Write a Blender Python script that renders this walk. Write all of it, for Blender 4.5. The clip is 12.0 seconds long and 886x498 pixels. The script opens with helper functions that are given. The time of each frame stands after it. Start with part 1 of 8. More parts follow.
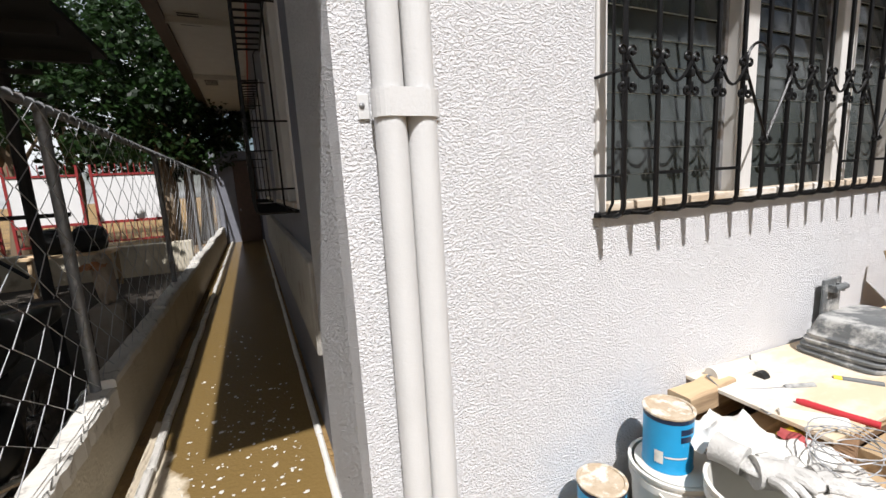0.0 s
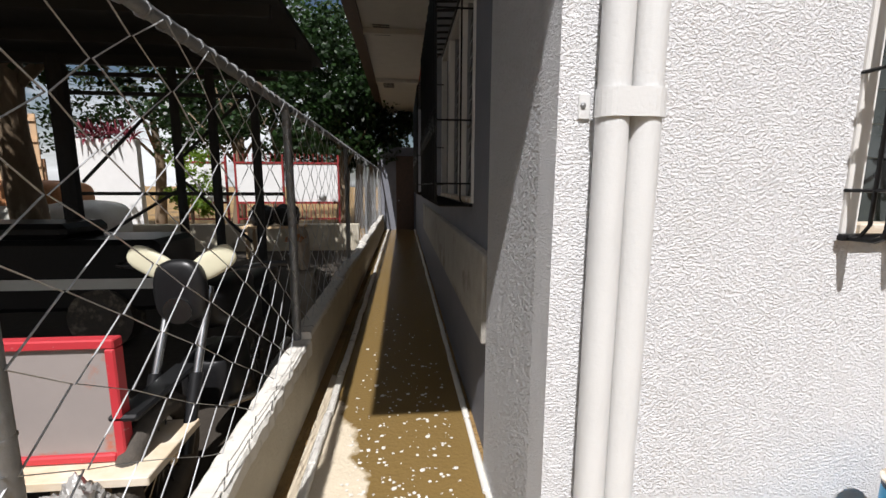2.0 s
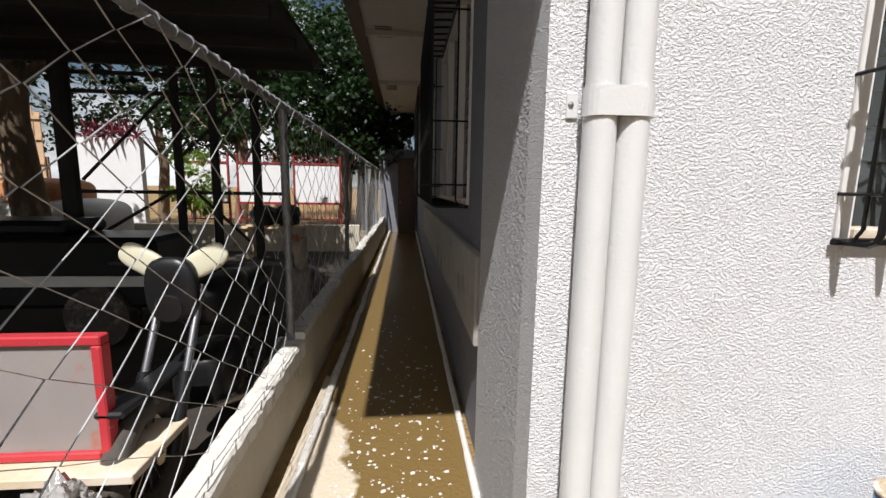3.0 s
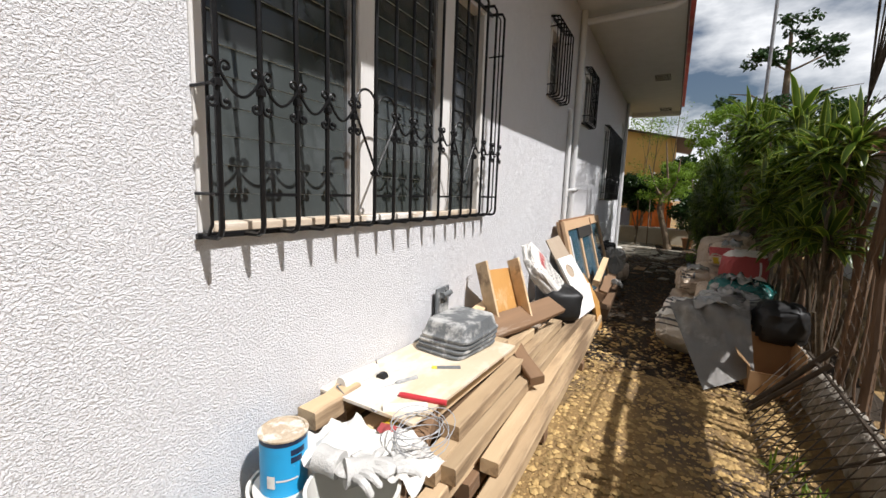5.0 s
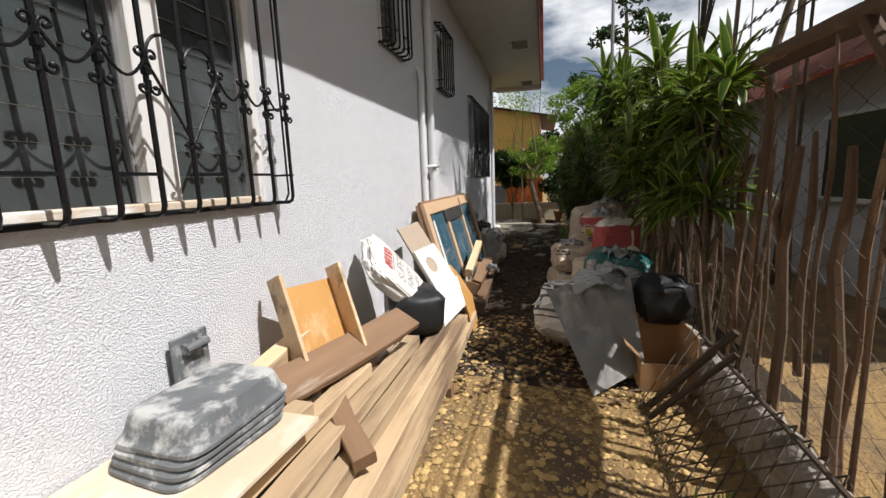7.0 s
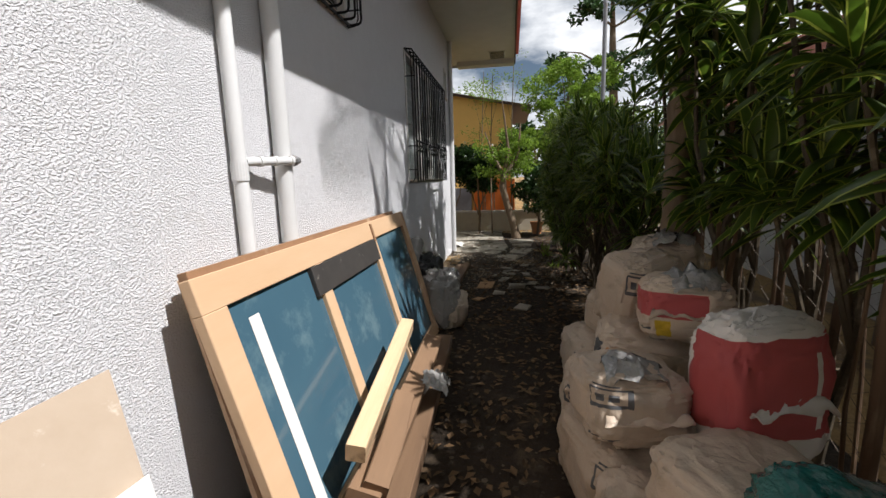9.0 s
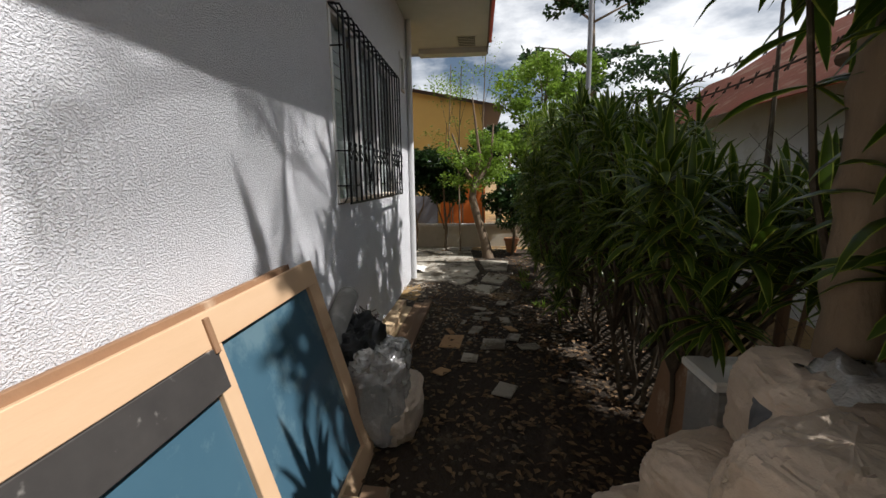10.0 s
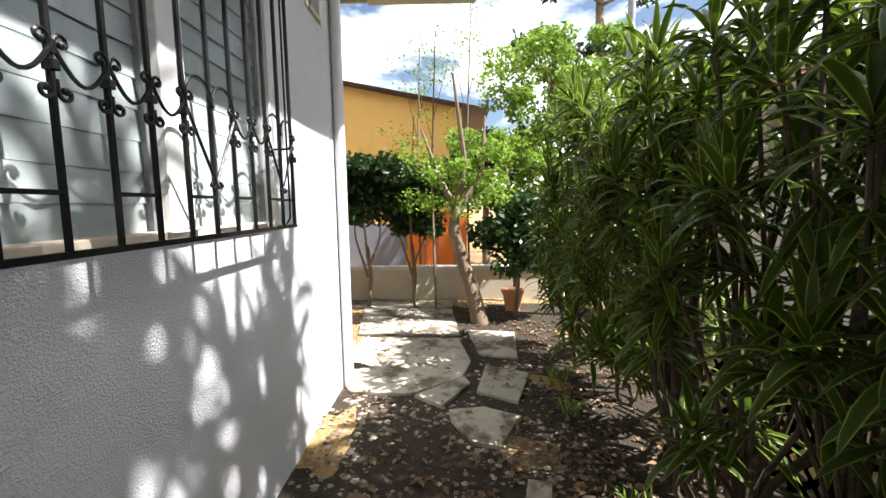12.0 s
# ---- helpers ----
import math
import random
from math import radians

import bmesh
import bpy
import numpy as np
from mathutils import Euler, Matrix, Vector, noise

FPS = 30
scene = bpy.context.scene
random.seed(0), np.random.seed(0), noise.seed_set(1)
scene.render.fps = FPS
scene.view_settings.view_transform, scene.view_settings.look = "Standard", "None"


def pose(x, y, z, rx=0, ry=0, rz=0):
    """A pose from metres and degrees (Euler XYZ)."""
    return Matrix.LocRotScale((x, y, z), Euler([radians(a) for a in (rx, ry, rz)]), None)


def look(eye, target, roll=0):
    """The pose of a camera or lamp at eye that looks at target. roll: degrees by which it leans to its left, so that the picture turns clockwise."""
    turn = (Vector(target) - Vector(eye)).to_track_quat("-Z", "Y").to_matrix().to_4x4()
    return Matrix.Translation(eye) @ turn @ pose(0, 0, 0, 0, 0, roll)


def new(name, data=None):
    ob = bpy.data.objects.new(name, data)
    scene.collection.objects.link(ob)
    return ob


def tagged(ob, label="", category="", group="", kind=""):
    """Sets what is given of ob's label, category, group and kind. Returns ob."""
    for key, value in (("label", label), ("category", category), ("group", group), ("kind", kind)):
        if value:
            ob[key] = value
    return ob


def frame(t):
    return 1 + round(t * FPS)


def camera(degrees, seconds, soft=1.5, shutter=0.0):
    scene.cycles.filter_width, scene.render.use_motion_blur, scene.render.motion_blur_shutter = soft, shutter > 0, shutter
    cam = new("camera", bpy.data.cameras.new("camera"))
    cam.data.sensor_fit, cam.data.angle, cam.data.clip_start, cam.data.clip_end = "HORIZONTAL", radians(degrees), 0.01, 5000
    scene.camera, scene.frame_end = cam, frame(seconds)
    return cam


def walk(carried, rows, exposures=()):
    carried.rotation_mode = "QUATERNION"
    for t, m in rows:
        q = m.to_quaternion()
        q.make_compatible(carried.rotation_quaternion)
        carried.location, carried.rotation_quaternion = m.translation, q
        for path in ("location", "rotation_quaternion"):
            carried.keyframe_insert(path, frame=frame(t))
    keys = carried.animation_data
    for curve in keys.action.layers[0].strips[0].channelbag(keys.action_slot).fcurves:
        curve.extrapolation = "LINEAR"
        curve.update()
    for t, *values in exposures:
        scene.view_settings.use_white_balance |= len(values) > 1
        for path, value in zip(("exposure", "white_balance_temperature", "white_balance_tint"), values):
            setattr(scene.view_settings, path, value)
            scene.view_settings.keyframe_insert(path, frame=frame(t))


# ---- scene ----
cam = camera(93.7, 12.0)
METRES, EYE, TILT, LEAN, TURN = 10.4, 1.58, 0.0, 0.0, -24.2
ROWS = [
    (0.0, 0.0, 0.0, 0.0, -0.53, -9.24, 3.24),
    (0.5, -0.0127, -0.0033, -0.001, 11.81, -9.01, 2.16),
    (1.0, -0.0175, -0.006, -0.0037, 16.17, -8.85, 0.56),
    (1.5, -0.0178, -0.0065, -0.0022, 17.88, -8.87, -0.13),
    (2.0, -0.0178, -0.0067, -0.0004, 18.7, -8.66, -0.26),
    (2.5, -0.0185, -0.0073, 0.0001, 20.11, -8.49, -0.68),
    (3.0, -0.0136, -0.0038, -0.0015, 19.14, -8.28, -0.92),
    (3.5, -0.0009, 0.0003, -0.0011, 5.29, -8.1, -2.14),
    (5.5, 0.0446, -0.0072, 0.0026, -43.61, -8.31, -1.2),
    (6.0, 0.0536, -0.002, 0.0012, -46.63, -8.7, -0.29),
    (6.5, 0.0933, 0.0131, -0.004, -49.89, -9.17, 1.16),
    (8.5, 0.3428, 0.1398, -0.0085, -55.31, -9.56, 2.07),
    (9.0, 0.4171, 0.181, -0.0002, -56.64, -9.76, 1.68),
    (9.5, 0.488, 0.2211, 0.0055, -58.85, -9.91, 1.18),
    (10.0, 0.5619, 0.2539, 0.0148, -60.93, -9.64, 0.82),
    (10.5, 0.6365, 0.2937, 0.0124, -63.24, -8.82, 0.76),
    (11.0, 0.7093, 0.3265, 0.0063, -63.87, -7.54, 0.72),
    (11.5, 0.7796, 0.3672, 0.0034, -64.1, -6.78, 0.65),
    (12.0, 0.853, 0.4014, 0.0063, -64.47, -6.07, 0.8),
]
walk(cam, [(t, pose(0, 0, EYE, TILT, LEAN, TURN) @ pose(METRES * x, METRES * y, METRES * z, 90 + pitch, roll, yaw)) for t, x, y, z, yaw, pitch, roll in ROWS],
     [(0.0, 0.26), (6.5, 0.24), (8.5, 0.32), (9.5, 0.40), (10.0, 0.36), (10.5, 0.32), (11.0, 1.45), (11.5, 2.0), (12.0, 1.9)])

# ---- light ----
SUN = Vector((-0.22, -1.0, 1.45)).normalized()
world = bpy.data.worlds.new("sky")
scene.world = world
world.use_nodes = True
wn = world.node_tree
sky = wn.nodes.new("ShaderNodeTexSky")
sky.sky_type = 'NISHITA'
sky.sun_disc = False
sky.sun_elevation = math.asin(SUN.z)
sky.sun_rotation = math.atan2(SUN.x, SUN.y)
sky.dust_density = 1.5
wbg = wn.nodes["Background"]
wbg.inputs[1].default_value = 0.05
# thin clouds over the blue
wtc = wn.nodes.new("ShaderNodeTexCoord")
wmp = wn.nodes.new("ShaderNodeMapping")
wmp.inputs["Scale"].default_value = (1.2, 1.6, 4.0)
wno = wn.nodes.new("ShaderNodeTexNoise")
wno.inputs["Scale"].default_value = 1.7
wno.inputs["Detail"].default_value = 7
wno.inputs["Roughness"].default_value = 0.55
wra = wn.nodes.new("ShaderNodeValToRGB")
wra.color_ramp.elements[0].position = 0.43
wra.color_ramp.elements[1].position = 0.60
wmx = wn.nodes.new("ShaderNodeMix")
wmx.data_type = 'RGBA'
wmx.inputs[7].default_value = (16.5, 16.8, 17.4, 1)
wn.links.new(wtc.outputs["Generated"], wmp.inputs[0])
wn.links.new(wmp.outputs[0], wno.inputs["Vector"])
wn.links.new(wno.outputs["Fac"], wra.inputs[0])
wn.links.new(wra.outputs[0], wmx.inputs[0])
wn.links.new(sky.outputs[0], wmx.inputs[6])
wn.links.new(wmx.outputs[2], wbg.inputs[0])
lamp = bpy.data.lights.new("sun", 'SUN')
lamp.energy = 5.0
lamp.angle = radians(0.53)
lamp.color = (1.0, 0.975, 0.98)
sun = new("sun", lamp)
sun.matrix_world = look(SUN * 40, (0, 0, 0))


# ---- materials ----
def material(name, color, rough=0.7, color2=None, grain=30.0, mix=0.5, stains=None, stain_scale=2.0, stain_at=0.62,
             bump=0.0, bump_scale=60.0, metal=0.0, random=0.0, stretch=(1, 1, 1), spec=0.4, transmission=0.0,
             translucent=0.0, detail=5.0, voronoi=False, island=False, coat=0.0, ior=1.45, wet=None):
    m = bpy.data.materials.new(name)
    m.use_nodes = True
    nt = m.node_tree
    b = nt.nodes["Principled BSDF"]
    tc = nt.nodes.new("ShaderNodeTexCoord")
    mp = nt.nodes.new("ShaderNodeMapping")
    mp.inputs["Scale"].default_value = stretch
    nt.links.new(tc.outputs["Object"], mp.inputs[0])

    def noise_tex(scale, det=detail, rg=0.6):
        n = nt.nodes.new("ShaderNodeTexNoise")
        n.inputs["Scale"].default_value = scale
        n.inputs["Detail"].default_value = det
        n.inputs["Roughness"].default_value = rg
        nt.links.new(mp.outputs[0], n.inputs["Vector"])
        return n

    def mixer(fac, a, c):
        x = nt.nodes.new("ShaderNodeMix")
        x.data_type = 'RGBA'
        nt.links.new(fac, x.inputs[0])
        for v, i in ((a, 6), (c, 7)):
            if isinstance(v, tuple):
                x.inputs[i].default_value = (*v, 1)
            else:
                nt.links.new(v, x.inputs[i])
        return x.outputs[2]

    def ramp(src, lo, hi):
        r = nt.nodes.new("ShaderNodeMapRange")
        r.inputs[1].default_value, r.inputs[2].default_value = lo, hi
        nt.links.new(src, r.inputs[0])
        return r.outputs[0]

    if color2 is None:
        color2 = tuple(min(1, c * 0.72) for c in color)
    n1 = noise_tex(grain)
    col = mixer(ramp(n1.outputs["Fac"], 0.5 - mix * 0.4, 0.5 + mix * 0.4), color, color2)
    if stains is not None:
        n2 = noise_tex(stain_scale, 6, 0.65)
        f = ramp(n2.outputs["Fac"], stain_at - 0.06, stain_at + 0.06)
        col = mixer(f, col, stains)
        if wet is not None:
            rr = nt.nodes.new("ShaderNodeMapRange")
            rr.inputs[3].default_value, rr.inputs[4].default_value = rough, wet
            nt.links.new(f, rr.inputs[0])
            nt.links.new(rr.outputs[0], b.inputs["Roughness"])
    if random or island:
        hv = nt.nodes.new("ShaderNodeHueSaturation")
        if island:
            g = nt.nodes.new("ShaderNodeNewGeometry")
            src = g.outputs["Random Per Island"]
        else:
            g = nt.nodes.new("ShaderNodeObjectInfo")
            src = g.outputs["Random"]
        r = nt.nodes.new("ShaderNodeMapRange")
        amount = random or 0.4
        r.inputs[3].default_value, r.inputs[4].default_value = 1 - amount, 1 + amount
        nt.links.new(src, r.inputs[0])
        nt.links.new(r.outputs[0], hv.inputs["Value"])
        nt.links.new(col, hv.inputs["Color"])
        col = hv.outputs[0]
    nt.links.new(col, b.inputs["Base Color"])
    if wet is None or stains is None:
        b.inputs["Roughness"].default_value = rough
    b.inputs["Metallic"].default_value = metal
    b.inputs["Specular IOR Level"].default_value = spec
    b.inputs["Transmission Weight"].default_value = transmission
    b.inputs["Coat Weight"].default_value = coat
    b.inputs["IOR"].default_value = ior
    if bump:
        if voronoi:
            n3 = nt.nodes.new("ShaderNodeTexVoronoi")
            n3.inputs["Scale"].default_value = bump_scale
            nt.links.new(mp.outputs[0], n3.inputs["Vector"])
            h = n3.outputs["Distance"]
        else:
            h = noise_tex(bump_scale, 4, 0.55).outputs["Fac"]
        bp = nt.nodes.new("ShaderNodeBump")
        bp.inputs["Strength"].default_value = 1.0
        bp.inputs["Distance"].default_value = bump
        nt.links.new(h, bp.inputs["Height"])
        nt.links.new(bp.outputs[0], b.inputs["Normal"])
    if translucent:
        tr = nt.nodes.new("ShaderNodeBsdfTranslucent")
        nt.links.new(col, tr.inputs[0])
        ms = nt.nodes.new("ShaderNodeMixShader")
        ms.inputs[0].default_value = translucent
        out = nt.nodes["Material Output"]
        nt.links.new(b.outputs[0], ms.inputs[1])
        nt.links.new(tr.outputs[0], ms.inputs[2])
        nt.links.new(ms.outputs[0], out.inputs[0])
    return m


M = {}
def stucco(name, blob, height):
    """Spatter-dash render: flattened blobs a centimetre or two across over a fine sandy grain."""
    m = material(name, (0.80, 0.80, 0.81), 0.9, (0.75, 0.75, 0.76), 9, 0.9, (0.68, 0.67, 0.655), 1.1, 0.72, spec=0.15)
    nt = m.node_tree
    tc = nt.nodes.new("ShaderNodeTexCoord")
    mp = nt.nodes.new("ShaderNodeMapping")
    mp.inputs["Scale"].default_value = (0.75, 0.75, 1.0)
    nt.links.new(tc.outputs["Object"], mp.inputs[0])
    hs = []
    for sc, det, lo, hi, amp in ((blob, 2.0, 0.40, 0.64, 1.0), (blob * 2.7, 3.0, 0.3, 0.7, 0.38)):
        n = nt.nodes.new("ShaderNodeTexNoise")
        n.inputs["Scale"].default_value = sc
        n.inputs["Detail"].default_value = det
        n.inputs["Distortion"].default_value = 0.5
        nt.links.new(mp.outputs[0], n.inputs["Vector"])
        r = nt.nodes.new("ShaderNodeMapRange")
        r.interpolation_type = 'SMOOTHSTEP'
        for k, v in enumerate((lo, hi, 0.0, amp)):
            r.inputs[k + 1].default_value = v
        nt.links.new(n.outputs["Fac"], r.inputs[0])
        hs.append(r.outputs[0])
    ad = nt.nodes.new("ShaderNodeMath")
    nt.links.new(hs[0], ad.inputs[0])
    nt.links.new(hs[1], ad.inputs[1])
    bp = nt.nodes.new("ShaderNodeBump")
    bp.inputs["Distance"].default_value = height
    nt.links.new(ad.outputs[0], bp.inputs["Height"])
    nt.links.new(bp.outputs[0], nt.nodes["Principled BSDF"].inputs["Normal"])
    return m


M["stucco"] = stucco("white_stucco", 130, 0.0046)
M["stucco_coarse"] = stucco("coarse_white_stucco", 58, 0.022)
# Plaster toned far below white, putting the alley's shade into its colour
M["smooth"] = material("darkened_plaster", (0.20, 0.205, 0.235), 0.7, (0.16, 0.165, 0.19), 5, 0.9, (0.24, 0.24, 0.26), 2.0, 0.7, 0.003, 40)
M["rough_cement"] = material("bare_cement", (0.42, 0.40, 0.36), 0.9, (0.30, 0.28, 0.25), 8, 0.9, (0.2, 0.18, 0.15), 3, 0.6, 0.01, 30)
M["soffit"] = material("soffit_board", (0.66, 0.64, 0.58), 0.7, (0.58, 0.56, 0.50), 4, 0.8, (0.55, 0.5, 0.42), 1.6, 0.7)
M["fascia"] = material("brown_fascia", (0.10, 0.06, 0.045), 0.5, (0.06, 0.04, 0.03), 12, 0.8)
M["roof"] = material("roof_sheet", (0.32, 0.10, 0.07), 0.55, (0.22, 0.08, 0.06), 6, 0.9, (0.35, 0.2, 0.12), 2, 0.6)
M["pvc"] = material("painted_pvc", (0.66, 0.66, 0.65), 0.35, (0.60, 0.60, 0.59), 5, 0.9, (0.5, 0.49, 0.46), 6, 0.74, 0.0012, 90)
M["black_iron"] = material("black_gloss_iron", (0.008, 0.008, 0.009), 0.3, (0.012, 0.012, 0.012), 40, 0.9, bump=0.002, bump_scale=80, spec=0.2)
M["white_wood"] = material("white_painted_wood", (0.74, 0.73, 0.70), 0.5, (0.62, 0.60, 0.57), 10, 0.9, (0.35, 0.30, 0.25), 14, 0.72, 0.002, 40, stretch=(1, 1, 0.2))
M["sill"] = material("raw_sill_wood", (0.48, 0.36, 0.24), 0.7, (0.62, 0.55, 0.45), 14, 1.0, (0.75, 0.73, 0.68), 9, 0.58, 0.003, 50, stretch=(0.3, 1, 1))
M["glass"] = material("smoked_louvre_glass", (0.078, 0.088, 0.086), 0.12, (0.05, 0.058, 0.056), 2.2, 0.9, (0.24, 0.25, 0.25), 90, 0.70, spec=0.6, transmission=0.3)
M["glass_edge"] = material("lit_glass_edge", (0.46, 0.50, 0.49), 0.4, (0.36, 0.40, 0.39), 12, 0.9)
def wet_floor():
    m = material("wet_concrete", (0.64, 0.56, 0.43), 0.8, (0.54, 0.46, 0.34), 7, 0.9, (0.19, 0.125, 0.045), 1.1, 0.46, 0.006, 45, wet=0.18)
    nt = m.node_tree
    tc = nt.nodes.new("ShaderNodeTexCoord")
    sp = nt.nodes.new("ShaderNodeSeparateXYZ")
    nt.links.new(tc.outputs["Object"], sp.inputs[0])
    n = nt.nodes.new("ShaderNodeTexNoise")
    n.inputs["Scale"].default_value = 5.0
    n.inputs["Detail"].default_value = 7
    nt.links.new(tc.outputs["Object"], n.inputs["Vector"])
    # the puddle spreads across the whole floor farther up the alley
    def calc(op, a, b, c=0.0):
        k = nt.nodes.new("ShaderNodeMath")
        k.operation = op
        for i, v in enumerate((a, b, c)):
            if isinstance(v, float):
                k.inputs[i].default_value = v
            else:
                nt.links.new(v, k.inputs[i])
        return k.outputs[0]
    f = calc('MULTIPLY_ADD', n.outputs["Fac"], 0.30, sp.outputs["X"])
    f = calc('MULTIPLY_ADD', calc('MAXIMUM', calc('SUBTRACT', sp.outputs["Y"], 1.9), 0.0), 0.3, f)
    for x in list(nt.nodes):
        if x.bl_idname == "ShaderNodeMapRange" and abs(x.inputs[1].default_value - 0.40) < 1e-4 and x.inputs[0].is_linked:
            nt.links.new(f, x.inputs[0])
            x.inputs[1].default_value, x.inputs[2].default_value = -0.235, -0.20
    return m


M["alley"] = wet_floor()
M["lowwall"] = material("cream_wall", (0.60, 0.55, 0.44), 0.85, (0.48, 0.43, 0.33), 5, 0.9, (0.34, 0.3, 0.22), 2, 0.66, 0.006, 40)
M["cap"] = material("chipped_white_cap", (0.74, 0.72, 0.67), 0.85, (0.55, 0.52, 0.46), 9, 1.0, (0.28, 0.26, 0.23), 10, 0.64, 0.003, 40)
M["galv"] = material("galvanised_steel", (0.34, 0.35, 0.36), 0.5, (0.22, 0.22, 0.22), 20, 0.9, (0.16, 0.12, 0.09), 7, 0.63, 0.002, 60, metal=0.6)
M["wire"] = material("galvanised_wire", (0.50, 0.51, 0.52), 0.5, (0.34, 0.34, 0.34), 30, 0.9, metal=0.3)
M["rust_wire"] = material("rusty_wire", (0.10, 0.075, 0.055), 0.8, (0.05, 0.04, 0.03), 30, 0.9, metal=0.3)
M["ground"] = material("soil_and_gravel", (0.36, 0.235, 0.10), 0.95, (0.21, 0.13, 0.05), 26, 1.0, (0.13, 0.09, 0.055), 0.9, 0.56, 0.03, 34)
M["stone"] = material("gravel_stone", (0.48, 0.335, 0.145), 0.9, (0.35, 0.225, 0.085), 30, 0.9, bump=0.004, bump_scale=60, island=True, random=0.35)
M["slab"] = material("paving_concrete", (0.36, 0.33, 0.27), 0.9, (0.26, 0.235, 0.185), 8, 0.9, (0.10, 0.08, 0.055), 3, 0.55, 0.008, 40, random=0.15)
M["dead_leaf"] = material("dry_leaf", (0.17, 0.105, 0.05), 0.85, (0.09, 0.055, 0.03), 20, 0.9, island=True, random=0.5)
# Frosted glass with a pale base; bright reflections are put into this colour
M["frosted"] = material("paled_frosted_glass", (0.42, 0.46, 0.45), 0.2, (0.34, 0.38, 0.37), 3, 0.9, (0.52, 0.55, 0.54), 12, 0.62, spec=0.6, transmission=0.25)
M["room"] = material("room_paint", (0.32, 0.32, 0.31), 0.9)


# ---- building helpers ----
def bm_new():
    return bmesh.new()


def mesh_from(bm, name, mat, smooth=False):
    me = bpy.data.meshes.new(name)
    bm.normal_update()
    if smooth:
        for e in bm.edges:
            if len(e.link_faces) == 2 and e.calc_face_angle(0) > 0.75:
                e.smooth = False
    bm.to_mesh(me)
    bm.free()
    me.materials.append(mat)
    if smooth:
        for p in me.polygons:
            p.use_smooth = True
    return me


def thing(name, label, category, base=(0, 0, 0), group="", kind=""):
    e = new(name)
    e.empty_display_size = 0.1
    e.location = base
    return tagged(e, label, category, group, kind)


def part(name, bm, mat, parent=None, label="", smooth=False, kind=""):
    ob = new(name, mesh_from(bm, name, mat, smooth))
    if parent is not None:
        ob.parent = parent
        ob.matrix_parent_inverse = parent.matrix_basis.inverted() if parent.data is None else Matrix()
    if label:
        tagged(ob, label)
    if kind:
        tagged(ob, kind=kind)
    return ob


def lone(name, bm, mat, label, category, group="", kind="", smooth=False):
    """A thing that is one mesh."""
    return tagged(part(name, bm, mat, None, "", smooth), label, category, group, kind)


def box(bm, x0, x1, y0, y1, z0, z1, bevel=0.0, m=None):
    r = bmesh.ops.create_cube(bm, size=1.0)
    vs = r["verts"]
    for v in vs:
        v.co = Vector(((x0 + x1) / 2 + v.co.x * (x1 - x0), (y0 + y1) / 2 + v.co.y * (y1 - y0), (z0 + z1) / 2 + v.co.z * (z1 - z0)))
    if m is not None:
        bmesh.ops.transform(bm, matrix=m, verts=vs)
    if bevel:
        es = list({e for v in vs for e in v.link_edges})
        bmesh.ops.bevel(bm, geom=es, offset=bevel, segments=1, affect='EDGES')
    return vs


def tube(bm, pts, r, n=8, caps=True):
    """A round bar along a line of points; r a radius or one for each point."""
    pts = [Vector(p) for p in pts]
    rings = []
    up = None
    for i, p in enumerate(pts):
        d = (pts[min(i + 1, len(pts) - 1)] - pts[max(i - 1, 0)])
        d = d.normalized() if d.length > 1e-9 else Vector((0, 0, 1))
        if up is None:
            up = d.orthogonal().normalized()
        else:
            up = up - d * up.dot(d)
            up = up.normalized() if up.length > 1e-6 else d.orthogonal().normalized()
        side = d.cross(up)
        rad = r[i] if isinstance(r, (list, tuple)) else r
        rings.append([bm.verts.new(p + (up * math.cos(a) + side * math.sin(a)) * rad) for a in (2 * math.pi * k / n for k in range(n))])
    for a, b in zip(rings, rings[1:]):
        for k in range(n):
            bm.faces.new((a[k], a[(k + 1) % n], b[(k + 1) % n], b[k]))
    if caps and n > 2:
        bm.faces.new(rings[0][::-1])
        bm.faces.new(rings[-1])


def ball(bm, c, r, seg=8, squash=(1, 1, 1)):
    bmesh.ops.create_uvsphere(bm, u_segments=seg, v_segments=max(4, seg // 2), radius=1.0,
                              matrix=Matrix.Translation(c) @ Matrix.Diagonal((r * squash[0], r * squash[1], r * squash[2], 1)))


def wall_boxes(bm, fixed, span, height, openings, axis):
    """A wall with openings cut through. fixed: its two faces; span: along; openings: (a0, a1, z0, z1)."""
    cuts = sorted({span[0], span[1], *[o[0] for o in openings], *[o[1] for o in openings]})
    for a0, a1 in zip(cuts, cuts[1:]):
        mid = (a0 + a1) / 2
        holes = sorted((o[2], o[3]) for o in openings if o[0] < mid < o[1])
        z = height[0]
        for h0, h1 in holes + [(height[1], None)]:
            if h0 > z + 1e-4:
                if axis == 'x':
                    box(bm, a0, a1, fixed[0], fixed[1], z, h0)
                else:
                    box(bm, fixed[0], fixed[1], a0, a1, z, h0)
            z = h1


def setting(name, bm, mat, label, category, smooth=False):
    return lone(name, bm, mat, label, category, kind="structure", smooth=smooth)


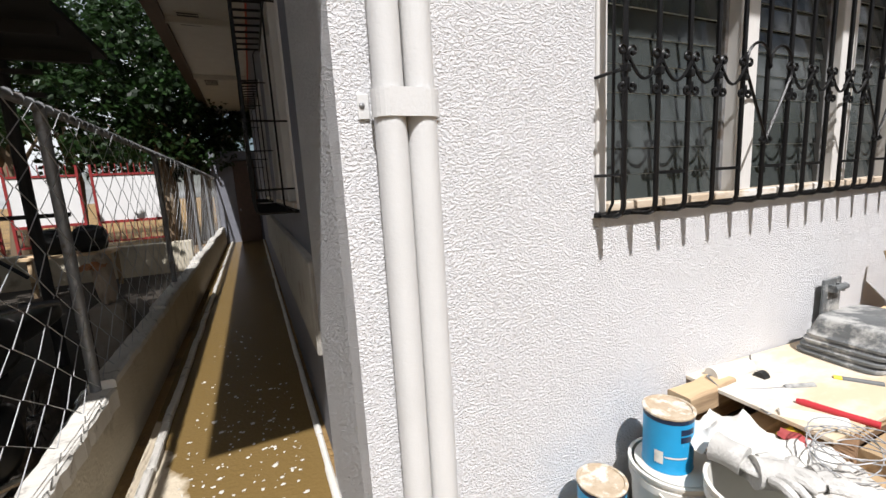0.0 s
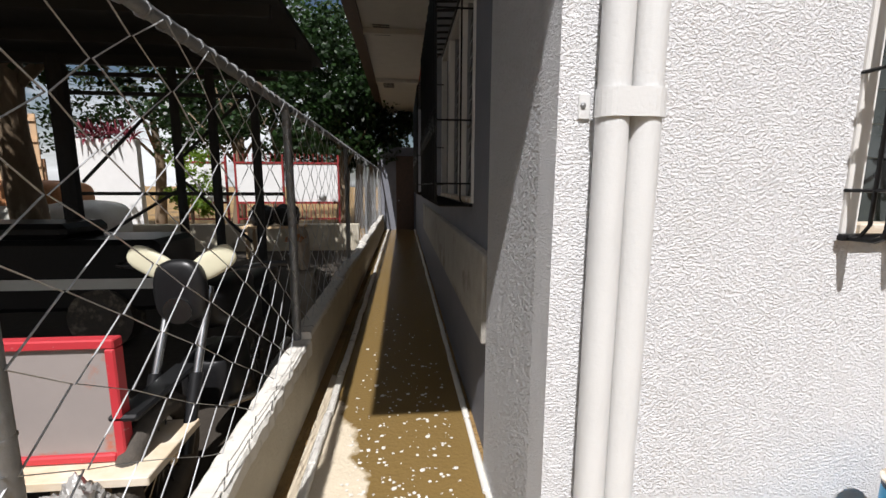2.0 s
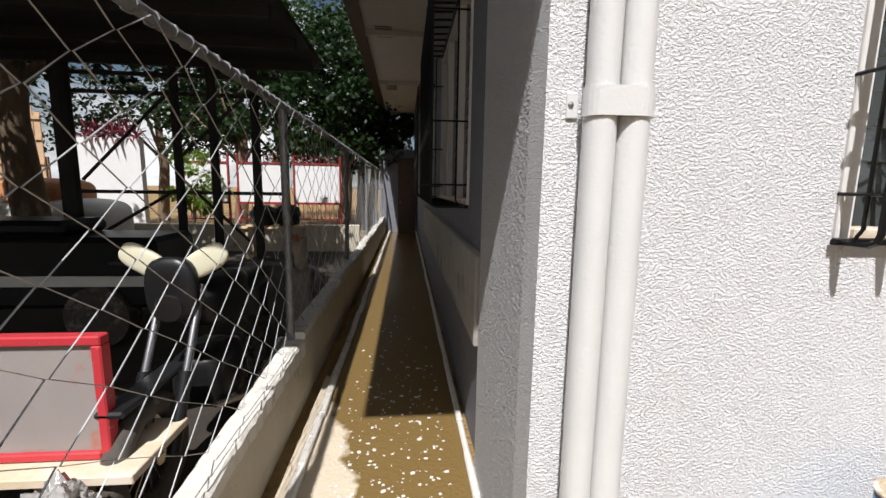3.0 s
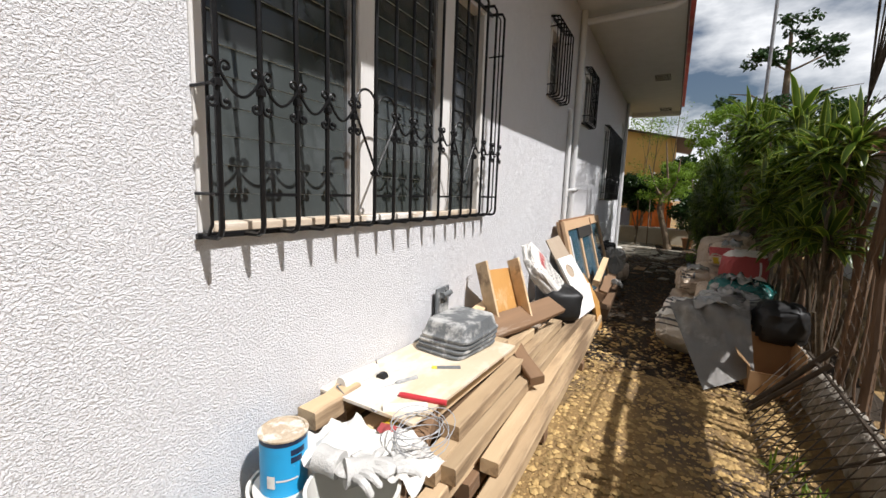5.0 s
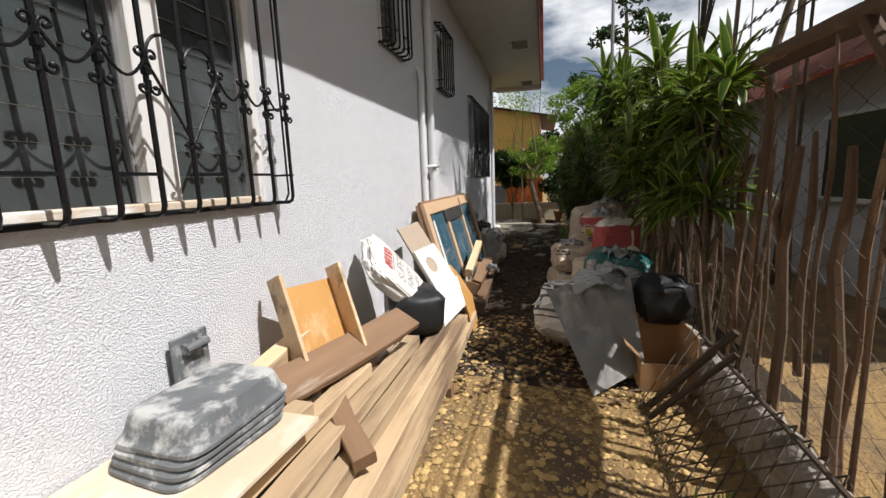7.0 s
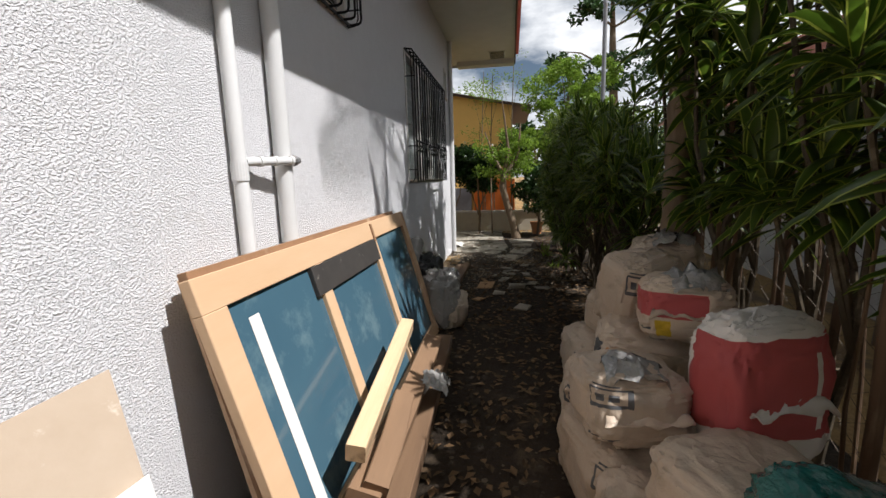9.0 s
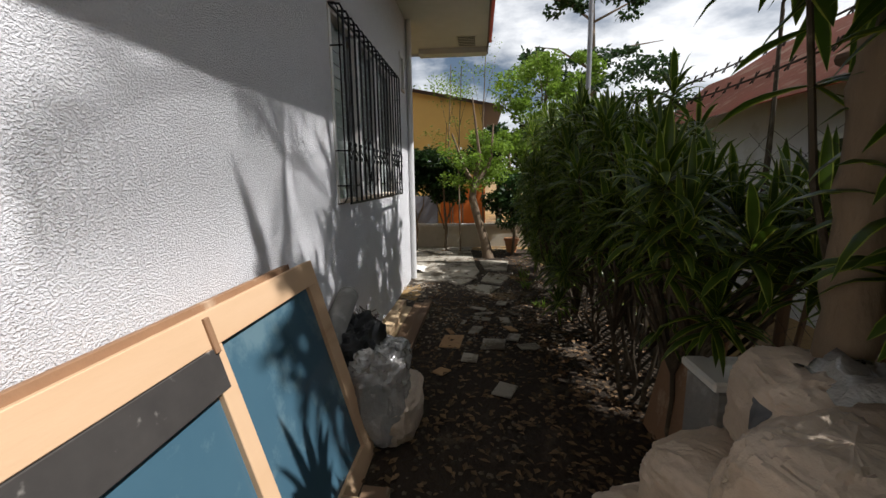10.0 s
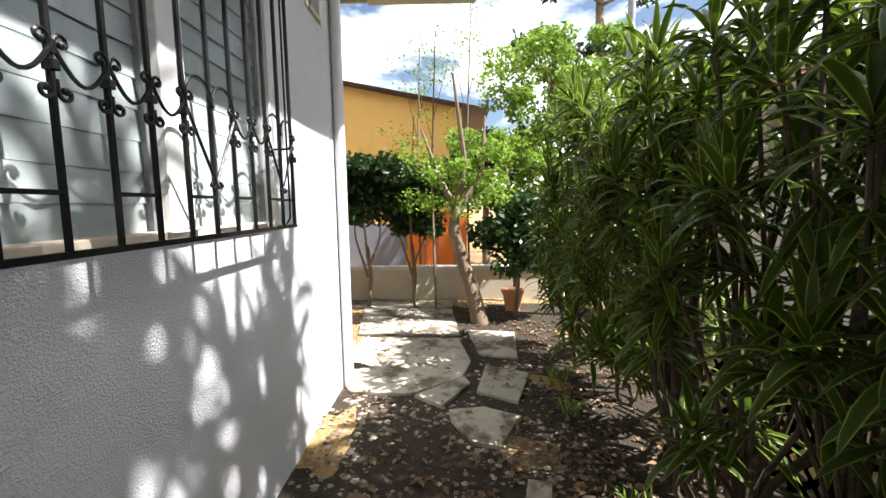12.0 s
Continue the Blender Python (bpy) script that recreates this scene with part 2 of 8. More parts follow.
# ---- ground and house ----
WY, WX, WE = 1.19, 0.24, 13.6
SOF = 4.22
rnd = random.Random(5)
bm = bm_new()
xs = [-400, -60, -20, -8] + [i * 0.25 for i in range(-16, 80)] + [26, 60, 400]
ys = [-400, -60, -20, -8] + [i * 0.25 for i in range(-14, 5)] + [3, 20, 60, 400]
grid = {}
for i, x in enumerate(xs):
    for j, y in enumerate(ys):
        z = 0.0
        if -1 < x < 20 and -1.3 < y < 1.1:
            z = 0.03 * noise.noise((x * 1.3, y * 1.3, 0)) - 0.01
        if y <= -2.2 or x < -1.2:
            z = -0.06
        grid[i, j] = bm.verts.new((x, y, z))
for i in range(len(xs) - 1):
    for j in range(len(ys) - 1):
        bm.faces.new((grid[i, j], grid[i + 1, j], grid[i + 1, j + 1], grid[i, j + 1]))
setting("ground", bm, M["ground"], "brown soil and gravel ground of the side yard", "ground", True)

WINS = [(1.17, 3.50, 1.43, 3.0), (5.32, 5.92, 2.75, 3.55), (7.42, 8.02, 2.75, 3.55), (9.81, 12.2, 1.53, 3.1), (12.85, 13.2, 3.05, 3.6)]
SWINS = [(2.75, 4.95, 1.46, 3.0), (6.0, 8.2, 1.46, 3.0)]
bm = bm_new()
wall_boxes(bm, (WY, WY + 0.15), (WX, WE), (-0.2, SOF + 0.05), WINS, 'x')
wall_south = setting("wall_south", bm, M["stucco"], "white rough stucco house wall in full sun", "wall")
bm = bm_new()
wall_boxes(bm, (WX, WX + 0.15), (WY + 0.15, 2.12), (-0.2, SOF + 0.05), [], 'y')
setting("wall_west_front", bm, M["stucco_coarse"], "white stucco corner strip of the alley wall", "wall")
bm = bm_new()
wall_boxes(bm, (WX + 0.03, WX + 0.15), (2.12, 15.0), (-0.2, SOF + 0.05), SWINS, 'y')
setting("wall_west", bm, M["smooth"], "smooth grey-white plaster alley wall darkened for its shade", "wall")
bm = bm_new()
box(bm, WE - 0.15, WE, WY + 0.15, 15.0, -0.2, SOF + 0.05)
setting("wall_east", bm, M["stucco"], "white stucco end wall of the house", "wall")
bm = bm_new()
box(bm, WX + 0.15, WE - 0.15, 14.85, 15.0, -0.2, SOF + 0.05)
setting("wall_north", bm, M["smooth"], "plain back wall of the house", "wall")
bm = bm_new()
box(bm, WX + 0.16, WE - 0.16, WY + 0.16, 14.84, 0.5, 0.6)
setting("floor_inside", bm, M["room"], "dim floor inside the house", "floor")
bm = bm_new()
box(bm, WX + 0.16, WE - 0.16, 4.8, 4.9, 0.6, SOF - 0.3)
setting("wall_inside", bm, M["room"], "dim partition wall inside the house", "wall")

# eaves: soffit, fascia, roof
EX0, EX1, EY0 = -0.84, 15.25, -0.14
bm = bm_new()
box(bm, EX0, EX1, EY0, WY - 0.004, SOF, SOF + 0.04)
box(bm, EX0, WX - 0.004, WY - 0.004, 16.2, SOF, SOF + 0.04)
box(bm, WE + 0.004, EX1, WY - 0.004, 16.2, SOF, SOF + 0.04)
setting("ceiling", bm, M["soffit"], "cream painted eave soffit board with vents", "soffit")
bm = bm_new()
box(bm, EX0 - 0.03, EX1 + 0.03, EY0 - 0.03, EY0 - 0.002, SOF - 0.05, SOF + 0.17)
box(bm, EX0 - 0.03, EX0 - 0.002, EY0 - 0.002, 16.2, SOF - 0.05, SOF + 0.17)
# ledge added past the fascia to place the eave's shadow on the alley floor
box(bm, EX0 - 0.24, EX0 - 0.032, EY0 - 0.1, 16.2, SOF + 0.05, SOF + 0.17)
setting("trim_fascia", bm, M["fascia"], "dark brown eave fascia with an added shadow-casting ledge", "fascia")
bm = bm_new()
box(bm, EX1 + 0.002, EX1 + 0.03, EY0 - 0.002, 16.2, SOF - 0.05, SOF + 0.17)
setting("trim_fascia_end", bm, M["soffit"], "cream fascia board of the gable end", "fascia")
bm = bm_new()
vs = [bm.verts.new(p) for p in ((EX0 - .1, EY0 - .1, SOF + .18), (EX1 + .1, EY0 - .1, SOF + .18), (EX1 + .1, 7.5, SOF + 2.2), (EX0 - .1, 7.5, SOF + 2.2), (EX1 + .1, 16.3, SOF + .18), (EX0 - .1, 16.3, SOF + .18))]
bm.faces.new(vs[:4])
bm.faces.new((vs[3], vs[2], vs[4], vs[5]))
bm.faces.new((vs[0], vs[3], vs[5]))
bm.faces.new((vs[1], vs[4], vs[2]))
bmesh.ops.solidify(bm, geom=bm.faces[:], thickness=0.03)
setting("roof", bm, M["roof"], "low pitched red sheet roof of the house", "roof")

# alley
bm = bm_new()
box(bm, -0.80, WX, WY - 2.2, 15.0, -0.1, 0.006)
setting("floor_alley", bm, M["alley"], "wet stained concrete alley floor with paint flakes", "floor")
bm = bm_new()
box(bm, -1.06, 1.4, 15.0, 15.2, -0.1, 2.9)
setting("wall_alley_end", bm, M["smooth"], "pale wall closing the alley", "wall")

# dark panel and knob added to fill the alley end with a dark shape
bm = bm_new()
box(bm, -0.42, 0.20, 14.94, 14.996, 0.0, 2.6, 0.01)
ad = setting("door_1", bm, M["fascia"], "dark panel added at the alley end", "door")
bm = bm_new()
ball(bm, (-0.34, 14.93, 1.05), 0.03, 8)
part("door_handle", bm, M["galv"], ad)

bm = bm_new()
box(bm, WX + 0.16, WE - 0.16, WY + 0.16, 14.84, SOF - 0.1, SOF - 0.02)
setting("ceiling_inside", bm, M["room"], "dim ceiling inside the house", "ceiling")

# drip kerb along the foot of the alley wall
bm = bm_new()
n = 40
for i in range(n):
    y0 = WY + 0.02 + i * (13.8 / n)
    w = 0.04 + 0.02 * noise.noise((y0 * 3, 0, 0))
    box(bm, WX - w, WX - 0.001, y0, y0 + 13.8 / n, 0.0, 0.035 + 0.02 * noise.noise((y0 * 2, 4, 0)), 0.01)
setting("baseboard", bm, M["cap"], "rough plaster kerb along the alley wall foot", "kerb")

# rough patch below the alley window
bm = bm_new()
box(bm, WX - 0.02, WX + 0.031, 2.14, 8.6, 0.72, 1.22, 0.008)
setting("trim_patch", bm, M["rough_cement"], "unpainted cement panel below the alley window", "wall panel")


# ---- windows ----
def window(name, x0, x1, z0, z1, mullions, label, tilt=8, pitch=0.106, side=False, glass="glass"):
    """A louvred window in the south wall, or in the alley wall (side): frame, sill, mullions and each pane."""
    turn = Matrix(((0, 1, 0, WX + 0.03 - WY), (1, 0, 0, 0), (0, 0, 1, 0), (0, 0, 0, 1))) if side else Matrix()
    w = thing(name, label, "window", (x0, WY, z0), kind="structure")

    def put(nm, bm, mat, lab=""):
        if side:
            bmesh.ops.transform(bm, matrix=turn, verts=bm.verts[:])
            bmesh.ops.reverse_faces(bm, faces=bm.faces[:])
        return part(nm, bm, mat, w, lab)

    f = 0.05
    yo = WY - 0.012
    bm = bm_new()
    box(bm, x0, x0 + f, yo, WY + 0.12, z0, z1, 0.004)
    box(bm, x1 - f, x1, yo, WY + 0.12, z0, z1, 0.004)
    box(bm, x0 + f, x1 - f, yo + 0.002, WY + 0.12, z1 - f, z1, 0.004)
    put("window_frame", bm, M["white_wood"])
    bm = bm_new()
    box(bm, x0 + f, x1 - f, yo - 0.012, WY + 0.12, z0, z0 + 0.035, 0.005)
    put("window_sill", bm, M["sill"], "weathered bare wood sill")
    bays, a = [], x0 + f
    for m0, m1 in mullions:
        bm = bm_new()
        box(bm, m0, m1, yo + 0.004, WY + 0.12, z0 + 0.035, z1 - f, 0.004)
        put("mullion", bm, M["white_wood"])
        bays.append((a, m0))
        a = m1
    bays.append((a, x1 - f))
    for b0, b1 in bays:
        z = z0 + 0.09
        bm = bm_new()
        for s in (b0 + 0.012, b1 - 0.012):
            box(bm, s - 0.011, s + 0.011, WY + 0.045, WY + 0.095, z0 + 0.036, z1 - f)
        put("louvre_clip_rail", bm, M["galv"])
        while z < z1 - f - 0.04:
            bm = bm_new()
            tl = tilt + rnd.uniform(-2.5, 2.5)
            m = Matrix.Translation((0, WY + 0.07, z)) @ Matrix.Rotation(radians(-tl), 4, 'X')
            box(bm, b0 + 0.022, b1 - 0.022, -0.004, 0.004, -0.062, 0.062, 0.001, m)
            pane = put("pane", bm, M[glass])
            pane.visible_shadow = False
            pane.data.materials.append(M["glass_edge"])
            # lower faces pale: the light the edges catch is put into the colour
            for p in pane.data.polygons:
                if p.normal.z < -0.6:
                    p.material_index = 1
            z += pitch
    return w


window("window_1", *WINS[0], [(1.99, 2.12), (2.83, 2.97)], "white louvred window with smoked glass panes")
window("window_2", *WINS[1], [], "small high louvred window")
window("window_3", *WINS[2], [], "small high louvred window")
window("window_4", *WINS[3], [(10.50, 10.62), (11.28, 11.42)], "white louvred window with frosted panes", 5, glass="frosted")
window("window_5", *WINS[4], [], "small high louvred window near the corner")
window("window_6", *SWINS[0], [(3.4, 3.5), (4.2, 4.3)], "shaded louvred window in the alley wall", side=True)
window("window_7", *SWINS[1], [(7.0, 7.1)], "shaded louvred window in the alley wall", side=True)


def scroll(c, r, turns, start, sign, y):
    """Points of a small spiral in the grille's plane."""
    pts = []
    k = 14
    for i in range(k + 1):
        f = i / k
        a = start + sign * turns * 2 * math.pi * f
        rr = r * (1 - 0.75 * f)
        pts.append((c[0] + rr * math.cos(a), y, c[1] + rr * math.sin(a)))
    return pts


def grille(label, x0, n, step, z0, z1, depth, zs, hearts, side=False, simple=False, hook=True):
    g = thing("window_grille", label, "window grille", (x0, WY - depth, z0), "black window grilles")
    turn = Matrix(((0, 1, 0, WX + 0.03 - WY), (1, 0, 0, 0), (0, 0, 1, 0), (0, 0, 0, 1)))
    y = WY - depth
    x1 = x0 + step * (n - 1)
    iron = M["black_iron"]

    def put(nm, bm, smooth=True):
        if side:
            bmesh.ops.transform(bm, matrix=turn, verts=bm.verts[:])
            bmesh.ops.reverse_faces(bm, faces=bm.faces[:])
        return part(nm, bm, iron, g, "", smooth)

    r = 0.0098
    for k in range(n):
        x = x0 + k * step
        bm = bm_new()
        foot = [(x, WY + 0.0, z0 - 0.015), (x, y + 0.03, z0 - 0.014), (x, y + 0.008, z0 - 0.004), (x, y, z0 + 0.02)] if hook else [(x, y, z0 - 0.012), (x, y, z0 + 0.02)]
        tube(bm, foot + [ (x, y, (z0 + z1) / 2), (x, y, z1 - 0.04), (x, y + 0.02, z1), (x, WY, z1 + 0.012)], r, 6)
        put("bar", bm)
    for zz, yy in ((z0 - 0.015, WY - 0.022 if hook else y), (z1 + 0.005, WY - 0.022)):
        bm = bm_new()
        box(bm, x0 - 0.02, x1 + 0.02, yy - 0.008, yy + 0.008, zz - 0.009, zz + 0.009)
        put("rail", bm, False)
    for k in range(1, n - 1, 2):
        bm = bm_new()
        box(bm, x0 + k * step, x0 + (k + 1) * step, y - 0.005, y + 0.005, z0 + 0.125, z0 + 0.137)
        put("cross_bar", bm, False)
    # returning bars of the two ends
    for xe in (x0 - 0.004, x1 + 0.03):
        for zz in ((z0 + 0.13, zs, z1 - 0.3) if not simple else (z0 + 0.1, z1 - 0.1)):
            bm = bm_new()
            tube(bm, [(xe, WY, zz), (xe, y + 0.02, zz), (xe - 0.01, y, zz)], 0.006, 6)
            put("end_bar", bm)
        bm = bm_new()
        tube(bm, [(xe, WY, z0 - 0.02), (xe, WY - 0.06, z0 - 0.012), (xe, WY - 0.085, z0 + 0.03), (xe, WY - 0.085, z1 - 0.03), (xe, WY - 0.06, z1 + 0.01), (xe, WY, z1 + 0.015)], 0.006, 6)
        put("end_bar", bm)
    if simple:
        return g
    blocked = {k for h in hearts for k in (h - 1, h)}
    for k in range(n - 1):
        if k in blocked:
            continue
        xa, xb = x0 + k * step, x0 + (k + 1) * step
        bm = bm_new()
        pts = []
        for i in range(11):
            f = i / 10
            pts.append((xa + (xb - xa) * f, y - 0.009, zs + 0.045 - 0.075 * math.sin(math.pi * f)))
        tube(bm, pts, 0.0055, 5)
        put("garland", bm)
    for k in range(n):
        if any(abs(k - h) <= 1 for h in hearts):
            if not any(abs(k - h) == 1 for h in hearts):
                continue
        x = x0 + k * step
        for s in (-1, 1):
            for zc, up in ((zs + 0.045, 1), (zs - 0.05, -1)):
                bm = bm_new()
                cx = x + s * 0.026
                pts = [(x + s * 0.004, y - 0.009, zc - up * 0.02)] + scroll((cx, zc + up * 0.008), 0.021, 0.8, math.pi if s > 0 else 0, -s * up, y - 0.009)
                tube(bm, pts, 0.0052, 5)
                ball(bm, pts[-1], 0.0095, 6)
                put("curl", bm)
        bm = bm_new()
        box(bm, x - 0.011, x + 0.011, y - 0.017, y + 0.011, zs - 0.012, zs + 0.012, 0.002)
        put("collar", bm, False)
    for h in hearts:
        xc = x0 + h * step
        for s in (-1, 1):
            bm = bm_new()
            pts = [(xc, y - 0.009, zs - 0.235)]
            for i in range(15):
                f = i / 14
                a = -0.25 * math.pi + f * 1.25 * math.pi
                pts.append((xc + s * (0.078 + 0.078 * math.cos(a)), y - 0.009, zs + 0.05 + 0.085 * math.sin(a)))
            tube(bm, pts, 0.006, 5)
            ball(bm, pts[-1], 0.010, 6)
            put("heart", bm)
        bm = bm_new()
        for s in (-1, 1):
            tube(bm, scroll((xc + s * 0.022, zs - 0.235), 0.02, 0.8, math.pi if s > 0 else 0, s, y - 0.009), 0.005, 5)
            ball(bm, (xc + s * 0.035, y - 0.009, zs - 0.24), 0.009, 6)
        put("curl", bm)
    return g


grille("black wrought iron window grille with scrolls and hearts", 1.175, 16, 0.159, 1.437, 2.98, 0.13, 1.915, (5, 11))
grille("black wrought iron window grille with scrolls and hearts", 9.82, 16, 0.155, 1.555, 3.08, 0.12, 1.97, (4, 10, 14), hook=False)
grille("small black barred grille of a high window", 5.30, 6, 0.125, 2.77, 3.6, 0.12, 3.2, (), simple=True)
grille("small black barred grille of a high window", 7.40, 6, 0.125, 2.77, 3.6, 0.12, 3.2, (), simple=True)
grille("shaded black grille of the alley window", 2.80, 13, 0.165, 1.46, 2.98, 0.25, 2.0, (), side=True)
grille("shaded black grille of the alley window", 6.05, 13, 0.165, 1.46, 2.98, 0.25, 2.0, (), side=True)


# ---- pipes on the wall ----
def pipe(label, pts, r, collars=()):
    bm = bm_new()
    tube(bm, pts, r, 20)
    p = thing("drain_pipe", label, "pipe", pts[0], "painted drain pipes")
    part("pipe", bm, M["pvc"], p, "", True)
    for z in collars:
        bm = bm_new()
        c = Vector(pts[0])
        tube(bm, [(c.x, c.y, z - 0.04), (c.x, c.y, z + 0.04)], r * 1.14, 20)
        part("collar", bm, M["pvc"], p)
    return p


pr = 0.045
twin = thing("drain_pipe_pair", "twin grey-white painted drain pipes clamped at the corner", "pipe", (0.42, WY - pr, 0))
for x in (0.376, 0.468):
    bm = bm_new()
    tube(bm, [(x, WY - pr - 0.004, 0.0), (x, WY - pr - 0.004, 1.79)], pr, 24)
    tube(bm, [(x, WY - pr - 0.004, 1.79), (x, WY - pr - 0.004, 4.21)], pr * 0.96, 24)
    part("pipe", bm, M["pvc"], twin, "", True)
bm = bm_new()
prof = []
for i in range(13):
    a = math.pi * i / 12
    prof.append((0.422 - (0.046 + 0.052) * math.cos(a) if i in (0, 12) else 0.422 - 0.046 * (1 if a < math.pi / 2 else -1) - 0.052 * math.cos(a), WY - pr - 0.004 - 0.052 * math.sin(a)))
for (xa, ya), (xb, yb) in zip(prof, prof[1:]):
    q = [bm.verts.new(p) for p in ((xa, ya, 1.76), (xb, yb, 1.76), (xb, yb, 1.835), (xa, ya, 1.835))]
    bm.faces.new(q)
bmesh.ops.remove_doubles(bm, verts=bm.verts[:], dist=0.0005)
bmesh.ops.solidify(bm, geom=bm.faces[:], thickness=0.006)
part("clamp", bm, M["pvc"], twin, "painted sheet metal strap")
for s in (-1, 1):
    bm = bm_new()
    xe = 0.422 + s * 0.125
    box(bm, min(xe, xe - s * 0.035), max(xe, xe - s * 0.035), WY - 0.008, WY - 0.001, 1.762, 1.833, 0.003)
    e = part("ear", bm, M["pvc"], twin)
    bm = bm_new()
    ball(bm, (xe - s * 0.012, WY - 0.009, 1.80), 0.009, 8, (1, 0.6, 1))
    part("screw", bm, M["galv"], e)

pipe("slim grey-white painted water pipe on the wall", [(6.47, WY - 0.04, 0.0), (6.47, WY - 0.04, 2.72), (6.47, WY - 0.02, 2.78), (6.47, WY + 0.02, 2.79)], 0.034, (1.63,))
pipe("grey-white painted drain pipe up to the eaves", [(6.83, WY - 0.05, 0.0), (6.83, WY - 0.05, SOF)], 0.045, (2.9,))
link = thing("pipe_branch", "painted pipe branch joining two wall pipes", "pipe", (6.47, WY - 0.04, 1.67))
bm = bm_new()
tube(bm, [(6.505, WY - 0.045, 1.675), (6.84, WY - 0.105, 1.69)], 0.021, 12)
part("pipe", bm, M["pvc"], link, "", True)
for f in (0.25, 0.55, 0.9):
    bm = bm_new()
    tube(bm, [(6.505 + 0.335 * f, WY - 0.045 - 0.06 * f, 1.675 + 0.015 * f), (6.53 + 0.335 * f, WY - 0.049 - 0.06 * f, 1.676 + 0.015 * f)], 0.026, 12)
    part("coupling", bm, M["pvc"], link)
bm = bm_new()
ball(bm, (6.84, WY - 0.106, 1.69), 0.03, 10)
tube(bm, [(6.84, WY - 0.106, 1.69), (6.88, WY - 0.112, 1.692)], 0.018, 10)
part("tap_end", bm, M["galv"], link, "bare metal tap fitting")
# pipe under the soffit, joining the gutter
bm = bm_new()
tube(bm, [(6.86, WY, SOF - 0.15), (6.86, 0.0, SOF - 0.10), (6.86, -0.08, SOF - 0.06), (6.86, -0.1, SOF + 0.02)], 0.045, 14)
lone("gutter_drain_pipe", bm, M["pvc"], "white pipe running below the eaves to the gutter", "pipe", smooth=True)
# corner pilaster pipe at the far corner
pipe("white drain pipe beside the far house corner", [(13.45, WY - 0.05, 0.0), (13.45, WY - 0.05, SOF)], 0.045)
bm = bm_new()
box(bm, 13.56, 13.68, WY - 0.03, WY + 0.02, 0.0, SOF, 0.006)
setting("trim_corner", bm, M["soffit"], "plain plaster corner strip", "trim")


# soffit vents and joint strips
def vent(x0, x1, y0, y1, along_x=True):
    v = thing("soffit_vent", "cream soffit vent with dark slots", "vent", (x0, y0, SOF), "soffit vents")
    bm = bm_new()
    box(bm, x0, x1, y0, y1, SOF - 0.012, SOF - 0.002, 0.003)
    part("backing", bm, M["soffit"], v)
    k = 6
    for i in range(k):
        bm = bm_new()
        if along_x:
            a = x0 + (x1 - x0) * (i + 0.25) / k
            box(bm, a, a + (x1 - x0) * 0.5 / k, y0 + 0.03, y1 - 0.03, SOF - 0.016, SOF - 0.0125)
        else:
            a = y0 + (y1 - y0) * (i + 0.25) / k
            box(bm, x0 + 0.03, x1 - 0.03, a, a + (y1 - y0) * 0.5 / k, SOF - 0.016, SOF - 0.0125)
        part("slot", bm, M["black_iron"], v, "dark slot")


for x in (6.0, 10.6, 14.3):
    vent(x, x + 0.55, 0.05, 0.42)
for y in (7.4, 11.4):
    vent(-0.70, -0.36, y, y + 0.55, False)
bm = bm_new()
for y in (4.2, 7.6, 11.0):
    box(bm, EX0 + 0.002, WX - 0.006, y, y + 0.08, SOF - 0.09, SOF - 0.002)
for x in (14.95,):
    box(bm, x, x + 0.28, EY0 + 0.002, WY - 0.006, SOF - 0.10, SOF - 0.002)
setting("trim_soffit", bm, M["soffit"], "cream battens across the eave soffit", "trim")

# ---- alley boundary: low wall, cap, fence ----
bm = bm_new()
box(bm, -0.99, -0.872, -3.0, 2.95, -0.1, 0.36)
box(bm, -1.0, -0.872, 2.95, 15.0, -0.1, 0.48)
lw = setting("wall_boundary", bm, M["lowwall"], "low cream plastered boundary wall of the alley", "wall")
y = -3.0
while y < 15:
    near = y < 2.9
    d = 0.30 if near else 0.42
    if near and y + d > 2.95:
        d = 2.95 - y
    zt = (0.43 + 0.05 * (y - 1.5) / 1.4) if near else 0.535 + 0.03 * (int((y - 2.95) / 1.45) % 2)
    z0 = 0.36 if near else 0.48
    bm = bm_new()
    k = 6
    ringv = []
    for i in range(k + 1):
        yy = y + (d - 0.002) * i / k
        xa = -1.0 + 0.012 * noise.noise((yy * 9, 1, 0))
        xb = -0.868 + 0.016 * noise.noise((yy * 11, 7, 0)) + 0.010 * noise.noise((yy * 31, 7, 2))
        z1 = zt + (0.036 * (yy - y) if near else 0) + 0.007 * noise.noise((yy * 14, 3, 2))
        ringv.append([bm.verts.new(p) for p in ((xa, yy, z0), (xa, yy, z1 - 0.012), (xa + 0.012, yy, z1), (xb - 0.014, yy, z1), (xb, yy, z1 - 0.014), (xb, yy, z0))])
    for r0, r1 in zip(ringv, ringv[1:]):
        for q in range(6):
            bm.faces.new((r0[q], r0[(q + 1) % 6], r1[(q + 1) % 6], r1[q]))
    bm.faces.new(ringv[0])
    bm.faces.new(ringv[-1][::-1])
    bmesh.ops.recalc_face_normals(bm, faces=bm.faces[:])
    part("coping_stone", bm, M["cap"], lw)
    y += d
# side gutter between wall and floor
bm = bm_new()
for i in range(60):
    y0 = -1.0 + i * 0.265
    x = -0.74 + 0.012 * noise.noise((y0 * 2, 9, 0))
    box(bm, x, x + 0.05, y0, y0 + 0.262, 0.006, 0.05 + 0.012 * noise.noise((y0 * 3, 5, 0)), 0.008)
setting("baseboard_gutter", bm, M["cap"], "low broken mortar kerb of the alley gutter", "kerb")

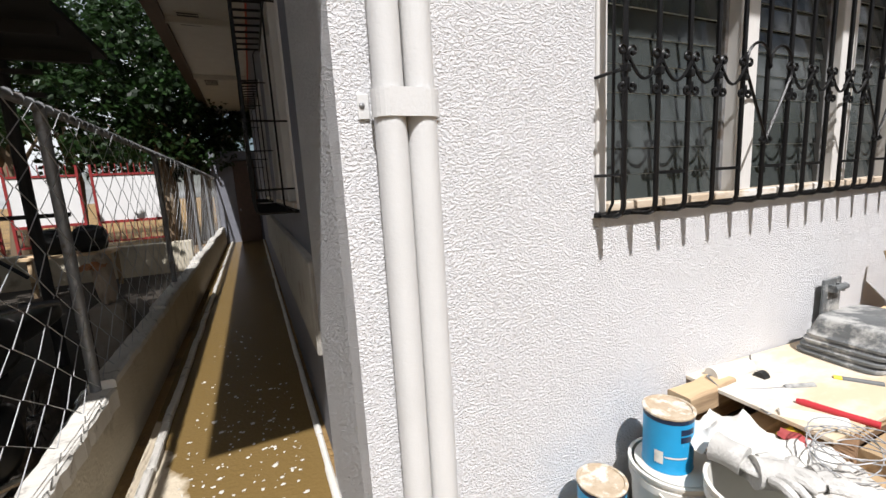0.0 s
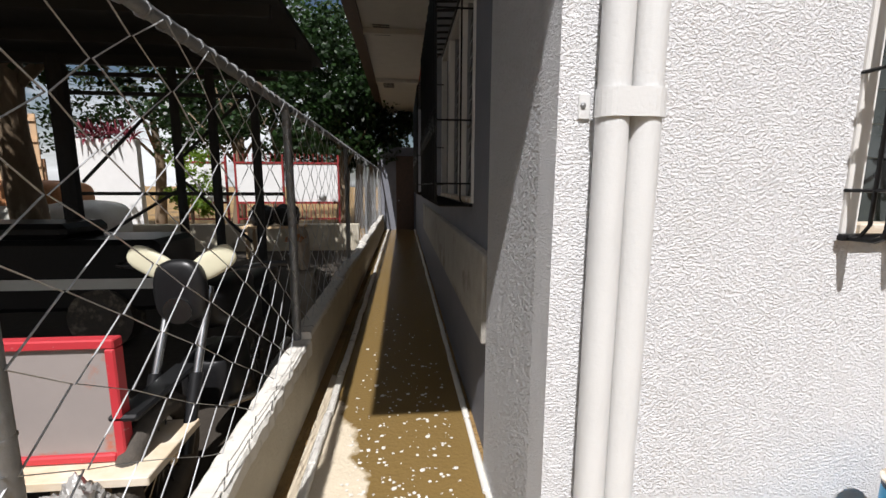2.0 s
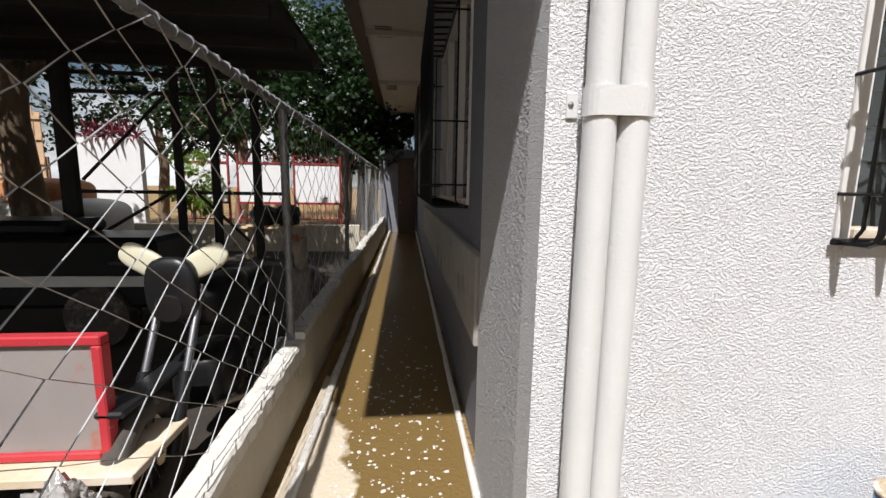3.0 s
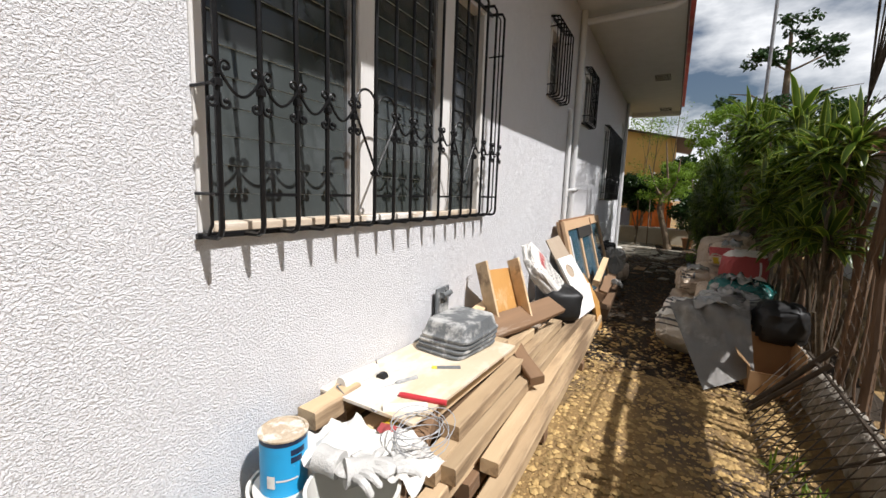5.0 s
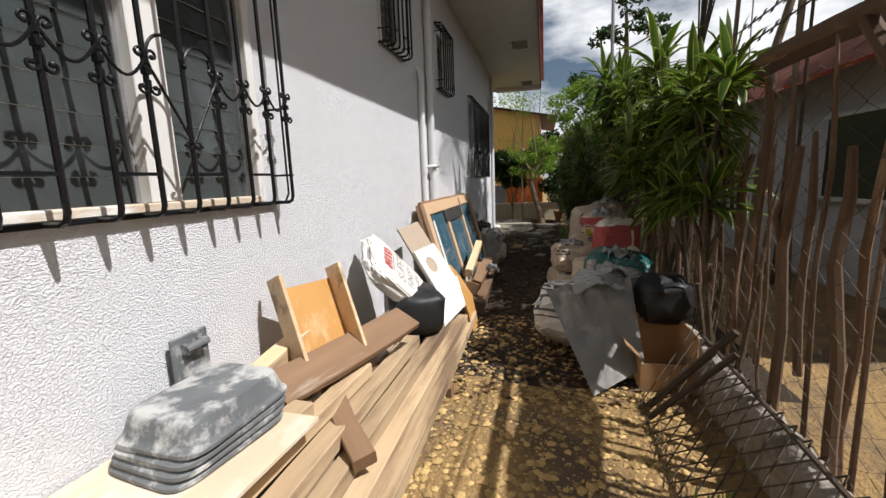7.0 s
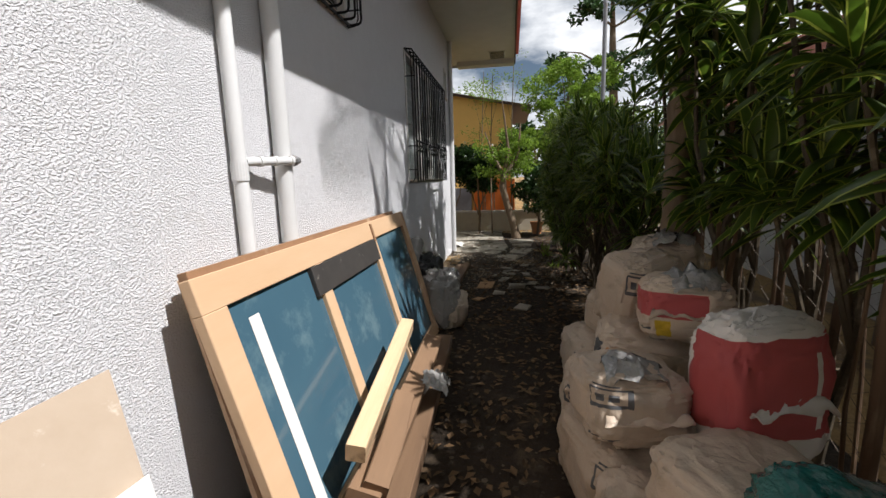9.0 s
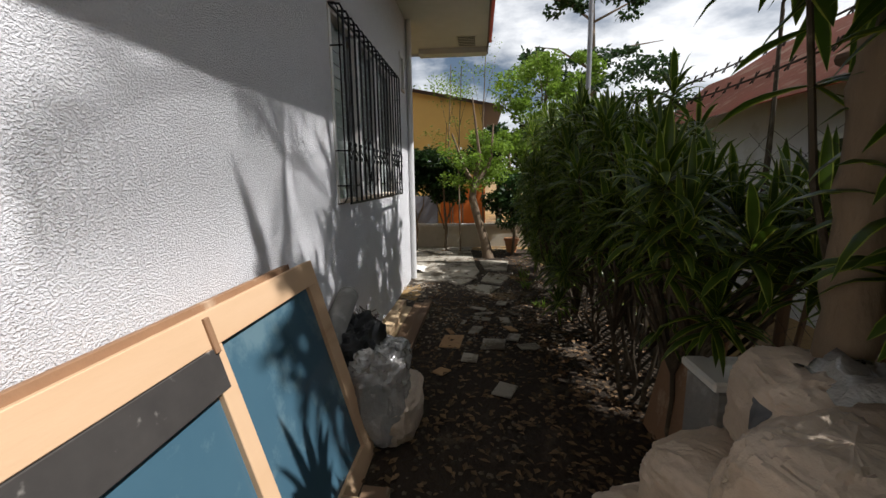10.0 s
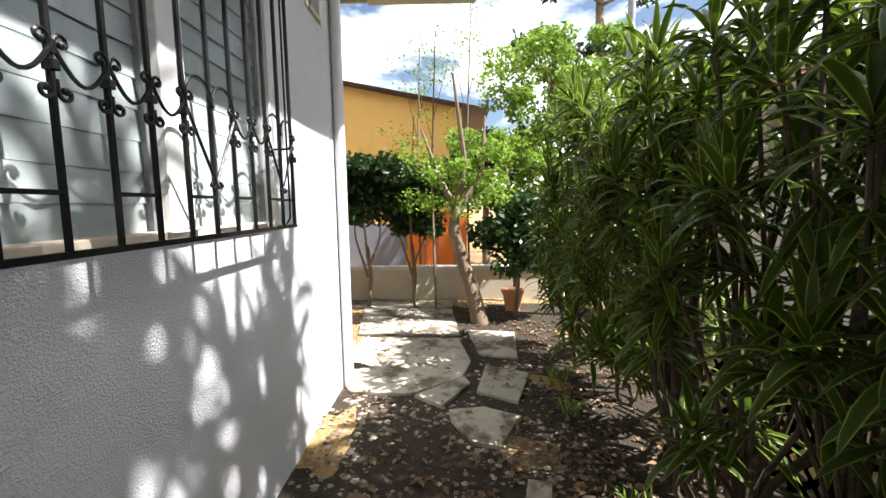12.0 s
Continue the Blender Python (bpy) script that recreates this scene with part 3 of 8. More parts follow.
# paint flakes on the wet floor
bm = bm_new()
fr = random.Random(3)
for i in range(520):
    y = 1.0 + abs(fr.gauss(0, 1.6))
    x = fr.uniform(-0.55, 0.1)
    s = fr.uniform(0.003, 0.016) if i % 9 else fr.uniform(0.012, 0.024)
    a0 = fr.uniform(0, 6)
    vs = [bm.verts.new((x + s * fr.uniform(0.5, 1) * math.cos(a0 + a), y + s * fr.uniform(0.5, 1) * math.sin(a0 + a), 0.009 + fr.uniform(0, 0.004))) for a in (0, 1.2, 2.4, 3.6, 4.9)]
    bm.faces.new(vs)
lone("paint_flakes", bm, M["cap"], "white paint flakes scattered on the wet alley floor", "debris", kind="stuff")


def chain_link(bm, origin, along, length, z0, z1, pitch, r, sides=4, sag=0.0):
    o, a = Vector(origin), Vector(along).normalized()
    side = Vector((-a.y, a.x, 0))
    n = int(length / pitch)
    rows = int((z1 - z0) / (pitch * 0.62))
    for i in range(n):
        pts = []
        for j in range(rows + 1):
            s = i * pitch + (pitch / 2 if (i + j) % 2 else -pitch / 2)
            w = 0.004 if (i + j) % 2 else -0.004
            b = 0.02 * noise.noise((s * 1.5, j * 0.12, sag))
            pts.append(o + a * (s + 0.03 * noise.noise((s * 3.1, j * 0.45, sag + 3))) + side * (w + b) + Vector((0, 0, z0 + (z1 - z0) * j / rows)))
        tube(bm, pts, r, sides, False)


fence = thing("chain_link_fence", "grey galvanised chain link fence along the alley wall", "fence", (-0.95, 3, 0.5))
FX = -0.96
for y in (0.8, 2.95, 5.85, 8.8, 11.6, 14.3):
    bm = bm_new()
    tube(bm, [(FX, y, 0.36), (FX + 0.005, y, 1.3), (FX, y, 2.08)], 0.028, 12)
    for z in (0.62, 0.85, 1.1, 1.4, 1.7, 1.95):
        tube(bm, [(FX, y, z), (FX, y, z + 0.008)], 0.033, 10)
    part("post", bm, M["galv"], fence, "", True)
bm = bm_new()
tube(bm, [(FX, -3 + i * 0.5, 2.09 + 0.006 * math.sin(i)) for i in range(37)], 0.024, 10)
y = -2.0
while y < 12:
    tube(bm, [(FX, y, 2.09), (FX, y + 0.012, 2.09)], 0.029, 8)
    y += 0.11
part("rail", bm, M["galv"], fence, "", True)
bm = bm_new()
chain_link(bm, (FX + 0.03, -0.6, 0), (0, 1, 0), 15.4, 0.50, 2.08, 0.165, 0.0027)
part("mesh", bm, M["wire"], fence, "", False, "stuff")

# ---- materials of the loose things ----
M["lumber"] = material("weathered_lumber", (0.62, 0.47, 0.29), 0.75, (0.38, 0.26, 0.15), 11, 1.0, (0.22, 0.15, 0.09), 5, 0.60, 0.004, 26, random=0.38, stretch=(0.12, 1, 1), detail=8)
M["lumber_dark"] = material("old_brown_lumber", (0.24, 0.145, 0.08), 0.75, (0.14, 0.085, 0.05), 9, 1.0, (0.4, 0.35, 0.28), 5, 0.68, 0.003, 22, random=0.25, stretch=(0.12, 1, 1), detail=8)
M["ply"] = material("dusty_plywood", (0.58, 0.44, 0.28), 0.8, (0.66, 0.56, 0.42), 3, 1.0, (0.72, 0.67, 0.58), 2.2, 0.52, 0.0015, 40, stretch=(0.5, 1, 1))
M["ply_tan"] = material("bare_tan_plywood", (0.42, 0.34, 0.26), 0.8, (0.34, 0.265, 0.19), 6, 1.0, (0.55, 0.48, 0.4), 14, 0.68, 0.0015, 40)
M["ply_orange"] = material("varnished_plywood", (0.55, 0.30, 0.095), 0.5, (0.44, 0.22, 0.06), 5, 1.0, (0.62, 0.44, 0.24), 4, 0.66, 0.001, 30, stretch=(1, 1, 0.25))
M["frame_wood"] = material("pale_frame_wood", (0.62, 0.43, 0.27), 0.6, (0.54, 0.35, 0.20), 6, 1.0, (0.45, 0.28, 0.16), 3, 0.68, 0.001, 40, stretch=(0.2, 1, 1))
M["frame_old"] = material("old_brown_frame_wood", (0.30, 0.17, 0.09), 0.7, (0.2, 0.11, 0.06), 8, 1.0, (0.42, 0.3, 0.2), 4, 0.62, 0.002, 40)
M["blue_glass"] = material("blue_tinted_glass", (0.06, 0.125, 0.165), 0.10, (0.045, 0.10, 0.14), 2, 1.0, (0.11, 0.18, 0.21), 2.5, 0.6, spec=0.6)
M["dark_board"] = material("black_painted_board", (0.035, 0.032, 0.03), 0.5, (0.06, 0.055, 0.05), 12, 1.0, (0.2, 0.19, 0.17), 20, 0.7)
M["white_board"] = material("white_board", (0.76, 0.74, 0.69), 0.6, (0.70, 0.67, 0.62), 4, 1.0, (0.5, 0.45, 0.38), 6, 0.72)
M["tray"] = material("plastered_grey_tray", (0.17, 0.18, 0.18), 0.5, (0.09, 0.095, 0.10), 6, 1.0, (0.46, 0.46, 0.44), 7, 0.55, 0.003, 50)
M["plastic_white"] = material("dusty_white_plastic", (0.72, 0.71, 0.66), 0.5, (0.62, 0.60, 0.54), 7, 1.0, (0.45, 0.42, 0.36), 5, 0.66, 0.001, 40)
M["can_blue"] = material("blue_can_paint", (0.02, 0.33, 0.62), 0.35, (0.02, 0.28, 0.55), 6, 1.0, (0.6, 0.62, 0.6), 14, 0.74)
M["can_dark"] = material("navy_label", (0.015, 0.03, 0.07), 0.4)
M["crust"] = material("dried_paint_crust", (0.55, 0.47, 0.36), 0.85, (0.38, 0.28, 0.18), 25, 1.0, (0.70, 0.66, 0.58), 20, 0.55, 0.006, 60)
M["fabric"] = material("dusty_grey_glove", (0.55, 0.54, 0.51), 0.95, (0.42, 0.41, 0.39), 14, 1.0, (0.66, 0.65, 0.62), 8, 0.58, 0.004, 120)
M["paper"] = material("crumpled_white_paper", (0.76, 0.75, 0.71), 0.8, (0.66, 0.64, 0.59), 9, 1.0, bump=0.004, bump_scale=30)
M["red_plastic"] = material("red_handle", (0.52, 0.04, 0.05), 0.4, (0.45, 0.04, 0.05), 20, 1.0, (0.6, 0.45, 0.42), 40, 0.7)
M["yellow_plastic"] = material("yellow_plastic", (0.72, 0.55, 0.06), 0.45)
M["black_plastic"] = material("black_plastic", (0.02, 0.02, 0.02), 0.5)
M["sack"] = material("cement_sack_paper", (0.56, 0.46, 0.36), 0.45, (0.46, 0.37, 0.28), 5, 1.0, (0.36, 0.29, 0.21), 4, 0.62, 0.008, 26, random=0.12)
M["sack_white"] = material("white_woven_sack", (0.70, 0.68, 0.64), 0.5, (0.60, 0.57, 0.52), 5, 1.0, (0.5, 0.46, 0.4), 4, 0.68, 0.006, 16)
M["print_red"] = material("faded_red_print", (0.42, 0.075, 0.075), 0.6, (0.36, 0.07, 0.07), 9, 1.0)
M["print_dark"] = material("dark_print", (0.05, 0.055, 0.065), 0.6, (0.12, 0.12, 0.12), 30, 1.0)
M["print_teal"] = material("teal_sack_plastic", (0.014, 0.13, 0.115), 0.22, (0.008, 0.075, 0.07), 6, 1.0, (0.26, 0.27, 0.25), 6, 0.60, 0.02, 14, spec=0.8)
M["print_orange"] = material("faded_orange_print", (0.60, 0.27, 0.12), 0.6)
M["print_yellow"] = material("yellow_print", (0.62, 0.42, 0.03), 0.5)
M["clear_plastic"] = material("greyish_plastic_film", (0.36, 0.35, 0.33), 0.16, (0.26, 0.25, 0.235), 6, 1.0, (0.50, 0.49, 0.46), 7, 0.62, 0.03, 11, spec=0.9, coat=0.6)
M["grey_sheet"] = material("grey_fibre_sheet", (0.26, 0.25, 0.235), 0.9, (0.19, 0.18, 0.165), 6, 1.0, (0.34, 0.33, 0.3), 4, 0.6, 0.004, 40)
M["cardboard"] = material("brown_cardboard", (0.42, 0.26, 0.13), 0.85, (0.34, 0.2, 0.1), 8, 1.0, (0.24, 0.15, 0.08), 3, 0.66)
M["block"] = material("hollow_block", (0.44, 0.38, 0.29), 0.95, (0.33, 0.28, 0.21), 7, 1.0, (0.2, 0.17, 0.12), 3.5, 0.6, 0.006, 50)
M["bamboo"] = material("grey_bamboo_stake", (0.17, 0.105, 0.062), 0.85, (0.085, 0.052, 0.032), 8, 1.0, (0.26, 0.18, 0.11), 5, 0.64, 0.004, 26, stretch=(1, 1, 0.15), random=0.3)
M["rubble"] = material("rubble_concrete", (0.36, 0.33, 0.28), 0.95, (0.24, 0.21, 0.17), 9, 1.0, (0.14, 0.12, 0.09), 3, 0.58, 0.015, 24)


def soup(name, V, F, mats, parent=None, index=None, smooth=False, label="", kind=""):
    me = bpy.data.meshes.new(name)
    me.from_pydata(V, [], F)
    for m in mats:
        me.materials.append(m)
    if index is not None:
        me.polygons.foreach_set("material_index", index)
    if smooth:
        me.polygons.foreach_set("use_smooth", [True] * len(F))
    me.update()
    ob = new(name, me)
    if parent is not None:
        ob.parent = parent
        ob.matrix_parent_inverse = parent.matrix_basis.inverted() if parent.data is None else Matrix()
    return tagged(ob, label, kind=kind)


def beam(label, a, b, w, h, mat="lumber", roll=0.0, group="lumber pile", name="timber_plank"):
    """A sawn timber from a to b (the middle of its ends), w wide and h high, a mesh of its own."""
    a, b = Vector(a), Vector(b)
    d = b - a
    L = d.length
    bm = bm_new()
    k = max(2, int(L / 0.35))
    rings = []
    br = random.Random(int(a.x * 1000 + a.y * 777 + b.z * 333))
    bow = br.uniform(-0.012, 0.012)
    ch = 0.006
    for i in range(k + 1):
        f = i / k
        o = bow * math.sin(math.pi * f)
        j = br.uniform(-0.002, 0.002)
        hw, hh = w / 2 + j, h / 2 + j
        pr8 = [(-hw + ch, -hh), (hw - ch, -hh), (hw, -hh + ch), (hw, hh - ch), (hw - ch, hh), (-hw + ch, hh), (-hw, hh - ch), (-hw, -hh + ch)]
        rings.append([bm.verts.new((L * f, y + o, z + o * 0.4)) for y, z in pr8])
    for r0, r1 in zip(rings, rings[1:]):
        for q in range(8):
            bm.faces.new((r0[q], r0[(q + 1) % 8], r1[(q + 1) % 8], r1[q]))
    bm.faces.new(rings[0][::-1])
    bm.faces.new(rings[-1])
    bmesh.ops.recalc_face_normals(bm, faces=bm.faces[:])
    ob = lone(name, bm, M[mat], label, "timber", group)
    x = d.normalized()
    z = Vector((0, 0, 1)) - x * x.z
    z.normalize()
    y = z.cross(x)
    rot = Matrix((x, y, z)).transposed().to_4x4()
    ob.matrix_basis = Matrix.Translation(a) @ rot @ Matrix.Rotation(radians(roll), 4, 'X')
    return ob


# ---- lumber pile beside the wall ----
L1, L2 = "pale weathered timber plank lying in the pile", "dark old timber plank lying in the pile"
for x in (1.7, 2.9, 4.2):
    beam("short timber bearer under the lumber pile", (x, 0.36, 0.045), (x, 1.13, 0.045), 0.09, 0.08, "lumber_dark")
rows = [
    # y, z, x0, x1, w, h, mat
    (0.43, 0.135, 1.55, 5.60, 0.13, 0.09, "lumber"), (0.57, 0.135, 1.85, 5.5, 0.10, 0.09, "lumber_dark"), (0.70, 0.14, 1.4, 5.1, 0.12, 0.10, "lumber"), (0.84, 0.135, 1.6, 5.4, 0.12, 0.09, "lumber_dark"), (0.98, 0.135, 1.5, 5.0, 0.12, 0.09, "lumber"), (1.10, 0.135, 1.6, 4.9, 0.09, 0.09, "lumber"),
    (0.47, 0.225, 2.0, 5.45, 0.12, 0.085, "lumber"), (0.62, 0.225, 1.50, 4.9, 0.11, 0.085, "lumber"), (0.75, 0.23, 1.75, 5.0, 0.10, 0.09, "lumber_dark"), (0.88, 0.23, 1.5, 4.6, 0.12, 0.09, "lumber"), (1.02, 0.23, 1.55, 4.7, 0.12, 0.09, "lumber"), (1.13, 0.23, 1.5, 4.4, 0.08, 0.09, "lumber_dark"),
    (0.55, 0.315, 1.75, 5.1, 0.10, 0.085, "lumber"), (0.68, 0.32, 1.95, 4.5, 0.12, 0.09, "lumber"), (0.83, 0.32, 1.6, 4.2, 0.11, 0.09, "lumber_dark"), (0.96, 0.32, 1.5, 4.0, 0.11, 0.09, "lumber"), (1.09, 0.32, 1.45, 4.1, 0.11, 0.09, "lumber"),
    (0.64, 0.405, 1.85, 4.3, 0.12, 0.08, "lumber"), (0.78, 0.41, 1.65, 3.9, 0.10, 0.09, "lumber_dark"), (0.93, 0.41, 1.5, 3.6, 0.12, 0.09, "lumber"), (1.07, 0.41, 1.5, 3.4, 0.12, 0.09, "lumber_dark"),
    (0.73, 0.495, 1.75, 3.5, 0.10, 0.08, "lumber"), (0.90, 0.50, 1.55, 3.1, 0.10, 0.085, "lumber"), (1.10, 0.505, 1.5, 3.05, 0.10, 0.095, "lumber"), (0.76, 0.57, 1.85, 3.2, 0.12, 0.065, "lumber"), (1.06, 0.576, 1.6, 3.0, 0.12, 0.05, "lumber"),
]
for i, (y, z, x0, x1, w, h, mt) in enumerate(rows):
    s = rnd.uniform(-0.045, 0.045)
    x0 += rnd.uniform(-0.12, 0.3)
    x1 += rnd.uniform(-0.5, 0.1)
    beam(L1 if mt == "lumber" else L2, (x0, y - s, z), (x1, y + s, z), w * 0.86, h * 0.96, mt, rnd.uniform(-5, 5))
beam("broad nail-marked plank lying across the pile", (2.98, 0.88, 0.63), (4.05, 0.62, 0.62), 0.20, 0.045, "lumber_dark", 26)
beam("short dark plank resting aslant on the pile", (3.30, 0.78, 0.50), (2.98, 0.46, 0.36), 0.10, 0.07, "lumber_dark", 10)
beam("offcut of squared timber behind the tray stack", (3.05, 1.07, 0.60), (3.5, 0.98, 0.72), 0.10, 0.10, "lumber")
beam("short squared timber at the wall by the cans", (1.56, 1.10, 0.585), (1.86, 1.10, 0.60), 0.11, 0.09, "lumber")
beam("dark timber offcut under the wire coil", (1.66, 0.60, 0.49), (1.95, 0.70, 0.55), 0.08, 0.07, "lumber_dark")
# plywood on the pile
bm = bm_new()
vs = []
m = Matrix.Translation((2.28, 0.89, 0.612)) @ Matrix.Rotation(radians(-2), 4, 'Z') @ Matrix.Rotation(radians(1.2), 4, 'Y')
box(bm, -0.56, 0.62, -0.27, 0.29, -0.009, 0.009, 0.002, m)
lone("plywood_board", bm, M["ply"], "dusty plywood board lying on the lumber pile", "board")


# ---- mixing trays ----
def tray_shell(bm, cx, cy, z, lx, ly, h, rz):
    """An upturned tub: rounded rim and sloping sides."""
    m = Matrix.Translation((cx, cy, z)) @ Matrix.Rotation(radians(rz), 4, 'Z')
    prof = [(1.0, 0.0), (1.0, 0.012), (0.955, 0.018), (0.93, 0.03), (0.86, h * 0.8), (0.83, h * 0.94), (0.76, h), (0.0, h * 0.97)]
    rings = []
    n = 28
    for s, zz in prof:
        ring = []
        for i in range(n):
            a = 2 * math.pi * i / n
            c, d = math.cos(a), math.sin(a)
            e = 0.32
            x = math.copysign(abs(c) ** e, c) * lx / 2 * s
            y = math.copysign(abs(d) ** e, d) * ly / 2 * s
            ring.append(bm.verts.new(m @ Vector((x, y, zz))))
        rings.append(ring)
    for a, b in zip(rings, rings[1:]):
        for i in range(n):
            bm.faces.new((a[i], a[(i + 1) % n], b[(i + 1) % n], b[i]))
    bmesh.ops.remove_doubles(bm, verts=bm.verts[:], dist=0.0005)


for i in range(4):
    bm = bm_new()
    tray_shell(bm, 2.66 + 0.008 * i, 0.92 - 0.006 * i, 0.624 + 0.030 * i, 0.48, 0.36, 0.10, -8 + 1.5 * i)
    lone("mixing_tray", bm, M["tray"], "plaster-crusted grey mixing tray stacked upside down", "tray", "stacked mixing trays", smooth=True)
# a float standing behind the trays
fl = thing("plaster_float", "grey plastered float leaning behind the trays", "tool", (2.86, 1.12, 0.6))
bm = bm_new()
box(bm, 2.78, 2.96, 1.145, 1.16, 0.57, 0.93, 0.004)
part("blade", bm, M["tray"], fl)
bm = bm_new()
tube(bm, [(2.82, 1.12, 0.88), (2.92, 1.11, 0.89)], 0.018, 10)
box(bm, 2.82, 2.84, 1.11, 1.146, 0.86, 0.9)
box(bm, 2.90, 2.92, 1.11, 1.146, 0.86, 0.9)
part("handle", bm, M["tray"], fl)


# ---- cans and buckets ----
def bucket(label, c, r, h, stuff=None):
    b = thing("plastic_bucket", label, "bucket", c, "plastic buckets")
    x, y, z = c
    bm = bm_new()
    n = 32
    prof = [(r * 0.82, 0), (r * 0.97, h - 0.06), (r * 1.03, h - 0.058), (r * 1.03, h - 0.03), (r * 0.99, h - 0.028), (r * 1.05, h - 0.012), (r * 1.05, h), (r * 0.97, h), (r * 0.95, h - 0.05), (0.8 * r, 0.02)]
    rings = [[bm.verts.new((x + rr * math.cos(2 * math.pi * i / n), y + rr * math.sin(2 * math.pi * i / n), z + zz)) for i in range(n)] for rr, zz in prof]
    for p, q in zip(rings, rings[1:]):
        for i in range(n):
            bm.faces.new((p[i], p[(i + 1) % n], q[(i + 1) % n], q[i]))
    bm.faces.new(rings[-1])
    bm.faces.new(rings[0][::-1])
    part("body", bm, M["plastic_white"], b, "", True)
    bm = bm_new()
    pts = []
    for i in range(17):
        a = math.pi * i / 16
        pts.append((x + r * 1.07 * math.cos(a + 3.5), y + r * 1.07 * math.sin(a + 3.5), z + h - 0.04 - 0.13 * math.sin(a)))
    tube(bm, pts, 0.004, 6)
    part("bail", bm, M["plastic_white"], b, "", True)
    return b


def paint_can(c, r, h, turn):
    p = thing("paint_can", "blue paint can with a crusted lid and navy label", "paint can", c, "paint cans")
    x, y, z = c
    bm = bm_new()
    tube(bm, [(x, y, z), (x, y, z + h * 0.06), (x, y, z + h * 0.86), (x, y, z + h * 0.87)], [r * 1.01, r * 0.985, r * 0.985, r * 0.985], 36)
    body = part("body", bm, M["can_blue"], p, "", True)
    bm = bm_new()
    tube(bm, [(x, y, z + h * 0.87), (x, y, z + h * 0.955)], r * 0.99, 36, False)
    part("label_band", bm, M["can_dark"], body, "navy band")
    # unreadable lettering as bars, a white panel below
    for a0, a1, z0, z1, mt in ((0.1, 0.75, 0.70, 0.80, "can_dark"), (0.1, 0.6, 0.57, 0.67, "can_dark"), (-0.9, -0.55, 0.16, 0.38, "plastic_white"), (-0.5, 0.4, 0.28, 0.31, "plastic_white")):
        bm = bm_new()
        k = 8
        lo = [bm.verts.new((x + (r + 0.001) * math.cos(turn + a0 + (a1 - a0) * i / k), y + (r + 0.001) * math.sin(turn + a0 + (a1 - a0) * i / k), z + h * z0)) for i in range(k + 1)]
        hi = [bm.verts.new((v.co.x, v.co.y, z + h * z1)) for v in lo]
        for i in range(k):
            bm.faces.new((lo[i], lo[i + 1], hi[i + 1], hi[i]))
        part("lettering", bm, M[mt], body)
    bm = bm_new()
    n = 36
    prof = [(r * 1.03, h * 0.955), (r * 1.04, h * 0.985), (r * 0.99, h), (r * 0.90, h), (r * 0.88, h * 0.97), (0.001, h * 0.97)]
    rings = [[bm.verts.new((x + rr * math.cos(2 * math.pi * i / n), y + rr * math.sin(2 * math.pi * i / n), z + zz)) for i in range(n)] for rr, zz in prof]
    for a, b in zip(rings, rings[1:]):
        for i in range(n):
            bm.faces.new((a[i], a[(i + 1) % n], b[(i + 1) % n], b[i]))
    part("lid", bm, M["crust"], p, "lid crusted with dried paint", True)


bucket("white plastic bucket under a paint can beside the wall", (1.36, 0.97, 0.0), 0.155, 0.47)
paint_can((1.34, 0.985, 0.47), 0.088, 0.225, -2.1)
bm = bm_new()
tube(bm, [(1.36, 0.97, 0.455), (1.36, 0.97, 0.468)], 0.14, 28)
lone("bucket_lid", bm, M["plastic_white"], "white lid on the plastic bucket", "lid")
bucket("white plastic bucket at the foot of the wall", (1.02, 1.0, 0.0), 0.15, 0.30)
paint_can((1.02, 1.0, 0.29), 0.085, 0.21, -2.1)
bucket("white plastic bucket full of gloves and rags", (1.36, 0.66, 0.0), 0.16, 0.575)


def crumple(V, F, c, size, seed, res=9, amp=0.35, mat=None):
    """A crumpled sheet."""
    b = len(V)
    for i in range(res + 1):
        for j in range(res + 1):
            u, v = i / res - 0.5, j / res - 0.5
            z = amp * size[2] * (noise.noise((u * 5 + seed, v * 5, seed)) + 0.6 * noise.noise((u * 11, v * 11 + seed, 3)))
            dx = 0.15 * noise.noise((u * 4, v * 4, seed + 9))
            V.append((c[0] + (u + dx) * size[0], c[1] + (v + dx) * size[1], c[2] + z + size[2] * 0.6 * (1 - 2 * (u * u + v * v))))
    for i in range(res):
        for j in range(res):
            a = b + i * (res + 1) + j
            F.append((a, a + 1, a + res + 2, a + res + 1))


def rag(name, label, category, c, size, seed, mat, res=10, group=""):
    V, F = [], []
    crumple(V, F, c, size, seed, res)
    ob = soup(name, V, F, [M[mat]], smooth=True)
    return tagged(ob, label, category, group)


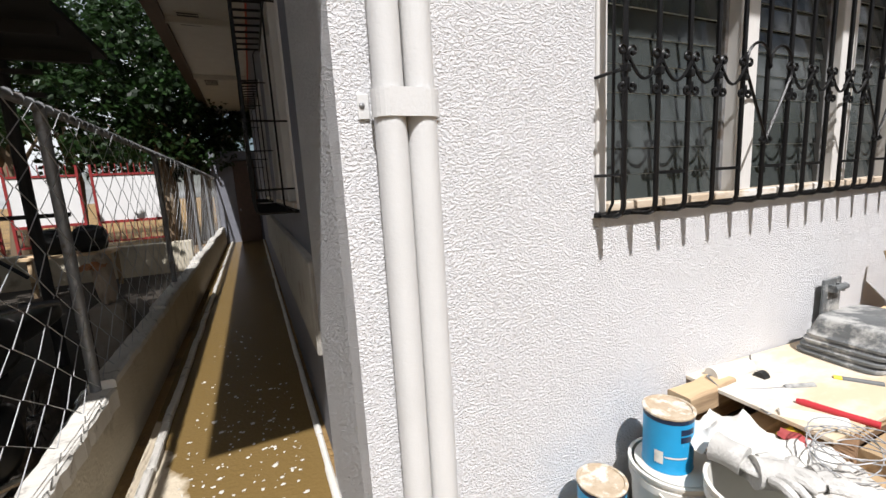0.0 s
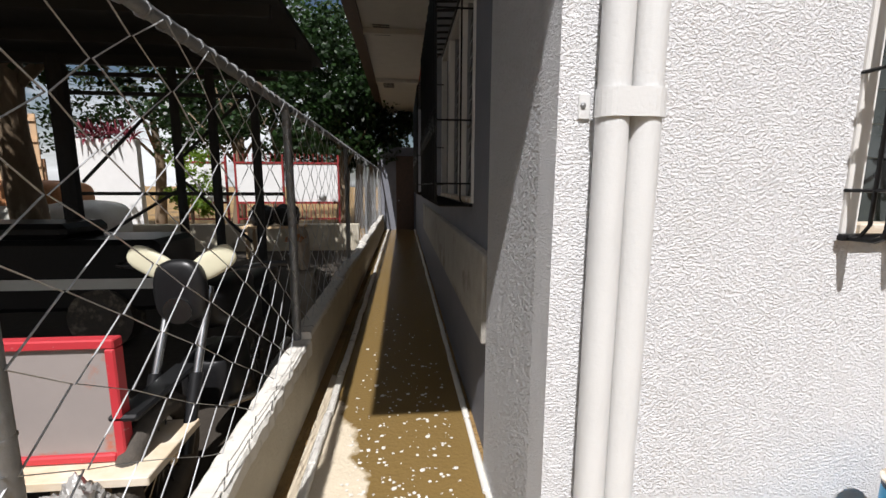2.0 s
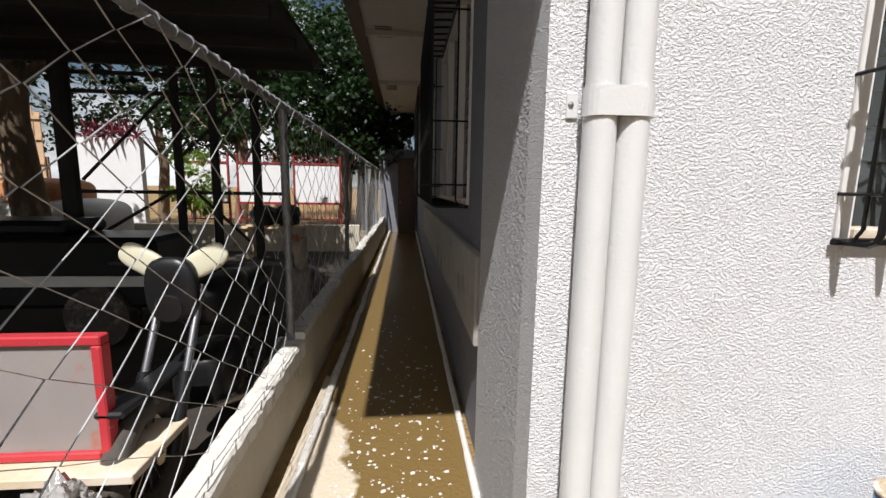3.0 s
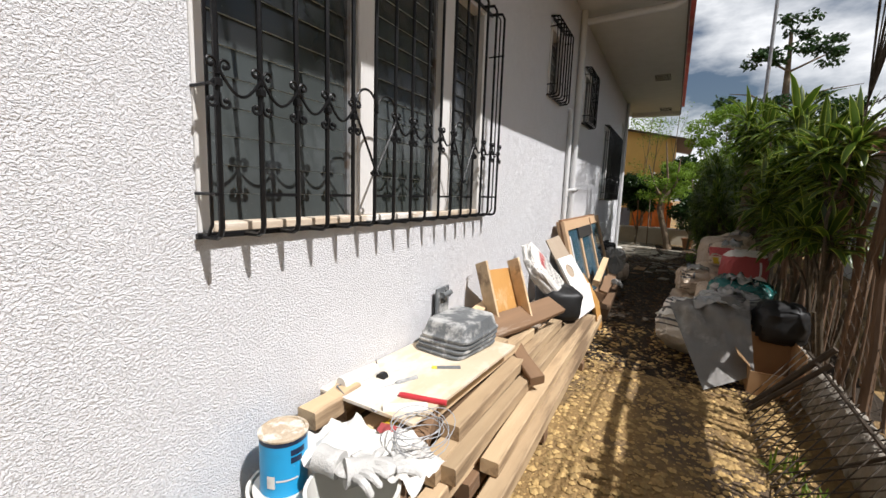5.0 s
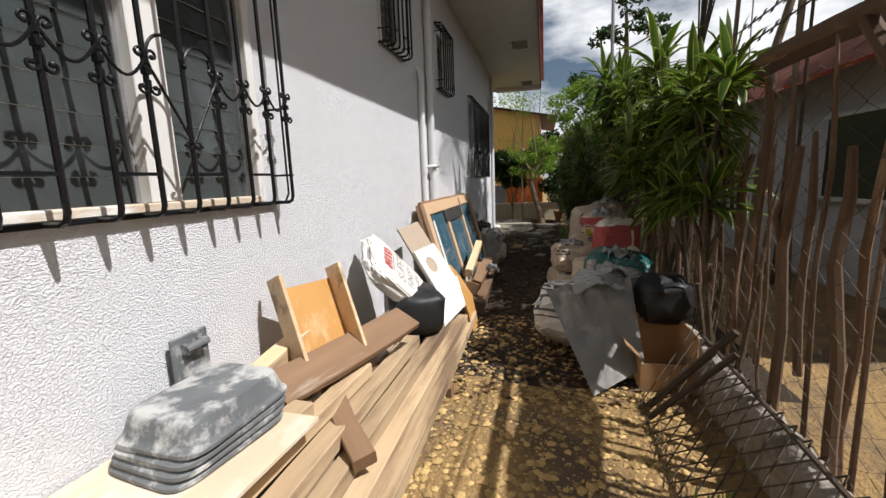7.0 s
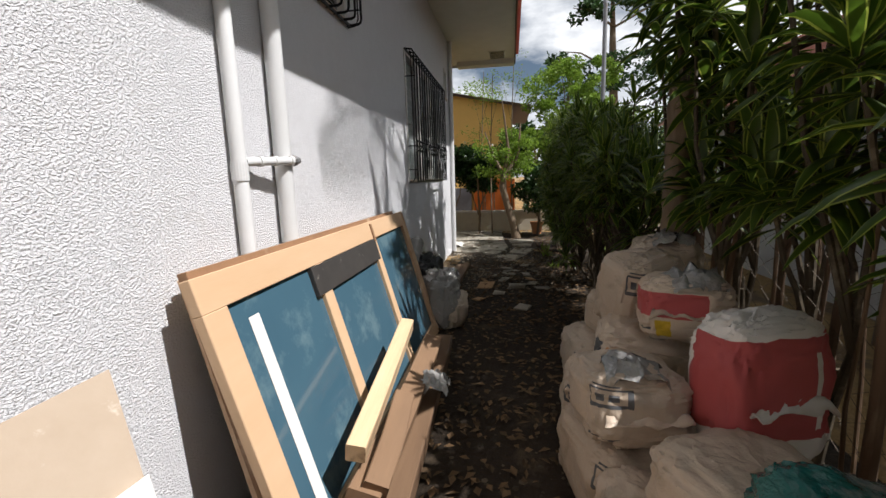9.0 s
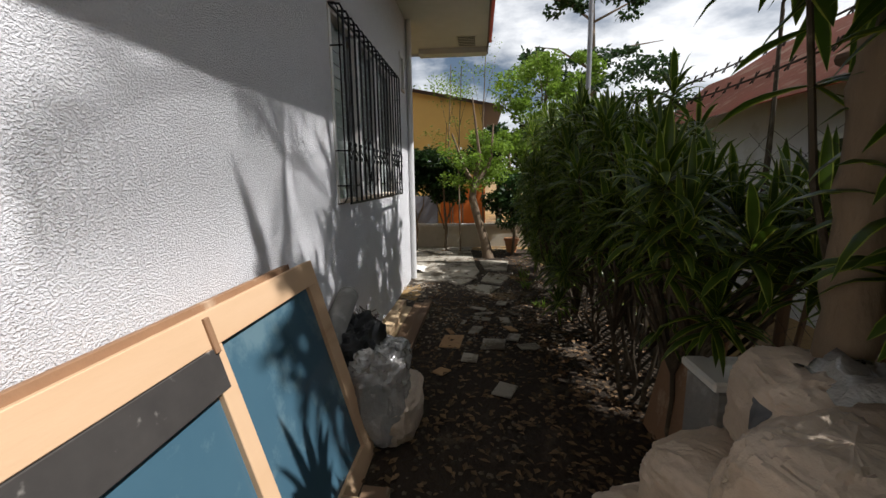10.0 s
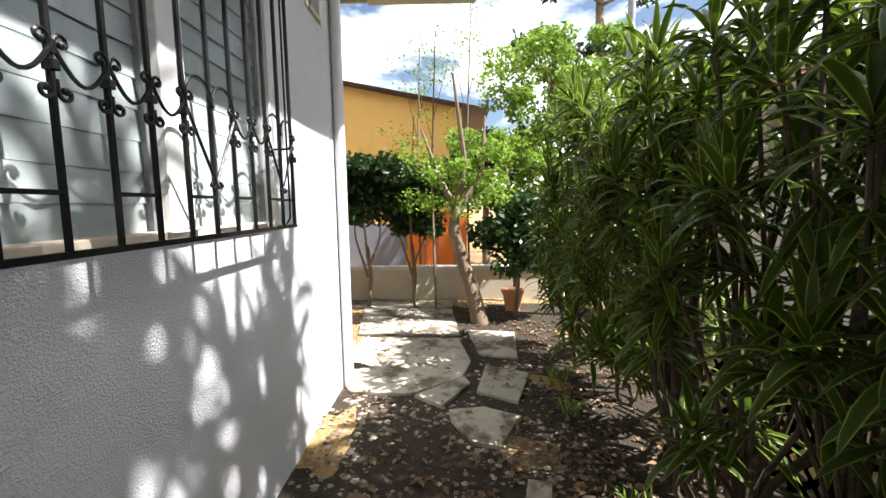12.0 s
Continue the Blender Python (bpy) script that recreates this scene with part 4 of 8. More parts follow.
# a work glove: palm and five fingers
def glove(c, rz, label):
    bm = bm_new()
    m = Matrix.Translation(c) @ Matrix.Rotation(radians(rz), 4, 'Z')
    bmesh.ops.create_uvsphere(bm, u_segments=14, v_segments=8, radius=1, matrix=m @ Matrix.Diagonal((0.055, 0.065, 0.022, 1)))
    tube(bm, [m @ Vector(p) for p in ((0, 0.04, 0), (0.0, 0.09, 0.005), (0.0, 0.135, 0.008))], [0.05, 0.046, 0.052], 12)
    for i, a in enumerate((-22, -7, 7, 20)):
        d = Matrix.Rotation(radians(a), 4, 'Z') @ Vector((0, -1, 0))
        s = Vector((0.032 * (i - 1.5) * 0.9, -0.045, 0))
        tube(bm, [m @ (s + d * t + Vector((0, 0, z))) for t, z in ((0, 0.004), (0.03, 0.010), (0.06, 0.002), (0.085, -0.016), (0.092, -0.02))], [0.015, 0.0155, 0.015, 0.013, 0.005], 8)
    tube(bm, [m @ Vector(p) for p in ((0.045, 0.02, 0), (0.075, 0.0, 0.004), (0.095, -0.025, 0), (0.1, -0.035, 0))], [0.017, 0.017, 0.014, 0.006], 8)
    lone("work_glove", bm, M["fabric"], label, "glove", "work gloves", smooth=True)


glove((1.38, 0.69, 0.615), 10, "dusty grey work glove on the bucket")
glove((1.46, 0.61, 0.60), 52, "dusty grey work glove hanging over the bucket rim")
rag("cement_rag", "dusty white rag in the bucket beside the pile", "rag", (1.50, 0.84, 0.565), (0.30, 0.30, 0.10), 2.0, "paper", 12)
rag("paper_scrap", "torn white paper scrap with red print", "paper", (1.62, 0.68, 0.575), (0.20, 0.17, 0.06), 5.0, "paper")
rag("paper_scrap", "torn white paper sack scrap on the pile", "paper", (1.55, 0.54, 0.56), (0.22, 0.18, 0.09), 7.0, "sack_white")
rag("paper_scrap", "torn red printed paper scrap", "paper", (1.66, 0.73, 0.60), (0.07, 0.09, 0.03), 8.0, "print_red", 6)
rag("paper_scrap", "small yellow wrapper scrap on the pile", "paper", (1.70, 0.76, 0.585), (0.08, 0.06, 0.03), 9.0, "print_yellow", 6)
# coil of wire
coil = thing("wire_coil", "loose coil of thin steel wire on the pile", "wire", (1.66, 0.58, 0.6))
for k in range(7):
    bm = bm_new()
    cr = random.Random(k)
    rr = cr.uniform(0.075, 0.115)
    cx, cy = 1.66 + cr.uniform(-0.02, 0.02), 0.58 + cr.uniform(-0.02, 0.02)
    tube(bm, [(cx + rr * 1.3 * math.cos(a * math.pi / 10), cy + rr * math.sin(a * math.pi / 10), 0.60 + 0.006 * k + 0.035 * math.sin(a * math.pi / 10 + k) + 0.03) for a in range(21)], 0.0022, 5)
    part("wire_loop", bm, M["wire"], coil, "", True)


# paint rollers
def roller(a, b, r, handle_pts, grip, grip_mat, label):
    t = thing("paint_roller", label, "paint roller", a, "paint rollers")
    bm = bm_new()
    A, B = Vector(a), Vector(b)
    tube(bm, [A, A.lerp(B, 0.04), A.lerp(B, 0.5), A.lerp(B, 0.96), B], [r * 0.9, r, r * 1.02, r, r * 0.9], 16)
    part("sleeve", bm, M["paper"], t, "plaster-caked sleeve", True)
    bm = bm_new()
    tube(bm, handle_pts, 0.004, 6)
    part("wire_frame", bm, M["galv"], t, "", True)
    bm = bm_new()
    g0, g1 = Vector(grip[0]), Vector(grip[1])
    tube(bm, [g0, g0.lerp(g1, 0.1), g0.lerp(g1, 0.6), g1], [0.010, 0.015, 0.013, 0.014], 10)
    part("grip", bm, M[grip_mat], t, "", True)
    return t


roller((1.80, 1.12, 0.643), (2.03, 1.09, 0.643), 0.038, [(1.80, 1.12, 0.643), (1.77, 1.12, 0.648), (1.74, 1.03, 0.628), (1.90, 0.95, 0.628), (1.98, 0.92, 0.626)], ((1.98, 0.92, 0.626), (2.10, 0.87, 0.626)), "tray", "plaster-caked paint roller lying on the plywood")
roller((1.74, 0.82, 0.628), (1.86, 0.66, 0.628), 0.026, [(1.74, 0.82, 0.628), (1.71, 0.84, 0.628), (1.74, 0.92, 0.628), (1.84, 0.88, 0.628), (1.90, 0.82, 0.623)], ((1.88, 0.83, 0.638), (1.93, 0.60, 0.638)), "red_plastic", "red-handled paint roller lying on the pile")
br = thing("bent_scraper", "bent roller handle with a yellow-collared grip", "tool", (2.15, 1.0, 0.628))
bm = bm_new()
tube(bm, [(2.05, 1.10, 0.688), (2.04, 1.08, 0.628), (2.08, 1.02, 0.618), (2.20, 0.93, 0.616), (2.26, 0.86, 0.618)], 0.004, 6)
part("wire_frame", bm, M["galv"], br, "", True)
bm = bm_new()
tube(bm, [(2.255, 0.868, 0.620), (2.27, 0.845, 0.620)], 0.014, 10)
part("collar", bm, M["yellow_plastic"], br, "yellow collar")
bm = bm_new()
tube(bm, [(2.27, 0.845, 0.620), (2.345, 0.735, 0.620)], 0.0135, 10)
part("grip", bm, M["tray"], br)
bm = bm_new()
tube(bm, [(1.98, 1.02, 0.628), (2.02, 1.02, 0.628)], 0.026, 12)
tube(bm, [(2.02, 1.02, 0.628), (2.03, 1.02, 0.628)], 0.014, 12)
lone("black_plug", bm, M["black_plastic"], "black roller end cap on the plywood", "cap")

# ---- leaning boards, box, bag ----
cab = thing("drawer_box", "open varnished plywood drawer leaning on the wall", "drawer", (3.35, 0.9, 0.5))
m = Matrix.Translation((3.38, 0.74, 0.56)) @ Matrix.Rotation(radians(-24), 4, 'Z') @ Matrix.Rotation(radians(-22), 4, 'X')
bm = bm_new()
box(bm, -0.17, 0.17, 0.12, 0.13, 0, 0.50, 0, m)
part("base_panel", bm, M["ply_orange"], cab)
for x0, x1, z0, z1, mt in ((-0.19, -0.17, 0, 0.56, "lumber"), (0.17, 0.19, 0, 0.56, "lumber"), (-0.17, 0.17, 0.0, 0.02, "ply_orange")):
    bm = bm_new()
    box(bm, x0, x1, 0.0, 0.13, z0, z1, 0.002, m)
    part("side_panel", bm, M[mt], cab)


def crease(q, wr):
    """Folds of a filled sack: broad dents and sharp ridges."""
    a = noise.noise(q)
    r1 = 0.35 - abs(noise.noise(q * 1.7 + Vector((a, 0, 0))))
    r2 = 0.30 - abs(noise.noise(Vector((q.x * 3.2, q.y * 3.2, q.z * 6.5)) + Vector((0, 2 * a, 5))))
    r3 = 0.28 - abs(noise.noise(q * 8.5))
    return wr * (0.65 * a + 0.7 * r1 + 0.55 * r2 + 0.28 * r3)


def superbag(bm, m, sx, sy, sz, seed, e1=0.5, e2=0.45, wr=0.05, nu=28, nv=18, prints=()):
    """A filled sack: a rounded box with creases."""
    rings = []
    for j in range(nv + 1):
        v = -math.pi / 2 + math.pi * j / nv
        ring = []
        for i in range(nu):
            u = 2 * math.pi * i / nu
            cv, sv, cu, su = math.cos(v), math.sin(v), math.cos(u), math.sin(u)
            p = Vector((math.copysign(abs(cv) ** e1, cv) * math.copysign(abs(cu) ** e2, cu), math.copysign(abs(cv) ** e1, cv) * math.copysign(abs(su) ** e2, su), math.copysign(abs(sv) ** e1, sv)))
            q = Vector((p.x * 2.2 + seed, p.y * 2.2, p.z * 2.2))
            d = crease(q, wr)
            p = p * (1 + d * 1.6)
            ring.append(bm.verts.new(m @ Vector((p.x * sx / 2, p.y * sy / 2, p.z * sz / 2))))
        rings.append(ring)
    for j, (a, b) in enumerate(zip(rings, rings[1:])):
        v = -math.pi / 2 + math.pi * (j + 0.5) / nv
        for i in range(nu):
            u = 2 * math.pi * (i + 0.5) / nu
            f = bm.faces.new((a[i], a[(i + 1) % nu], b[(i + 1) % nu], b[i]))
            for k, (u0, u1, v0, v1, _) in enumerate(prints):
                if u0 < u < u1 and v0 < v < v1:
                    f.material_index = k + 1
    bmesh.ops.remove_doubles(bm, verts=bm.verts[:], dist=0.0008)


M["print_worn"] = material("worn_grey_print", (0.30, 0.29, 0.27), 0.6, (0.16, 0.155, 0.15), 30, 1.0, (0.62, 0.6, 0.56), 22, 0.6)
kb = thing("skim_coat_bag", "white sack of skim coat lying on the pile", "sack", (4.25, 0.85, 0.6))
kc, kd = Vector((4.51, 0.84, 0.765)), Vector((0.88, -0.20, -0.42)).normalized()
kn = Vector((-0.12, -0.72, 0.66))
kn = (kn - kd * kn.dot(kd)).normalized()
kr = Matrix((kd, kn.cross(kd), kn)).transposed().to_4x4()
km = Matrix.Translation(kc) @ kr @ Matrix.Rotation(radians(-32), 4, 'Z')
bm = bm_new()
superbag(bm, km, 0.70, 0.50, 0.17, 3.0, 0.6, 0.4, 0.09, 96, 60)
bag_copy = bm.copy()
part("sack", bm, M["sack_white"], kb, "", True)
# printing lies on the creased face of the sack
from mathutils import bvhtree
face_tree = bvhtree.BVHTree.FromBMesh(bag_copy)
face_dir = km.to_3x3() @ Vector((0, 0, -1))


def lay(me):
    for v in me.vertices:
        p = km @ Vector((v.co.x, v.co.y, 0.3))
        hit = face_tree.ray_cast(p, face_dir)[0]
        v.co = (hit if hit is not None else km @ Vector((v.co.x, v.co.y, 0.05))) - face_dir * 0.0015


def print_words(txt, size, x, y, mat):
    cu = bpy.data.curves.new("lettering", 'FONT')
    cu.body, cu.size, cu.align_x, cu.align_y = txt, size, 'CENTER', 'CENTER'
    tmp = new("tmp_text", cu)
    me = bpy.data.meshes.new_from_object(tmp.evaluated_get(bpy.context.evaluated_depsgraph_get()))
    bpy.data.objects.remove(tmp)
    g = bmesh.new()
    g.from_mesh(me)
    bmesh.ops.triangulate(g, faces=g.faces[:])
    for _ in range(2):
        bmesh.ops.subdivide_edges(g, edges=[e for e in g.edges if e.calc_length() > 0.02], cuts=1)
    bmesh.ops.triangulate(g, faces=g.faces[:])
    bmesh.ops.transform(g, matrix=Matrix.Translation((x, y, 0)) @ Matrix.Rotation(math.pi / 2, 4, 'Z'), verts=g.verts[:])
    g.to_mesh(me)
    g.free()
    lay(me)
    me.materials.append(M[mat])
    ob = new("lettering", me)
    ob.parent = kb
    ob.matrix_parent_inverse = kb.matrix_basis.inverted()


def print_bar(x0, x1, y0, y1, mat, label=""):
    g = bmesh.new()
    bmesh.ops.create_grid(g, x_segments=8, y_segments=14, size=0.5)
    for v in g.verts:
        v.co = Vector(((x0 + x1) / 2 + v.co.x * (x1 - x0), (y0 + y1) / 2 + v.co.y * (y1 - y0), 0))
    ob = part("printed_bar", g, M[mat], kb, label)
    lay(ob.data)


print_words("SUPER", 0.118, -0.06, 0.0, "print_worn")
print_words("FINISH", 0.105, 0.05, 0.0, "print_worn")
print_words("SKIM COAT", 0.055, 0.145, 0.0, "print_dark")
for k in range(6):
    print_bar(-0.245, -0.175, -0.14 + 0.044 * k, -0.108 + 0.044 * k, "print_red", "faded red print")
print_bar(-0.172, -0.166, -0.14, 0.12, "print_red", "faded red print")
print_bar(-0.155, -0.145, -0.13, 0.11, "print_worn")
print_bar(-0.125, -0.121, -0.19, 0.19, "print_worn")
bm = bm_new()
superbag(bm, Matrix.Translation((4.55, 0.72, 0.52)) @ Matrix.Rotation(0.5, 4, 'Z'), 0.5, 0.40, 0.34, 8.0, 0.5, 0.5, 0.08)
lone("rubbish_bag", bm, M["black_plastic"], "black plastic rubbish bag behind the boards", "bag", smooth=True)

bm = bm_new()
superbag(bm, Matrix.Translation((4.85, 0.9, 0.28)), 0.9, 0.36, 0.3, 12.0, 0.4, 0.4, 0.06)
lone("cement_bag", bm, M["sack"], "dusty cement bag between the leaning boards", "sack", smooth=True)


def leaning(bm, quad, th):
    """A flat board through four corners (bottom a, bottom b, top b, top a)."""
    a, b, c, d = [Vector(p) for p in quad]
    nrm = (b - a).cross(d - a).normalized() * th
    lo = [bm.verts.new(p) for p in (a, b, c, d)]
    hi = [bm.verts.new(p + nrm) for p in (a, b, c, d)]
    bm.faces.new(lo[::-1])
    bm.faces.new(hi)
    for i in range(4):
        bm.faces.new((lo[i], lo[(i + 1) % 4], hi[(i + 1) % 4], hi[i]))


wb = thing("holed_board", "plywood panel with a white face and a round hole", "panel", (5.2, 0.9, 0.3))
pa, pb, pc, pd = Vector((4.91, 0.56, 0.40)), Vector((5.34, 0.56, 0.55)), Vector((5.61, 1.0, 1.10)), Vector((5.02, 1.0, 1.09))
bm = bm_new()
leaning(bm, (pa, pb, pc, pd), -0.015)
part("board", bm, M["ply_tan"], wb)
eu = (pb - pa).normalized()
ev = (pd - pa)
ev = (ev - eu * ev.dot(eu)).normalized()
nn = eu.cross(ev)
cc = pa.lerp(pd, 0.44).lerp(pb.lerp(pc, 0.44), 0.38)
bm = bm_new()
loop1 = [bm.verts.new(p + nn * 0.002) for p in (pa.lerp(pd, 0.02), pb.lerp(pc, 0.02), pb.lerp(pc, 0.60), pa.lerp(pd, 0.70))]
loop2 = [bm.verts.new(cc + nn * 0.002 + (eu * math.cos(2 * math.pi * i / 28) + ev * math.sin(2 * math.pi * i / 28)) * 0.08) for i in range(28)]
es = [bm.edges.new((lp[i], lp[(i + 1) % len(lp)])) for lp in (loop1, loop2) for i in range(len(lp))]
bmesh.ops.triangle_fill(bm, edges=es, use_beauty=True)
ex = bmesh.ops.extrude_face_region(bm, geom=bm.faces[:])
bmesh.ops.translate(bm, vec=nn * 0.022, verts=[v for v in ex["geom"] if isinstance(v, bmesh.types.BMVert)])
bmesh.ops.recalc_face_normals(bm, faces=bm.faces[:])
part("white_face", bm, M["white_board"], wb)
bm = bm_new()
leaning(bm, ((4.62, 0.50, 0.36), (5.20, 0.44, 0.36), (5.36, 0.55, 0.60), (4.80, 0.62, 0.58)), -0.012)
lone("white_panel", bm, M["white_board"], "paint-spotted white panel leaning on the pile", "panel")
# boat-shaped varnished offcut
bm = bm_new()
oc = [(5.18, 0.43, 0.35), (5.30, 0.39, 0.06), (5.62, 0.39, 0.02), (5.74, 0.47, 0.30), (5.70, 0.59, 0.52), (5.58, 0.66, 0.66), (5.46, 0.67, 0.68), (5.28, 0.59, 0.58)]
f0 = [bm.verts.new(p) for p in oc]
f1 = [bm.verts.new((x + 0.004, y + 0.014, z - 0.006)) for x, y, z in oc]
bm.faces.new(f0)
bm.faces.new(f1[::-1])
for i in range(8):
    bm.faces.new((f0[i], f0[(i + 1) % 8], f1[(i + 1) % 8], f1[i]))
bmesh.ops.recalc_face_normals(bm, faces=bm.faces[:])
lone("plywood_offcut", bm, M["ply_orange"], "pointed varnished plywood offcut leaning on the frames", "board")


# ---- leaning window frames with blue panes ----
def glazed_frame(x0, yb, yt, zt, L, H, label, mats, panes=True):
    g = thing("leaning_sash_frame", label, "window frame", (x0, yb, 0), "leaning window frames")
    H0 = math.hypot(yt - yb, zt)
    hv = Vector((0, (yt - yb) / H0, zt / H0))
    # local: x along, z up the slope, y the normal (negative towards the path)
    m = Matrix.Translation((x0, yb, 0.0)) @ Matrix(((1, 0, 0, 0), (0, hv.z, hv.y, 0), (0, -hv.y, hv.z, 0), (0, 0, 0, 1)))
    t = 0.022

    def bar(nm, a0, a1, z0, z1, mt, proud=0.0, lab=""):
        bm = bm_new()
        box(bm, a0, a1, -t - proud, t + proud * 0, z0, z1, 0.003, m)
        return part(nm, bm, M[mt], g, lab)

    bar("top_rail", 0, L, H - 0.135, H, mats[0])
    bar("bottom_rail", 0, L, 0, 0.13, mats[0])
    bar("stile", 0, 0.13, 0.13, H - 0.135, mats[0])
    bar("stile", L - 0.13, L, 0.13, H - 0.135, mats[0])
    if not panes:
        return g, m
    bar("mullion", 0.85, 0.95, 0.13, H - 0.135, mats[0])
    bar("mullion", 1.80, 1.89, 0.13, H - 0.135, mats[0])
    bar("patch_board", 0.79, 1.85, H - 0.30, H - 0.137, "dark_board", 0.004, "black painted board")
    for a0, a1, z1 in ((0.13, 0.85, H - 0.135), (0.95, 1.80, H - 0.30), (1.89, L - 0.13, H - 0.135)):
        bm = bm_new()
        box(bm, a0, a1, 0.002, 0.008, 0.13, z1, 0, m)
        pn = part("pane", bm, M["blue_glass"], g)
        if a0 < 0.2:
            bm = bm_new()
            box(bm, 0.24, 0.31, -0.0015, 0.0005, 0.14, H - 0.22, 0, m)
            part("tape_strip", bm, M["white_board"], pn, "strip of white masking tape")
    bar("wooden_peg", 1.83, 1.86, H - 0.16, H - 0.02, "frame_old", 0.012)
    return g, m


glazed_frame(5.95, 0.70, 1.05, 1.26, 2.85, 1.30, "pale wooden window frame with blue panes leaning on the wall", ("frame_wood",))
glazed_frame(5.99, 0.775, 1.09, 1.28, 2.6, 1.31, "old brown wooden window frame leaning behind another", ("frame_old",), False)
glazed_frame(6.03, 0.845, 1.13, 1.25, 2.3, 1.27, "pale wooden window frame leaning behind others", ("frame_wood",), False)
bm = bm_new()
leaning(bm, ((6.06, 0.90, 0.0), (6.13, 0.90, 0.0), (6.13, 1.14, 1.2), (6.06, 1.14, 1.2)), 0.02)
lone("batten", bm, M["lumber"], "pale wooden batten leaning beside the frames", "batten")
beam("squared log leaning in front of the blue panes", (6.25, 0.60, 0.42), (7.35, 0.64, 0.60), 0.09, 0.09, "lumber", 8, "logs by the frames", "timber_log")
beam("rough dark log lying before the frames", (6.15, 0.55, 0.26), (7.9, 0.58, 0.24), 0.14, 0.13, "lumber_dark", 15, "logs by the frames", "timber_log")
beam("rough dark log lying before the frames", (5.95, 0.46, 0.09), (8.3, 0.55, 0.09), 0.15, 0.14, "lumber_dark", 5, "logs by the frames", "timber_log")
beam("weathered log lying before the frames", (6.3, 0.60, 0.12), (8.2, 0.64, 0.12), 0.13, 0.12, "lumber", 5, "logs by the frames", "timber_log")
beam("short split log propped by the panes", (6.18, 0.50, 0.30), (6.75, 0.52, 0.40), 0.11, 0.10, "lumber_dark", 20, "logs by the frames", "timber_log")
rag("plastic_scrap", "crumpled clear plastic scrap on the logs", "plastic", (7.2, 0.44, 0.22), (0.2, 0.2, 0.16), 4.0, "clear_plastic")

# plastic-wrapped bucket, bags, wire tangle, gutter piece, timbers beyond the frames
bb = thing("wrapped_bucket", "white bucket wrapped in torn clear plastic film", "bucket", (8.95, 0.72, 0))
bm = bm_new()
tube(bm, [(8.98, 0.70, 0.0), (8.98, 0.70, 0.42), (8.98, 0.70, 0.46)], [0.14, 0.16, 0.165], 24)
part("body", bm, M["plastic_white"], bb, "", True)
bm = bm_new()
superbag(bm, Matrix.Translation((8.97, 0.69, 0.29)), 0.40, 0.40, 0.62, 21.0, 0.6, 0.8, 0.16, 64, 44)
part("film", bm, M["clear_plastic"], bb, "torn clear plastic film", True)
bm = bm_new()
superbag(bm, Matrix.Translation((9.25, 0.93, 0.33)), 0.75, 0.42, 0.70, 31.0, 0.6, 0.7, 0.2, 48, 32)
lone("rubbish_bag", bm, M["black_plastic"], "black plastic rubbish bag against the wall", "bag", smooth=True)
bm = bm_new()
superbag(bm, Matrix.Translation((9.22, 0.70, 0.44)), 0.42, 0.36, 0.24, 35.0, 0.6, 0.7, 0.16, 48, 32)
lone("rubbish_bag", bm, M["clear_plastic"], "dusty white plastic bag on the ground by the wall", "bag", smooth=True)
bm = bm_new()
gp = []
for i in range(9):
    a = math.pi * i / 8
    gp.append((0.09 * math.cos(a), 0.09 * math.sin(a)))
for (a0, b0), (a1, b1) in zip(gp, gp[1:]):
    q = [bm.verts.new(p) for p in ((8.95, 1.02 + a0, 0.64 + b0), (8.95, 1.02 + a1, 0.64 + b1), (9.58, 1.07 + a1, 0.80 + b1), (9.58, 1.07 + a0, 0.80 + b0))]
    bm.faces.new(q)
bmesh.ops.remove_doubles(bm, verts=bm.verts[:], dist=0.001)
bmesh.ops.solidify(bm, geom=bm.faces[:], thickness=0.006)
bm2 = bm_new()
superbag(bm2, Matrix.Translation((9.1, 0.62, 0.16)), 0.6, 0.4, 0.34, 37.0, 0.6, 0.7, 0.14, 48, 32)
lone("rubbish_bag", bm2, M["sack"], "dusty tan sack of rubble among the rubbish", "bag", smooth=True)
lone("gutter_piece", bm, M["grey_sheet"], "grey half-round gutter piece on the rubbish", "gutter", smooth=True)
bm = bm_new()
wr = random.Random(8)
for k in range(14):
    p = Vector((9.62, 0.96, 0.5))
    pts = []
    for i in range(9):
        pts.append(p + Vector((wr.uniform(-0.16, 0.16), wr.uniform(-0.14, 0.14), wr.uniform(-0.2, 0.2))))
    tube(bm, pts, 0.004, 4)
lone("wire_tangle", bm, M["rust_wire"], "tangle of rusty wire against the wall", "wire")
for i, (y, z, x0, x1, mt) in enumerate(((1.08, 0.07, 9.9, 11.8, "lumber"), (0.96, 0.07, 9.7, 11.5, "lumber"), (0.84, 0.06, 9.6, 11.7, "lumber_dark"), (0.74, 0.05, 9.8, 11.9, "lumber_dark"), (1.0, 0.16, 9.8, 11.0, "lumber"))):
    beam("brown timber lying along the wall foot", (x0, y, z), (x1, y - 0.03, z), 0.11, 0.10 if z > 0.05 else 0.08, mt, 8 * (i % 2), "timbers along the wall")
for k, (a, b) in enumerate((((9.0, 0.62, 0.0), (9.2, 1.15, 0.85)), ((9.25, 0.6, 0.0), (9.1, 1.1, 0.7)))):
    beam("grey stick leaning on the wall among rubbish", a, b, 0.035, 0.03, "bamboo", 0, "sticks", "stick")

